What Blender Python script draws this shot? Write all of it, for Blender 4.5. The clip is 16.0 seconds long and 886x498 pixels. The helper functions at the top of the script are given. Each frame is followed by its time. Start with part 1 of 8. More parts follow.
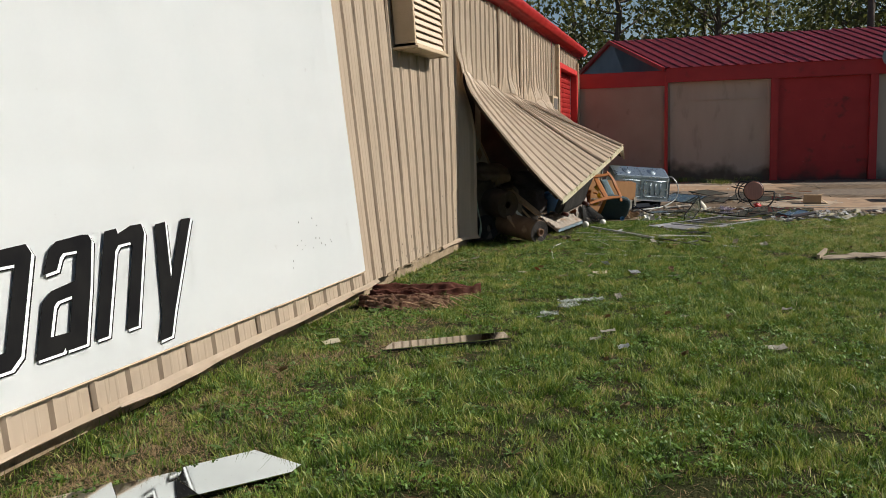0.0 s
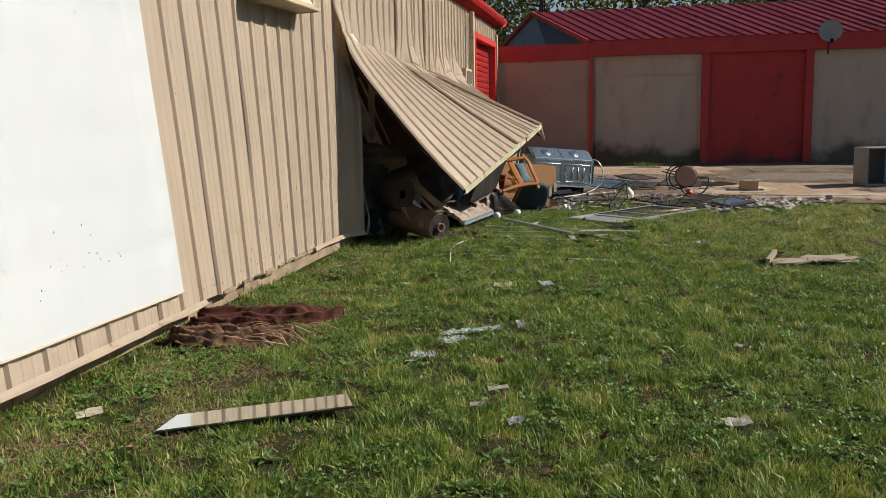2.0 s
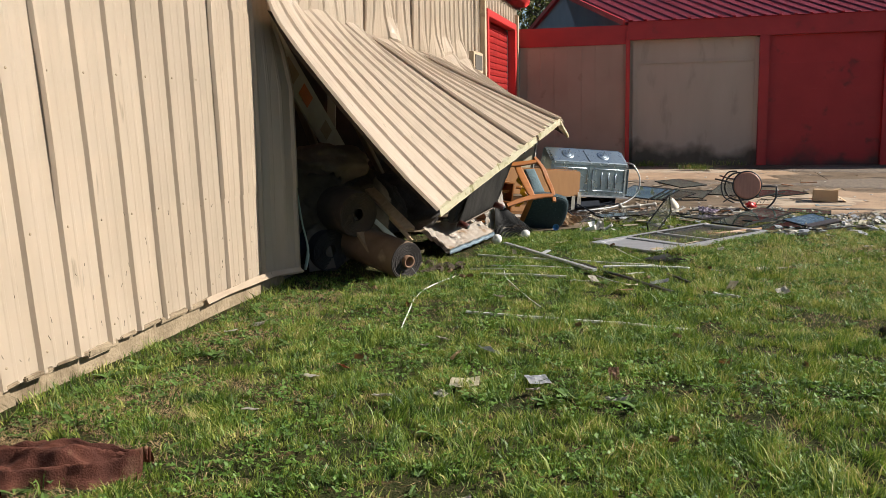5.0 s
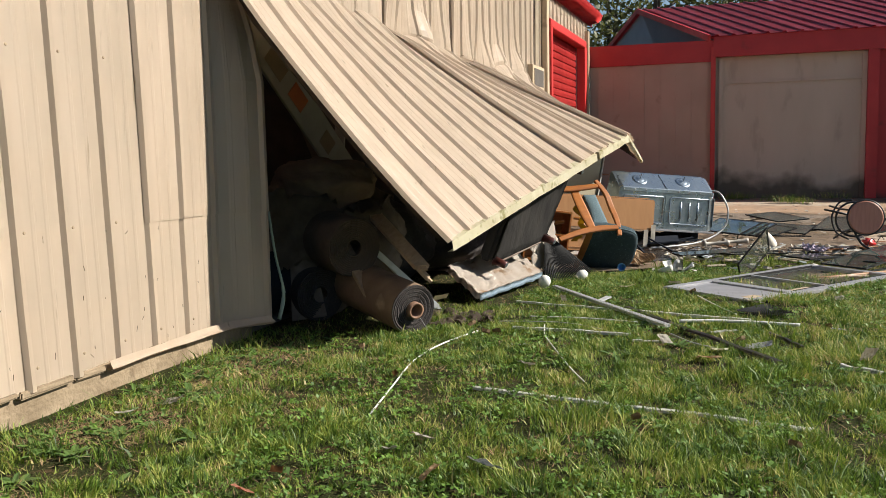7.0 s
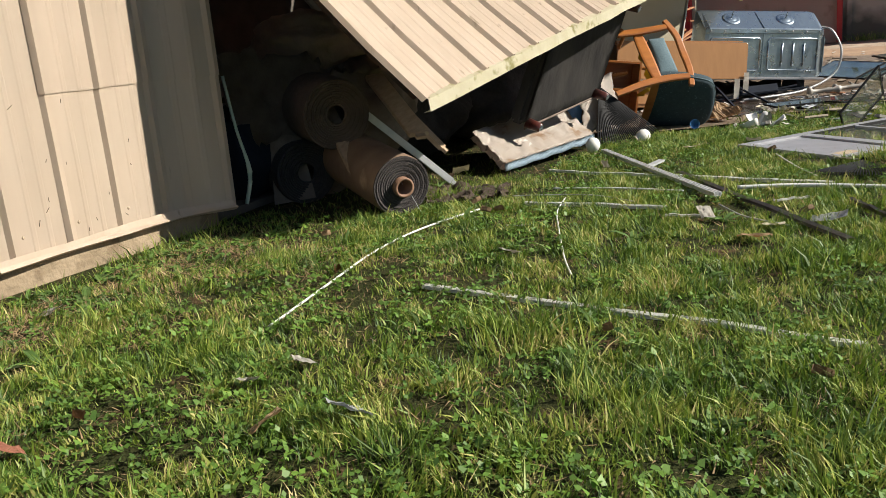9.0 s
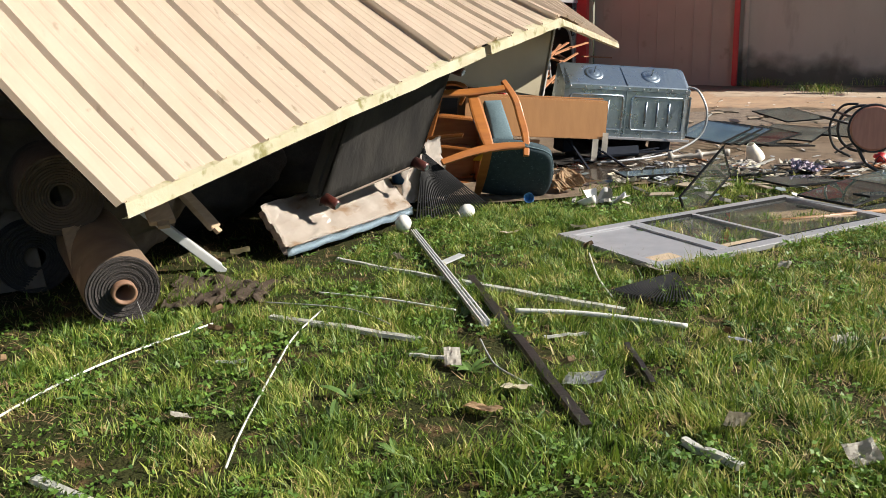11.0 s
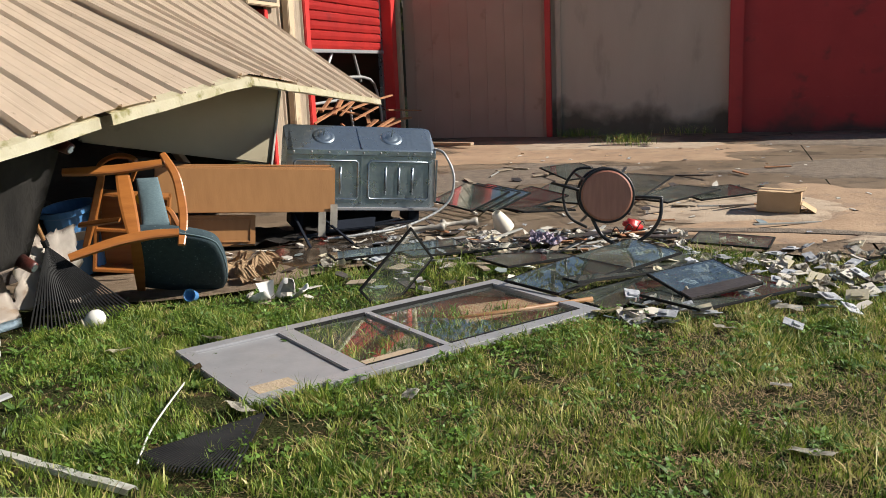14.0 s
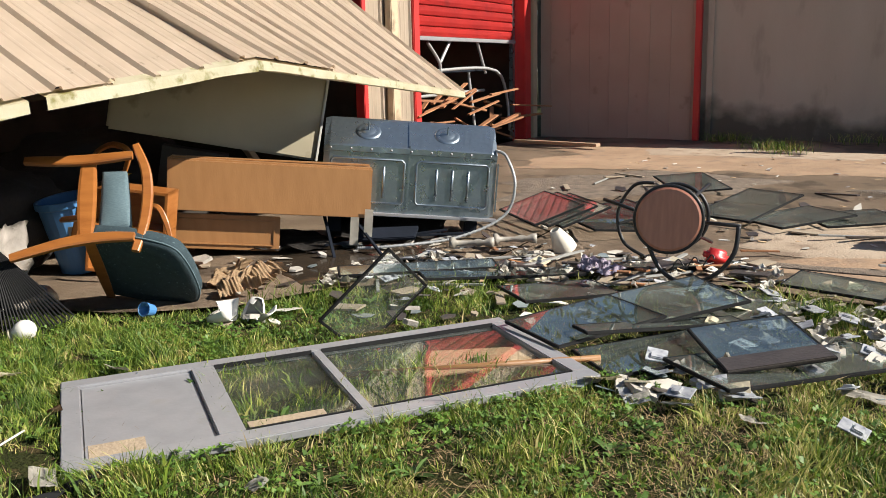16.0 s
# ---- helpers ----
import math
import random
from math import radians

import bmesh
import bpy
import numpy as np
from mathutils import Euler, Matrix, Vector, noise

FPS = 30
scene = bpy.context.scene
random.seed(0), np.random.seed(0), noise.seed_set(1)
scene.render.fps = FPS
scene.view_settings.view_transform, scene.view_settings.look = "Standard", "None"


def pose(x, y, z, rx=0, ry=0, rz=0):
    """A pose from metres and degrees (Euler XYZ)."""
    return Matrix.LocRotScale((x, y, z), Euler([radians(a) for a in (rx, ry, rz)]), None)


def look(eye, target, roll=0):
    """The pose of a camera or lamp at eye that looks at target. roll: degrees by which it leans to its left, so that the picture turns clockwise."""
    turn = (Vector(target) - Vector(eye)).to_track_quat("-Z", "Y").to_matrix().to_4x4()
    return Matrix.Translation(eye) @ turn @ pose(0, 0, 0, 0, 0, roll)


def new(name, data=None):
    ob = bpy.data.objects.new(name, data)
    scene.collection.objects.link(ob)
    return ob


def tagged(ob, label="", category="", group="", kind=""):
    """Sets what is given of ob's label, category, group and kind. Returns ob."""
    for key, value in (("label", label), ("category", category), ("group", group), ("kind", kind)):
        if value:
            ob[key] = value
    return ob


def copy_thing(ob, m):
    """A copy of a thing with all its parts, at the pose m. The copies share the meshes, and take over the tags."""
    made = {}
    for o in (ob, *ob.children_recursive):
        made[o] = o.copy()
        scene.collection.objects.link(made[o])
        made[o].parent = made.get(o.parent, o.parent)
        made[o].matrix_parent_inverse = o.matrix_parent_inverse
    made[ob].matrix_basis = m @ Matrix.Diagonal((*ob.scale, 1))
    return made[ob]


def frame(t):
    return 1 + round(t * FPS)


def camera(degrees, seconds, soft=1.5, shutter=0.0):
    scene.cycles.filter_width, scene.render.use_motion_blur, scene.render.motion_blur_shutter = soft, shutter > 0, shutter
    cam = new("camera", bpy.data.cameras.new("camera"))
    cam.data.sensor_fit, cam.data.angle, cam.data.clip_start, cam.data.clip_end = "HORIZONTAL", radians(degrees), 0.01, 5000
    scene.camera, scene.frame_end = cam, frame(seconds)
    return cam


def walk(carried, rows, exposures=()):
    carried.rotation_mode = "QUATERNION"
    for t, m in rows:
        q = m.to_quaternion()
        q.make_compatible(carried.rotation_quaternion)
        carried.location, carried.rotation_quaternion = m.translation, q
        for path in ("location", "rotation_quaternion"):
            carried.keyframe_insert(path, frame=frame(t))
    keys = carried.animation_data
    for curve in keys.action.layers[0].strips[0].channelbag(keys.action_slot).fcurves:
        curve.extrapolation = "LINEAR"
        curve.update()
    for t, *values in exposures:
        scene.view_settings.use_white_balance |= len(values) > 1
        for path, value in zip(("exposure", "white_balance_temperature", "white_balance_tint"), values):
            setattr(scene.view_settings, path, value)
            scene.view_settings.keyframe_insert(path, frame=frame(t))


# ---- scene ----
cam = camera(52.7, 16.0, 0.85)
METRES, EYE, TILT, LEAN, TURN = 14.0, 1.57, 0.0, -2.0, 16.0
ROWS = [
    (0.0, 0.0, 0.0, 0.0, -0.43, -6.94, 3.51),
    (0.5, 0.0091, 0.0391, -0.0014, -1.59, -7.76, 2.66),
    (1.0, 0.0202, 0.0771, -0.0021, -3.25, -7.62, 2.84),
    (1.5, 0.034, 0.1168, -0.0032, -3.48, -7.91, 2.61),
    (2.0, 0.0456, 0.1564, -0.0041, -4.85, -8.56, 3.1),
    (2.5, 0.0634, 0.1951, -0.0049, -3.86, -7.87, 3.41),
    (3.0, 0.0764, 0.2325, -0.0058, -4.65, -7.54, 2.86),
    (5.5, 0.1163, 0.4205, -0.0126, -2.13, -8.76, 3.15),
    (6.0, 0.1248, 0.4562, -0.0137, -2.18, -7.81, 2.98),
    (6.5, 0.1366, 0.4908, -0.0172, -0.46, -6.0, 2.63),
    (7.0, 0.1434, 0.5257, -0.031, 2.76, -5.91, 3.11),
    (7.5, 0.1538, 0.5515, -0.0478, 8.21, -8.77, 5.66),
    (8.0, 0.1671, 0.5697, -0.0538, 10.9, -12.32, 6.58),
    (10.5, 0.2357, 0.6656, -0.0299, 9.36, -14.01, 5.6),
    (11.0, 0.2514, 0.681, -0.0262, 7.08, -13.66, 3.5),
    (11.5, 0.2631, 0.6971, -0.0241, 4.85, -12.44, 2.61),
    (12.0, 0.2788, 0.7101, -0.0234, 6.28, -11.19, 4.04),
    (12.5, 0.2976, 0.7227, -0.0232, 6.61, -11.39, 5.19),
    (13.0, 0.3122, 0.7419, -0.0241, 1.55, -12.27, 5.02),
    (13.5, 0.3307, 0.7569, -0.026, -1.58, -11.91, 5.19),
    (14.0, 0.355, 0.7728, -0.0274, 0.57, -11.25, 4.39),
    (14.5, 0.3723, 0.7959, -0.0297, 1.06, -11.24, 3.53),
    (15.0, 0.3897, 0.816, -0.0324, 2.99, -10.94, 3.8),
    (15.5, 0.4102, 0.8347, -0.0332, 8.21, -11.11, 3.69),
    (16.0, 0.4223, 0.8572, -0.0353, 13.04, -10.76, 3.13),
]
walk(cam, [(t, pose(0, 0, EYE, TILT, LEAN, TURN) @ pose(METRES * x, METRES * y, METRES * z, 90 + pitch, roll, yaw)) for t, x, y, z, yaw, pitch, roll in ROWS],
     [(0.0, 0.40), (1.5, 0.52), (3.0, 0.56), (5.5, 0.98), (7.5, 0.96), (8.2, 0.88), (10.3, 1.16), (11.5, 1.02), (12.5, 0.65), (13.5, 0.78), (14.5, 0.92), (16.0, 1.04)])

# ---- light ----
SUN_AZ, SUN_EL = math.atan2(0.31, 0.95), radians(34.5)
sun_way = Vector((math.cos(SUN_AZ) * math.cos(SUN_EL), math.sin(SUN_AZ) * math.cos(SUN_EL), math.sin(SUN_EL)))
sun = new("sun", bpy.data.lights.new("sun", "SUN"))
sun.data.energy, sun.data.angle, sun.data.color = 5.0, radians(0.6), (1.0, 0.935, 0.83)
sun.matrix_basis = look(sun_way * 60, (0, 0, 0))
world = bpy.data.worlds.new("sky")
scene.world = world
world.use_nodes = True
wn = world.node_tree.nodes
sky = wn.new("ShaderNodeTexSky")
sky.sky_type, sky.sun_disc, sky.sun_elevation, sky.sun_rotation = "NISHITA", False, SUN_EL, radians(90) - SUN_AZ
sky.dust_density, sky.ozone_density = 0.4, 2.0
wn["Background"].inputs["Strength"].default_value = 0.05
world.node_tree.links.new(sky.outputs[0], wn["Background"].inputs["Color"])


# ---- materials ----
def mat(name, c1, c2=None, rough=0.7, metal=0.0, scale=6.0, detail=6.0, bump=0.15, bscale=60.0, streak=(1, 1, 1), spots=None, spot_at=0.62,
        spot_scale=3.0, rand=0.0, coat=0.0, spec=0.5):
    """A surface of two colours mixed by noise at two scales, with stains of a third colour, relief and a shade that differs from piece to piece."""
    m = bpy.data.materials.new(name)
    m.use_nodes = True
    n, l = m.node_tree.nodes, m.node_tree.links
    b = n["Principled BSDF"]
    b.inputs["Roughness"].default_value, b.inputs["Metallic"].default_value = rough, metal
    b.inputs["Coat Weight"].default_value, b.inputs["Specular IOR Level"].default_value = coat, spec
    tc = n.new("ShaderNodeTexCoord")
    mp = n.new("ShaderNodeMapping")
    mp.inputs["Scale"].default_value = streak
    l.new(tc.outputs["Object"], mp.inputs["Vector"])
    big = n.new("ShaderNodeTexNoise")
    big.inputs["Scale"].default_value, big.inputs["Detail"].default_value = scale, detail
    l.new(mp.outputs[0], big.inputs["Vector"])
    mix = n.new("ShaderNodeMix")
    mix.data_type = "RGBA"
    mix.inputs["A"].default_value, mix.inputs["B"].default_value = (*c1, 1), (*(c2 or [v * 0.75 for v in c1]), 1)
    ramp = n.new("ShaderNodeMapRange")
    ramp.inputs["From Min"].default_value, ramp.inputs["From Max"].default_value = 0.3, 0.7
    l.new(big.outputs[0], ramp.inputs["Value"])
    l.new(ramp.outputs[0], mix.inputs["Factor"])
    out = mix.outputs["Result"]
    if spots:
        sp = n.new("ShaderNodeTexNoise")
        sp.inputs["Scale"].default_value, sp.inputs["Detail"].default_value = spot_scale, 8
        l.new(mp.outputs[0], sp.inputs["Vector"])
        r2 = n.new("ShaderNodeMapRange")
        r2.inputs["From Min"].default_value, r2.inputs["From Max"].default_value = spot_at, spot_at + 0.1
        l.new(sp.outputs[0], r2.inputs["Value"])
        m2 = n.new("ShaderNodeMix")
        m2.data_type = "RGBA"
        m2.inputs["B"].default_value = (*spots, 1)
        l.new(out, m2.inputs["A"])
        l.new(r2.outputs[0], m2.inputs["Factor"])
        out = m2.outputs["Result"]
    if rand:
        oi = n.new("ShaderNodeObjectInfo")
        hv = n.new("ShaderNodeHueSaturation")
        r3 = n.new("ShaderNodeMapRange")
        r3.inputs["To Min"].default_value, r3.inputs["To Max"].default_value = 1 - rand, 1 + rand
        l.new(oi.outputs["Random"], r3.inputs["Value"])
        l.new(r3.outputs[0], hv.inputs["Value"])
        l.new(out, hv.inputs["Color"])
        out = hv.outputs[0]
    l.new(out, b.inputs["Base Color"])
    if bump:
        fine = n.new("ShaderNodeTexNoise")
        fine.inputs["Scale"].default_value, fine.inputs["Detail"].default_value = bscale, 5
        l.new(mp.outputs[0], fine.inputs["Vector"])
        bp = n.new("ShaderNodeBump")
        bp.inputs["Strength"].default_value, bp.inputs["Distance"].default_value = bump, 0.02
        l.new(fine.outputs[0], bp.inputs["Height"])
        l.new(bp.outputs[0], b.inputs["Normal"])
        rr = n.new("ShaderNodeMapRange")
        rr.inputs["To Min"].default_value, rr.inputs["To Max"].default_value = max(rough - 0.12, 0.02), min(rough + 0.12, 1)
        l.new(big.outputs[0], rr.inputs["Value"])
        l.new(rr.outputs[0], b.inputs["Roughness"])
    return m


def glass_mat(name, tint, rough=0.03, alpha=0.3, f0=0.06):
    m = bpy.data.materials.new(name)
    m.use_nodes = True
    n, l = m.node_tree.nodes, m.node_tree.links
    out = n["Material Output"]
    tr, gl = n.new("ShaderNodeBsdfTransparent"), n.new("ShaderNodeBsdfGlossy")
    tr.inputs["Color"].default_value = (*tint, 1)
    gl.inputs["Roughness"].default_value = rough
    lw = n.new("ShaderNodeLayerWeight")
    lw.inputs["Blend"].default_value = 0.5
    pw = n.new("ShaderNodeMath")
    pw.operation = "POWER"
    pw.inputs[1].default_value = 4.0
    l.new(lw.outputs["Facing"], pw.inputs[0])
    fr = n.new("ShaderNodeMapRange")
    fr.inputs["To Min"].default_value, fr.inputs["To Max"].default_value = f0, 1.0
    l.new(pw.outputs[0], fr.inputs["Value"])
    df = n.new("ShaderNodeBsdfDiffuse")
    df.inputs["Color"].default_value = (0.60, 0.66, 0.60, 1)
    dust = n.new("ShaderNodeMixShader")
    ns = n.new("ShaderNodeTexNoise")
    ns.inputs["Scale"].default_value, ns.inputs["Detail"].default_value = 2.2, 3
    mr = n.new("ShaderNodeMapRange")
    mr.inputs["From Min"].default_value, mr.inputs["From Max"].default_value = 0.35, 0.8
    mr.inputs["To Min"].default_value, mr.inputs["To Max"].default_value = alpha * 0.35, alpha * 1.15
    l.new(ns.outputs[0], mr.inputs["Value"])
    l.new(mr.outputs[0], dust.inputs[0])
    l.new(tr.outputs[0], dust.inputs[1])
    l.new(df.outputs[0], dust.inputs[2])
    mx = n.new("ShaderNodeMixShader")
    l.new(fr.outputs[0], mx.inputs[0])
    l.new(dust.outputs[0], mx.inputs[1])
    l.new(gl.outputs[0], mx.inputs[2])
    l.new(mx.outputs[0], out.inputs["Surface"])
    return m


TAN = mat("tan_siding", (0.64, 0.525, 0.41), (0.56, 0.455, 0.345), rough=0.42, scale=2.0, bump=0.05, bscale=8, streak=(3, 3, 0.5), spots=(0.36, 0.28, 0.19), spot_at=0.66, spot_scale=5, rand=0.035)
TANTRIM = mat("tan_trim", (0.50, 0.39, 0.27), (0.42, 0.33, 0.22), rough=0.5, scale=4, spots=(0.2, 0.15, 0.1), rand=0.03)
WHITE = mat("white_sign_paint", (0.83, 0.86, 0.88), (0.79, 0.83, 0.85), rough=0.38, scale=1.2, bump=0.03, bscale=5, spots=(0.60, 0.60, 0.60), spot_at=0.72, spot_scale=6)
BLACK = mat("black_letter_film", (0.008, 0.008, 0.009), (0.013, 0.013, 0.013), rough=0.9, bump=0.02, spec=0.03)
RED = mat("red_painted_steel", (0.56, 0.035, 0.03), (0.46, 0.028, 0.028), rough=0.45, scale=3, bump=0.05, spots=(0.33, 0.03, 0.03), spot_at=0.64, rand=0.03)
DKRED = mat("dark_red_paint", (0.43, 0.019, 0.021), (0.36, 0.016, 0.018), rough=0.5, scale=2, bump=0.05, spots=(0.2, 0.015, 0.015), spot_at=0.62, rand=0.05)
BANDRED = mat("red_fascia_paint", (0.45, 0.022, 0.024), (0.37, 0.018, 0.021), rough=0.45, scale=3, bump=0.05, spots=(0.26, 0.02, 0.02), spot_at=0.64)
ROOFRED = mat("red_roof_metal", (0.31, 0.034, 0.046), (0.25, 0.027, 0.039), rough=0.4, scale=3, bump=0.04, spots=(0.22, 0.03, 0.04), rand=0.04)
BEIGE = mat("beige_wing_wall", (0.50, 0.42, 0.335), (0.44, 0.365, 0.29), rough=0.8, scale=1.1, bump=0.12, bscale=30, streak=(2, 1, 0.6), spots=(0.40, 0.33, 0.26), spot_at=0.6, spot_scale=2.2)
PINKTAN = mat("faded_tan_panel", (0.42, 0.31, 0.24), (0.37, 0.27, 0.21), rough=0.7, scale=1.5, bump=0.06, spots=(0.24, 0.16, 0.12), spot_at=0.64, spot_scale=2.5)
GREYWALL = mat("grey_gable_paint", (0.26, 0.27, 0.29), (0.21, 0.22, 0.24), rough=0.8, scale=1.5)
CONC = mat("driveway_concrete", (0.32, 0.24, 0.168), (0.21, 0.15, 0.10), rough=0.85, scale=1.7, detail=12, bump=0.4, bscale=40, spots=(0.13, 0.095, 0.065), spot_at=0.54, spot_scale=2.6, rand=0.05)
FOUND = mat("foundation_concrete", (0.28, 0.215, 0.14), (0.175, 0.13, 0.08), rough=0.9, scale=6, detail=10, bump=0.6, bscale=30, spots=(0.14, 0.10, 0.06), spot_at=0.55, spot_scale=5)
# interior colour set dark so the inside of the building reads as unlit
DARKWALL = mat("interior_board_dimmed", (0.10, 0.085, 0.07), (0.06, 0.052, 0.045), rough=0.9, scale=2)
SOIL = mat("soil_and_thatch", (0.030, 0.030, 0.010), (0.022, 0.028, 0.008), rough=1.0, scale=7, bump=0.9, bscale=60, spots=(0.075, 0.050, 0.024), spot_at=0.56, spot_scale=9, spec=0.1)
GALV = mat("galvanised_steel", (0.36, 0.42, 0.46), (0.25, 0.30, 0.34), rough=0.3, metal=0.9, scale=14, bump=0.06, bscale=20, spots=(0.28, 0.31, 0.33), spot_at=0.6, spot_scale=8)
ALU = mat("white_aluminium", (0.37, 0.37, 0.385), (0.31, 0.31, 0.325), rough=0.35, metal=0.35, scale=8, bump=0.04, spots=(0.3, 0.28, 0.25), spot_at=0.68)
ORANGEWOOD = mat("honey_varnished_wood", (0.35, 0.13, 0.032), (0.26, 0.088, 0.020), rough=0.35, scale=5, bump=0.06, bscale=30, streak=(1, 1, 6), coat=0.3)
BOARD = mat("tan_chipboard_veneer", (0.34, 0.17, 0.066), (0.29, 0.14, 0.052), rough=0.45, scale=4, bump=0.04, bscale=25, streak=(5, 5, 1), spots=(0.3, 0.15, 0.06), spot_at=0.67)
TEAL = mat("dark_teal_upholstery", (0.024, 0.046, 0.056), (0.018, 0.035, 0.044), rough=0.9, scale=30, bump=0.3, bscale=200, spots=(0.10, 0.15, 0.16), spot_at=0.62, spot_scale=60)
PALEGREY = mat("pale_grey_panel", (0.30, 0.30, 0.285), (0.25, 0.25, 0.235), rough=0.35, scale=2, bump=0.03, spots=(0.30, 0.26, 0.2), spot_at=0.64)
BLACKM = mat("black_metal", (0.02, 0.02, 0.022), (0.035, 0.035, 0.035), rough=0.4, metal=0.5, bump=0.03)
BLACKP = mat("black_plastic", (0.012, 0.012, 0.013), (0.02, 0.02, 0.02), rough=0.6, bump=0.04, spec=0.1)


def mildew(m, low, high, colour):
    """Black algae that has crept up the foot of the wall in ragged tongues."""
    n, l = m.node_tree.nodes, m.node_tree.links
    b = n["Principled BSDF"]
    was = b.inputs["Base Color"].links[0].from_socket
    geo, sep = n.new("ShaderNodeNewGeometry"), n.new("ShaderNodeSeparateXYZ")
    l.new(geo.outputs["Position"], sep.inputs[0])
    ns = n.new("ShaderNodeTexNoise")
    ns.inputs["Scale"].default_value, ns.inputs["Detail"].default_value = 1.6, 9
    l.new(geo.outputs["Position"], ns.inputs["Vector"])
    ad = n.new("ShaderNodeMath")
    ad.operation = "MULTIPLY_ADD"
    ad.inputs[1].default_value = -1.3
    l.new(ns.outputs[0], ad.inputs[0])
    l.new(sep.outputs["Z"], ad.inputs[2])
    mr = n.new("ShaderNodeMapRange")
    mr.inputs["From Min"].default_value, mr.inputs["From Max"].default_value = low, high
    mr.inputs["To Min"].default_value, mr.inputs["To Max"].default_value = 0.85, 0.0
    l.new(ad.outputs[0], mr.inputs["Value"])
    mx = n.new("ShaderNodeMix")
    mx.data_type = "RGBA"
    mx.inputs["B"].default_value = (*colour, 1)
    l.new(mr.outputs[0], mx.inputs["Factor"])
    l.new(was, mx.inputs["A"])
    l.new(mx.outputs["Result"], b.inputs["Base Color"])


mildew(BEIGE, -0.26, 0.10, (0.05, 0.047, 0.03))
mildew(DKRED, -0.42, -0.10, (0.03, 0.022, 0.018))


# ---- building helpers ----
def mesh_of(bm, material, name):
    me = bpy.data.meshes.new(name)
    bm.to_mesh(me)
    bm.free()
    me.materials.append(material)
    return me


def part(name, bm, material, parent=None, label="", smooth=False):
    me = mesh_of(bm, material, name)
    if smooth:
        me.polygons.foreach_set("use_smooth", [True] * len(me.polygons))
    ob = new(name, me)
    if parent:
        ob.parent = parent
    return tagged(ob, label)


def thing(name, label, category, group="", kind="", at=(0, 0, 0)):
    ob = tagged(new(name), label, category, group, kind)
    ob.location = at
    return ob


def box_bm(size, at=(0, 0, 0), turn=None, bevel=0.0, bm=None):
    """A box of that size about its middle, its edges eased."""
    own = bmesh.new()
    bmesh.ops.create_cube(own, size=1)
    bmesh.ops.scale(own, vec=size, verts=own.verts)
    if bevel:
        bmesh.ops.bevel(own, geom=own.edges[:], offset=bevel, segments=2, affect="EDGES")
    m = Matrix.Translation(at) @ (turn.to_4x4() if turn else Matrix())
    bmesh.ops.transform(own, matrix=m, verts=own.verts)
    if bm is None:
        return own
    me = bpy.data.meshes.new("joined")
    own.to_mesh(me)
    own.free()
    bm.from_mesh(me)
    bpy.data.meshes.remove(me)
    return bm


def beam_bm(a, b, w, h, up=(0, 0, 1), bevel=0.0, bm=None):
    """A bar of width w and height h from a to b."""
    a, b = Vector(a), Vector(b)
    d = (b - a).normalized()
    side = d.cross(Vector(up))
    if side.length < 1e-4:
        side = d.cross(Vector((1, 0, 0)))
    side.normalize()
    top = side.cross(d)
    turn = Matrix((d, side, top)).transposed()
    return box_bm(((b - a).length, w, h), (a + b) / 2, turn, bevel, bm)


def tube_bm(points, radius, sides=8, bm=None, closed=False, flat=1.0, taper=None):
    """A round bar along points."""
    bm = bm or bmesh.new()
    pts = [Vector(p) for p in points]
    rings = []
    n = len(pts)
    ref = Vector((0, 0, 1))
    for i, p in enumerate(pts):
        d = (pts[(i + 1) % n] - pts[i - 1]) if closed else (pts[min(i + 1, n - 1)] - pts[max(i - 1, 0)])
        d.normalize()
        s = d.cross(ref)
        if s.length < 0.1:
            s = d.cross(Vector((1, 0, 0)))
        s.normalize()
        u = s.cross(d)
        r = radius * (taper(i / (n - 1)) if taper else 1)
        rings.append([bm.verts.new(p + s * math.cos(a) * r + u * math.sin(a) * r * flat) for a in [2 * math.pi * k / sides for k in range(sides)]])
    for i in range(n if closed else n - 1):
        a, b = rings[i], rings[(i + 1) % n]
        for k in range(sides):
            bm.faces.new((a[k], a[(k + 1) % sides], b[(k + 1) % sides], b[k]))
    if not closed:
        bm.faces.new(rings[0][::-1])
        bm.faces.new(rings[-1])
    return bm


def lathe_bm(profile, sides=20, m=None, bm=None):
    """A turned body from (radius, height) steps."""
    bm = bm or bmesh.new()
    m = m or Matrix()
    rings = [[bm.verts.new(m @ Vector((r * math.cos(a), r * math.sin(a), z))) for a in [2 * math.pi * k / sides for k in range(sides)]] for r, z in profile]
    for a, b in zip(rings, rings[1:]):
        for k in range(sides):
            bm.faces.new((a[k], a[(k + 1) % sides], b[(k + 1) % sides], b[k]))
    return bm


def prism_bm(points, thick, m=None, bevel=0.0):
    """A flat outline (x, y) given depth from z = 0 up to thick."""
    bm = bmesh.new()
    face = bm.faces.new([bm.verts.new((x, y, 0)) for x, y in points])
    ext = bmesh.ops.extrude_face_region(bm, geom=[face])
    bmesh.ops.translate(bm, vec=(0, 0, thick), verts=[v for v in ext["geom"] if isinstance(v, bmesh.types.BMVert)])
    bmesh.ops.recalc_face_normals(bm, faces=bm.faces)
    if bevel:
        bmesh.ops.bevel(bm, geom=bm.edges[:], offset=bevel, segments=2, affect="EDGES")
    if m:
        bmesh.ops.transform(bm, matrix=m, verts=bm.verts)
    return bm


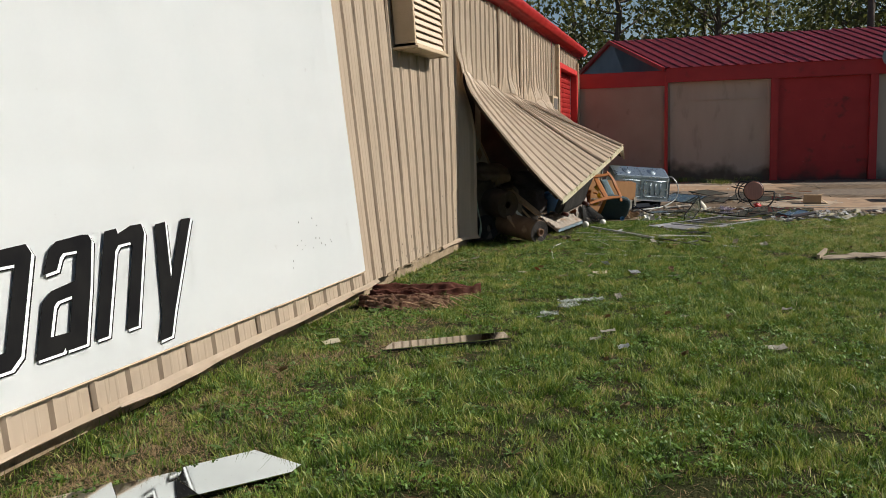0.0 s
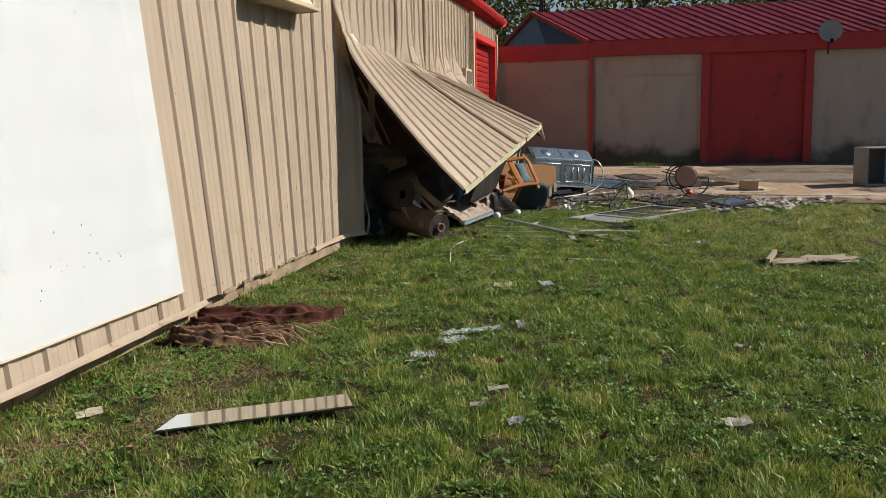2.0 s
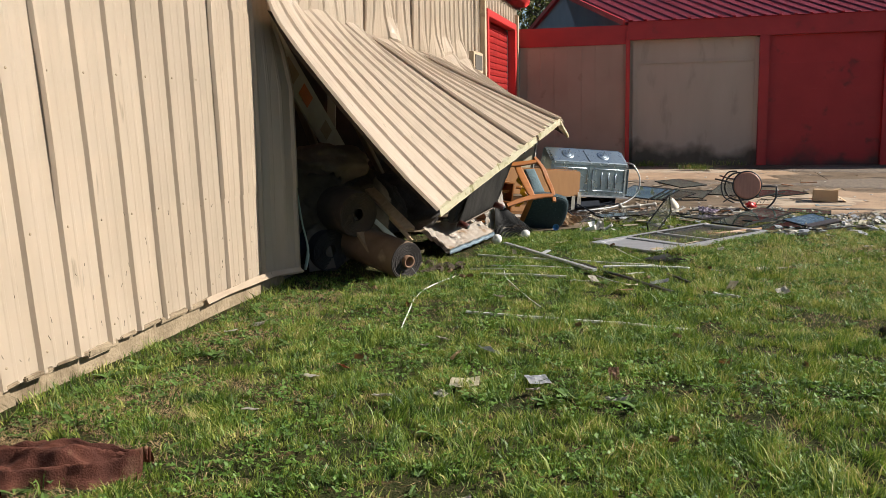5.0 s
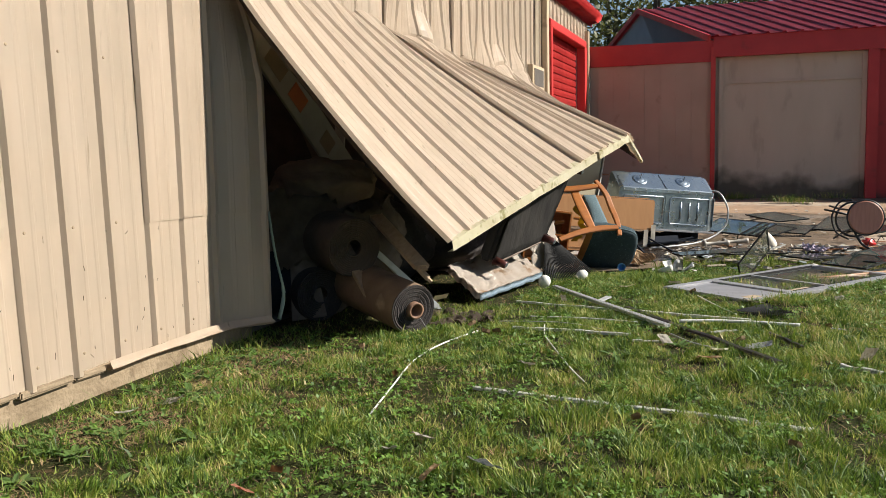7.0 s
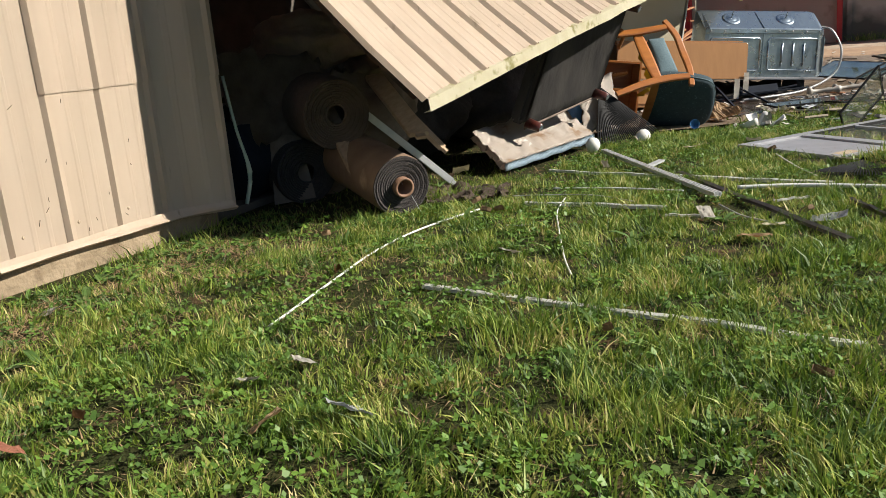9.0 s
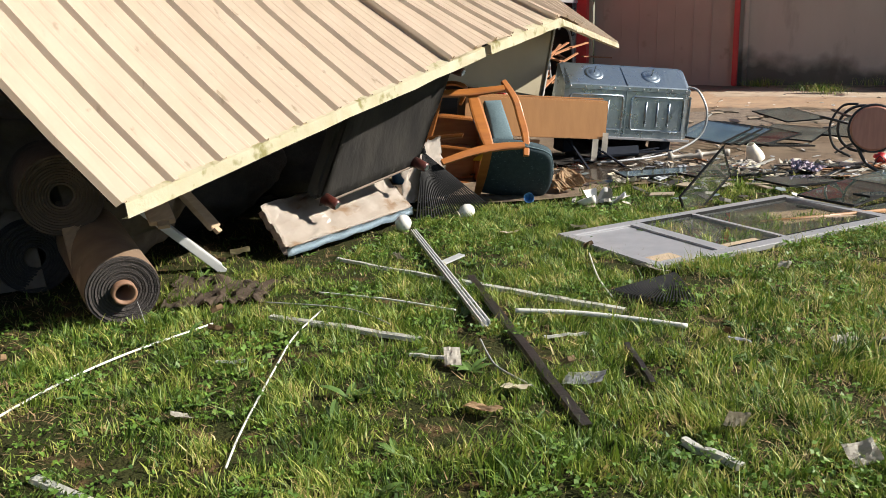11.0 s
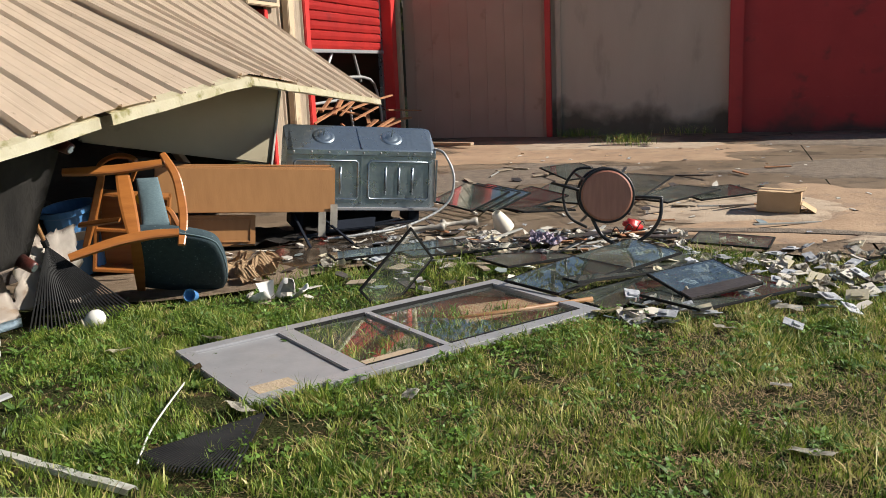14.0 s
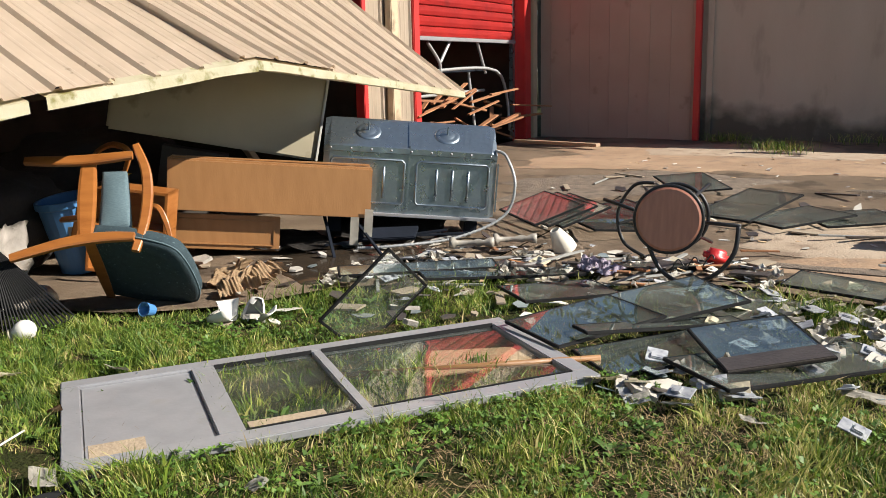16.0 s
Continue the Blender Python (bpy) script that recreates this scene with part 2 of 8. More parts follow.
def grid_bm(rows, thick=0.0, bm=None):
    """A sheet through rows of points."""
    bm = bm or bmesh.new()
    vs = [[bm.verts.new(p) for p in r] for r in rows]
    for a, b in zip(vs, vs[1:]):
        for k in range(len(a) - 1):
            bm.faces.new((a[k], a[k + 1], b[k + 1], b[k]))
    if thick:
        bmesh.ops.solidify(bm, geom=bm.faces[:], thickness=thick)
    return bm


def lerp(x, pairs):
    """Steps of (x, value) joined by straight lines."""
    if x <= pairs[0][0]:
        return pairs[0][1]
    for (a, va), (b, vb) in zip(pairs, pairs[1:]):
        if x <= b:
            return va + (vb - va) * (x - a) / (b - a)
    return pairs[-1][1]


def n3(x, y, z=0.0):
    return noise.noise(Vector((x, y, z)))


def smooth01(t):
    t = min(max(t, 0), 1)
    return t * t * (3 - 2 * t)


def frame_of(origin, u, v, w=None):
    """A pose with its own axes: u and v as given, w square to both."""
    u = Vector(u).normalized()
    w = Vector(w).normalized() if w else u.cross(Vector(v)).normalized()
    v = w.cross(u)
    m = Matrix((u, v, w)).transposed().to_4x4()
    m.translation = origin
    return m


def at_part(name, bm, m, material, parent, label="", smooth=False):
    bmesh.ops.transform(bm, matrix=m, verts=bm.verts)
    return part(name, bm, material, parent, label, smooth)


def curve_pts(points, n=20):
    """A smooth line through points."""
    P = [Vector(p) for p in points]
    out = []
    for i in range(len(P) - 1):
        p0, p1, p2, p3 = P[max(i - 1, 0)], P[i], P[i + 1], P[min(i + 2, len(P) - 1)]
        k = max(2, n // (len(P) - 1))
        for j in range(k):
            t = j / k
            out.append(0.5 * ((2 * p1) + (p2 - p0) * t + (2 * p0 - 5 * p1 + 4 * p2 - p3) * t * t + (3 * p1 - p0 - 3 * p2 + p3) * t**3))
    return out + [P[-1]]


# ---- ground ----
def ground_z(x, y):
    rise = 0.22 * smooth01((y - 17.5) / 8.5)
    return rise + 0.018 * n3(x * 0.7, y * 0.7) + 0.012 * n3(x * 2.1, y * 2.1, 4)


def ground_sheet():
    xs = [-300, -120, -60, -30, -15, -8] + [-5 + 0.25 * i for i in range(53)] + [10, 14, 20, 35, 70, 150, 300]
    ys = [-200, -80, -30, -12, -6] + [-3 + 0.25 * i for i in range(85)] + [19, 20, 22, 24, 26, 28, 32, 45, 70, 120, 250, 600]
    bm = grid_bm([[(x, y, ground_z(x, y) - (0.06 if y > 19.5 or x < -3.6 else 0)) for x in xs] for y in ys])
    ob = part("ground", bm, SOIL, smooth=True)
    return tagged(ob, "uneven lawn soil with dry thatch between the grass", "ground", kind="structure")


ground_sheet()

SLAB_EDGE = [(-3.4, 16.05), (-1.75, 16.3), (-1.05, 16.65), (-0.8, 17.35), (0.0, 17.95), (0.5, 18.2), (1.5, 18.35), (2.2, 18.2), (4.0, 17.8), (9.0, 17.4), (22.0, 17.0)]


def driveway():
    d = tagged(new("driveway"), "stained old concrete driveway with joints", "driveway", kind="structure")
    xcuts = [-3.3, -0.2, 2.9, 6.0, 9.1, 12.2, 15.3, 18.4, 21.5]
    ycuts = [None, 20.2, 23.3, 26.45]
    for xa, xb in zip(xcuts, xcuts[1:]):
        for ya, yb in zip(ycuts, ycuts[1:]):
            rows = []
            k = 13
            for j in range(k):
                row = []
                for i in range(k):
                    x = xa + 0.008 + (xb - xa - 0.016) * i / (k - 1)
                    y0 = (lerp(x, SLAB_EDGE) + 0.05 * n3(x * 3, 7)) if ya is None else ya + 0.008
                    y = y0 + (yb - 0.008 - y0) * j / (k - 1)
                    row.append((x, y, ground_z(x, y) * 0.9 + 0.035 + 0.008 * n3(x * 0.5, y * 0.5, 9)))
                rows.append(row)
            bm = grid_bm(rows)
            bmesh.ops.solidify(bm, geom=bm.faces[:], thickness=0.12)
            part("slab", bm, CONC, d)
    return d


driveway()

# ---- main building: ribbed tan steel walls ----
WALL_Y0, CUT_Y, END_Y, EAVE = -3.775, 12.85, 26.45, 3.9
PITCH = 0.325
PROFILE = ((0.0, 0.0), (0.016, 0.024), (0.044, 0.024), (0.06, 0.0), (0.135, 0.0), (0.143, 0.0026), (0.16, 0.0026), (0.168, 0.0), (0.225, 0.0), (0.233, 0.0026), (0.25, 0.0026), (0.258, 0.0))


def wall_x(y, z):
    """The damaged wall leans in where it carries the sign and stands upright past the tear."""
    base = lerp(y, ((3, -3.14), (8.3, -3.17), (10.9, -3.25), (12, -3.28)))
    lean = lerp(y, ((8.0, 0.1), (9.5, 0.075), (12.6, 0.0)))
    kick = 0.17 * smooth01((y - 12.5) / 0.33) * smooth01((2.5 - z) / 0.8) if y < 13 else 0
    return base + kick - lean * (z - 0.2) + 0.008 * n3(y * 1.3, z * 0.9, 2)


def rib_steps(y0, y1):
    """Places along a sheet with the height of its ribs."""
    out, k = [], 0
    while True:
        for u, h in PROFILE:
            y = y0 + k * PITCH + u
            if y > y1 + 1e-6:
                return out
            out.append((y, h))
        k += 1


def wall_sheet(parent, y0, y1, z0, z1, nz=10):
    rows = []
    steps = rib_steps(y0, y1)
    for j in range(nz + 1):
        row = []
        for y, h in steps:
            lo = z0(y) if callable(z0) else z0
            z = lo + (z1 - lo) * j / nz
            lap = 0.016 * (0.45 + n3(z * 1.4, y0 * 3)) * max(0, 1 - (y - y0) / 0.07)
            row.append((wall_x(y, z) + h + max(lap, 0), y, z))
        rows.append(row)
    return part("siding_panel", grid_bm(rows, 0.003), TAN, parent)


def hinge(y):
    return (-3.28, y, lerp(y, ((12.4, 2.58), (13.5, 2.5), (15.0, 2.42), (16.2, 2.32), (18.5, 2.3), (20.6, 2.35), (22, 2.3))))


def lip(y):
    """The free lower edge of the torn sheets."""
    x = lerp(y, ((12.46, -1.84), (15.95, -1.42), (17.49, -1.32), (20.6, -1.52)))
    z = lerp(y, ((12.46, 0.66), (15.95, 1.19), (17.49, 1.37), (20.6, 1.09)))
    return (x, y + lerp(y, ((12.46, 0.40), (14, 0.22), (16, 0.06), (17.4, 0))), z)


def torn_point(y, v, h):
    """v from 0 at the free edge over 1 at the crease to 2 at the eave; h the rib's height."""
    H, L = Vector(hinge(y)), Vector(lip(y))
    if v <= 1:
        w = 1 - v
        C = H * 0.52 + L * 0.48 + Vector((-0.1, 0, -0.08)) * lerp(y, ((12.6, 1.0), (14.5, 0.45), (17.0, 0.15)))
        p = H * (1 - w) ** 2 + C * 2 * w * (1 - w) + L * w * w
        d = (L - H).normalized()
        nrm = Vector((-d.z, 0, d.x)).normalized()
        crush = math.exp(-((w / 0.10) ** 2))
        p += nrm * (0.012 * n3(y * 1.6, w * 3, 5))
    else:
        s = v - 1
        p = Vector((H.x, y, H.z + (EAVE - H.z) * s))
        nrm = Vector((1, 0, 0))
        crush = math.exp(-((s / 0.16) ** 2))
        p.x += 0.01 * n3(y * 2, s * 3, 8)
    k = crush
    p.x += k * (0.06 + 0.16 * n3(y * 2.3, 3.3))
    p.y += k * 0.15 * n3(y * 1.9, 11.0)
    p.z += k * 0.10 * n3(y * 2.1, 21.0)
    return p + nrm * h * (1 - 0.35 * k)


BARKBROWN = mat("dried_grass_clippings", (0.06, 0.05, 0.025), (0.035, 0.03, 0.018), rough=0.95, scale=30)


def main_building():
    b = tagged(new("wall_east"), "ribbed tan steel wall, buckled and torn open by a storm", "wall", kind="structure")
    y = WALL_Y0
    while y < CUT_Y - 0.1:
        y1 = min(y + 3 * PITCH + 0.06, CUT_Y)
        wall_sheet(b, y, y1, lambda q: 0.14 + 0.02 * n3(q * 1.1, 5), EAVE)
        y += 3 * PITCH
    # upper sheet lapped over the lower one beside the tear
    steps = rib_steps(WALL_Y0 + 48 * PITCH, CUT_Y)
    part("lapped_panel", grid_bm([[(wall_x(q, z) + hh + 0.007, q, z + (0.006 * n3(q * 5, 3) if j == 0 else 0)) for q, hh in steps] for j, z in enumerate((0.86, 1.1, 1.4, 1.7, 2.0, 2.3))], 0.003), TAN, b)
    rnd = random.Random(12)
    bm = bmesh.new()
    for _ in range(70):
        q, z = rnd.uniform(8.8, 12.4), 0.2 + 0.75 * rnd.random() ** 1.6
        ln, a = rnd.uniform(0.01, 0.035), rnd.gauss(0.0, 0.5)
        beam_bm((wall_x(q, z) + 0.008, q, z), (wall_x(q, z) + 0.010, q + ln * math.sin(a), z - ln * math.cos(a)), 0.002, 0.002, bm=bm)
    tagged(part("grass_clippings", bm, BARKBROWN, b), kind="stuff")
    y = 12.46
    while y < 20.5:
        y1 = min(y + 3 * PITCH + 0.06, 20.62)
        steps = rib_steps(y, y1)
        vs = [0, 0.15, 0.3, 0.45, 0.6, 0.72, 0.82, 0.88, 0.92, 0.96, 1.0, 1.03, 1.07, 1.12, 1.2, 1.35, 1.6, 2.0]
        gap = 0.028 if 15.2 < y < 16.2 or 16.9 < y < 17.8 else 0.0
        part("siding_panel", grid_bm([[torn_point(q, v, hh + gap) for q, hh in steps] for v in vs], 0.003), TAN, b)
        y += 3 * PITCH
    wall_sheet(b, 21.58, 22.62, 0.2, EAVE, 8)
    wall_sheet(b, 20.62, 21.58, 2.2, EAVE, 6)
    wall_sheet(b, 22.62, 25.95, 3.34, EAVE, 4)
    wall_sheet(b, 25.95, END_Y, 0.2, EAVE, 6)
    # near-black sheet just beneath the torn panels
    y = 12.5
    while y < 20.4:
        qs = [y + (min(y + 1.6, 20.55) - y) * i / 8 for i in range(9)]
        part("lining", grid_bm([[torn_point(q, v, -0.03) + Vector((-0.012, 0, -0.012)) for q in qs] for v in (0.02, 0.25, 0.5, 0.75, 0.9)], 0.004), LINING, b, "dark lining sheet under the torn panels")
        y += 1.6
    # screws along the girts
    head = mesh_of(lathe_bm(((0.0, 0.007), (0.006, 0.006), (0.009, 0.0)), 8, Matrix.Rotation(math.pi / 2, 4, "Y")), TANTRIM, "screw")
    for zs in (0.24, 0.88, 1.75, 2.6):
        q = 8.3 + (WALL_Y0 - 8.3) % PITCH + 0.09
        while q < 12.4:
            sc = new("screw", head)
            sc.location, sc.parent = (wall_x(q, zs), q, zs), b
            q += PITCH
    # free edge angle
    for ya, yb in ((12.5, 15.9), (16.0, 17.5), (17.5, 20.6)):
        pts = [ya + (yb - ya) * i / 14 for i in range(15)]
        drop = 0.058 if ya < 17.4 else 0.048
        rows = []
        for q in pts:
            L = Vector(lip(q))
            rows.append([L + Vector((-0.06, 0, 0.03)), L + Vector((0.012, 0, 0.004)), L + Vector((0.02, 0, -drop + 0.012 * n3(q * 3, 1))), L + Vector((-0.02, 0, -drop - 0.004))])
        part("edge_angle", grid_bm(rows, 0.004), EDGE, b, "pale moss-stained steel edge angle")
    return b


LINING = mat("dark_underside_sheet", (0.035, 0.03, 0.026), (0.055, 0.047, 0.04), rough=0.9, scale=6, bump=0.3, bscale=20)
EDGE = mat("mossy_pale_edge", (0.66, 0.62, 0.48), (0.55, 0.50, 0.33), rough=0.6, scale=7, bump=0.1, spots=(0.30, 0.27, 0.10), spot_at=0.58, spot_scale=9)
main_building()


def closing_shell():
    """The rest of the main building: foundation, floor, far walls, roof."""
    for ya, yb in ((-4.1, 12.9), (21.5, 26.5)):
        f = part("foundation", box_bm((0.3, yb - ya, 0.5), (-3.42, (ya + yb) / 2, -0.09), bevel=0.01), FOUND)
        tagged(f, "stained concrete foundation under the steel wall", "foundation", kind="structure")
    # floor, inner walls and ceiling share the colour darkened for interior dimness
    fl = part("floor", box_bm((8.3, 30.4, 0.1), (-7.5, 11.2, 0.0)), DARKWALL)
    tagged(fl, "concrete floor inside the torn building, coloured dark for dimness", "floor", kind="structure")
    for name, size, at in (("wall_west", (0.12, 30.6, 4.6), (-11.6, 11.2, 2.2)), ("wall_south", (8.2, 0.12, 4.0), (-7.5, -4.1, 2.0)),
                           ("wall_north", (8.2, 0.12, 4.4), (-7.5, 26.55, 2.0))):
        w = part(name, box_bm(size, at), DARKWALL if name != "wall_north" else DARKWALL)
        tagged(w, "inner board wall of the torn building, coloured dark for dimness", "wall", kind="structure")
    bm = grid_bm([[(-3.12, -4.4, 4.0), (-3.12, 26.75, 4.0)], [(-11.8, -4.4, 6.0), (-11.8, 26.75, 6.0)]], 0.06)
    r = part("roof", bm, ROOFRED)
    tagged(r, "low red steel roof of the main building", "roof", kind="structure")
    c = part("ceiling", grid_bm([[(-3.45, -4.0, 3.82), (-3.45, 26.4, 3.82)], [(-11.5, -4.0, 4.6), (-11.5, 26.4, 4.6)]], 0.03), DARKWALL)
    tagged(c, "board ceiling inside the torn building, coloured dark for dimness", "ceiling", kind="structure")
    rows = []
    for q in [WALL_Y0 + i * 0.5 for i in range(62)]:
        xo = wall_x(q, EAVE) + 0.28
        rows.append([(xo - 0.24, q, 3.80), (xo - 0.22, q, 3.86), (xo - 0.10, q, 3.88), (xo - 0.03, q, 3.94), (xo, q, 4.02), (xo - 0.06, q, 4.10), (xo - 0.3, q, 4.16)])
    e = part("eave_trim", grid_bm(rows, 0.01), RED, smooth=True)
    tagged(e, "rounded bright red steel eave trim", "eave trim", kind="structure")


closing_shell()


# ---- wing ----
def wing():
    w = tagged(new("wing_building"), "low beige storage wing with red trim and red metal roof", "building")
    x0, yf, x1 = -0.77, 26.5, 24.0
    part("wall", box_bm((x1 - x0, 0.15, 3.2), ((x0 + x1) / 2, yf + 0.1, 1.6)), BEIGE, w, "beige rendered front wall, dirty at its foot")
    part("side_panel", box_bm((2.45, 0.08, 3.0), (-2.0, yf, 1.5)), PINKTAN, w, "faded pinkish tan wall panel")
    for i in range(8):
        part("batten", box_bm((0.015, 0.01, 2.8), (-3.05 + 0.31 * i, yf - 0.043, 1.55)), PINKTAN, w)
    part("band", box_bm((2.5, 0.12, 0.42), (-2.02, yf - 0.02, 3.15), bevel=0.01), BANDRED, w, "red painted fascia band")
    part("band", box_bm((x1 - x0, 0.16, 0.40), ((x0 + x1) / 2, yf - 0.07, 3.22), bevel=0.01), BANDRED, w, "red painted fascia band")
    part("downspout", box_bm((0.09, 0.09, 3.0), (-0.77, yf - 0.09, 1.72), bevel=0.012), RED, w, "bright red square downspout")
    # roof, its end cut askew
    e0, r0, f0 = Vector((-0.85, 26.28, 3.42)), Vector((-2.72, 30.5, 4.66)), Vector((-4.7, 34.7, 3.5))
    e1, r1, f1 = Vector((x1, 26.28, 3.42)), Vector((x1, 30.5, 4.66)), Vector((x1, 34.7, 3.5))
    n = 80
    rows_a, rows_b = [], []
    for (a0, a1), (b0, b1), rows in (((e0, e1), (r0, r1), rows_a), ((r0, r1), (f0, f1), rows_b)):
        for i in range(n):
            for u, h in ((0.0, 0.0), (0.35, 0.0), (0.4, 0.03), (0.55, 0.03), (0.6, 0.0)):
                t = (i + u) / n
                rows.append([a0.lerp(a1, t) + Vector((0, 0, h)), b0.lerp(b1, t) + Vector((0, 0, h))])
    part("roof", grid_bm(rows_a, 0.01), ROOFRED, w, "faded red ribbed metal roof")
    part("roof", grid_bm(rows_b, 0.01), ROOFRED, w, "faded red ribbed metal roof")
    bm = bmesh.new()
    vs = [bm.verts.new(p - Vector((0, 0, 0.06))) for p in (e0 + Vector((0.1, 0.12, 0)), r0 + Vector((0.1, 0, 0)), f0 + Vector((0.1, 0, 0)))]
    vs += [bm.verts.new((f0.x + 0.1, f0.y, 0)), bm.verts.new((e0.x + 0.1, e0.y + 0.15, 0))]
    bm.faces.new(vs)
    bmesh.ops.solidify(bm, geom=bm.faces[:], thickness=0.1)
    part("gable", bm, GREYWALL, w, "grey painted gable end")
    for a, b in ((e0, r0), (r0, f0)):
        part("verge_trim", beam_bm(a + Vector((0, 0, -0.03)), b + Vector((0, 0, -0.03)), 0.05, 0.12), BANDRED, w)
    part("wall", box_bm((0.15, 8.2, 3.2), (x1, 30.5, 1.6)), BEIGE, w)
    part("wall", box_bm((x1 + 4.5, 0.15, 3.4), ((x1 - 4.6) / 2, 34.7, 1.7)), BEIGE, w)
    # roller doors
    for xa in (2.14, 8.0, 13.0):
        d = part("garage_door", box_bm((2.46, 0.05, 2.9), (xa + 1.23, yf + 0.02, 1.62)), DKRED, w, "dark red sectional garage door")
        for i in range(5):
            part("door_section", box_bm((2.3, 0.012, 0.557), (xa + 1.23, yf - 0.006, 0.46 + 0.56 * i), bevel=0.003), DKRED, d)
        for sx in (xa - 0.02, xa + 2.48):
            part("door_frame", box_bm((0.20, 0.16, 2.85), (sx, yf - 0.06, 1.6), bevel=0.008), BANDRED, w)
    for xa in (-0.62, 1.98, 4.75, 7.9):
        part("wall_post", box_bm((0.09, 0.05, 2.8), (xa, yf - 0.0, 1.6), bevel=0.006), BEIGE, w)
    part("rail", box_bm((2.5, 0.03, 0.05), (0.75, yf + 0.01, 2.52), bevel=0.005), BEIGE, w)
    return w


wing()


# ---- main building: sign, louvre, trims, roller door ----
def tilt_on_wall(y, z):
    """A frame on the leaning wall: x along the wall, y up it, z out of it."""
    up = Vector((wall_x(y, z + 0.5) - wall_x(y, z - 0.5), 0, 1)).normalized()
    along = Vector((0, 1, 0))
    out = along.cross(up)
    m = Matrix((along, up, out)).transposed().to_4x4()
    m.translation = (wall_x(y, z), y, z)
    return m


# slanted block letters: outline and counter in metres on the board, x along it, y up from the base line
LETTERS = {
    "p": (3.10, [(0, -0.14), (0.11, -0.14), (0.11, 0.0), (0.33, 0.0), (0.39, 0.05), (0.39, 0.53), (0.34, 0.58), (0.14, 0.57), (0.115, 0.55), (0.105, 0.575), (0, 0.57)],
          [(0.11, 0.09), (0.28, 0.09), (0.28, 0.49), (0.14, 0.49), (0.11, 0.46)]),
    "a": (3.602, [(0, 0), (0.2, 0.0), (0.212, 0.02), (0.224, 0.0), (0.385, 0.0), (0.375, 0.30), (0.35, 0.54), (0.315, 0.575), (0.26, 0.58), (0.06, 0.567), (0.01, 0.53), (-0.01, 0.41), (0.09, 0.42), (0.105, 0.48),
                  (0.125, 0.50), (0.235, 0.50), (0.24, 0.347), (0.06, 0.322), (0.0, 0.275)], [(0.09, 0.095), (0.235, 0.09), (0.23, 0.272), (0.115, 0.262), (0.095, 0.24)]),
    "n": (4.07, [(0, 0), (0.11, 0), (0.115, 0.455), (0.14, 0.485), (0.25, 0.49), (0.278, 0.46), (0.278, 0), (0.39, 0), (0.385, 0.53), (0.345, 0.585), (0.24, 0.585), (0.125, 0.55), (0.105, 0.582), (0, 0.575)], None),
    "y": (4.56, [(0, 0.567), (0.11, 0.574), (0.215, 0.223), (0.29, 0.575), (0.405, 0.572), (0.285, 0.02), (0.265, -0.13), (0.13, -0.134), (0.14, 0.02)], None),
}


def letter_bm(outline, hole, thick):
    """A flat letter with its counter cut out."""
    bm = bmesh.new()
    edges = []
    for ring in (outline, hole):
        if ring:
            vs = [bm.verts.new((x + 0.376 * y, y, 0)) for x, y in ring]
            edges += [bm.edges.new((vs[i - 1], vs[i])) for i in range(len(vs))]
    bmesh.ops.triangle_fill(bm, edges=edges, use_beauty=True, normal=(0, 0, 1))
    ext = bmesh.ops.extrude_face_region(bm, geom=bm.faces[:])
    bmesh.ops.translate(bm, vec=(0, 0, thick), verts=[v for v in ext["geom"] if isinstance(v, bmesh.types.BMVert)])
    bmesh.ops.recalc_face_normals(bm, faces=bm.faces)
    return bm


def sign_board():
    s = thing("wall_sign", "large white sign board with black slanted letters on the wall", "sign")
    rows = []
    for j in range(9):
        z = 0.30 + 3.1 * j / 8
        rows.append([(wall_x(y, z) + 0.045 + 0.006 * n3(y * 0.8, z * 0.7, 3), y, z + 0.010 * (8.25 - y) * (1 - j / 8)) for y in [-3.5 + i * 0.25 for i in range(48)]])
    part("board", grid_bm(rows, 0.01), WHITE, s)
    rim = [(wall_x(y, 0.30) + 0.05, y, 0.30 + 0.010 * (8.25 - y)) for y in [-3.5 + i * 0.25 for i in range(48)]]
    part("rim", tube_bm(rim, 0.006, 6), TANTRIM, s, "dark raw lower edge of the board")
    for dy, dz, out, material in ((0.030, -0.022, 0.0580, BLACK), (0.019, -0.014, 0.0600, WHITE), (0, 0, 0.0620, BLACK)):
        for y, outline, hole in LETTERS.values():
            at_part("letter", letter_bm(outline, hole, 0.001), tilt_on_wall(y + dy, 0.535 + dz) @ Matrix.Translation((0, 0, out)), material, s)
    rnd = random.Random(5)
    for _ in range(16):
        y, z = rnd.gauss(6.95, 0.26), rnd.gauss(0.72, 0.09)
        m = tilt_on_wall(y, z) @ Matrix.Translation((0, 0, 0.054))
        r = rnd.uniform(0.002, 0.005)
        part("dirt_fleck", prism_bm([(r * 0.4 * math.cos(a), r * math.sin(a) * 1.6) for a in (0, 1.2, 2.4, 3.6, 4.9)], 0.003, m), BLACKP, s)
    return s


sign_board()


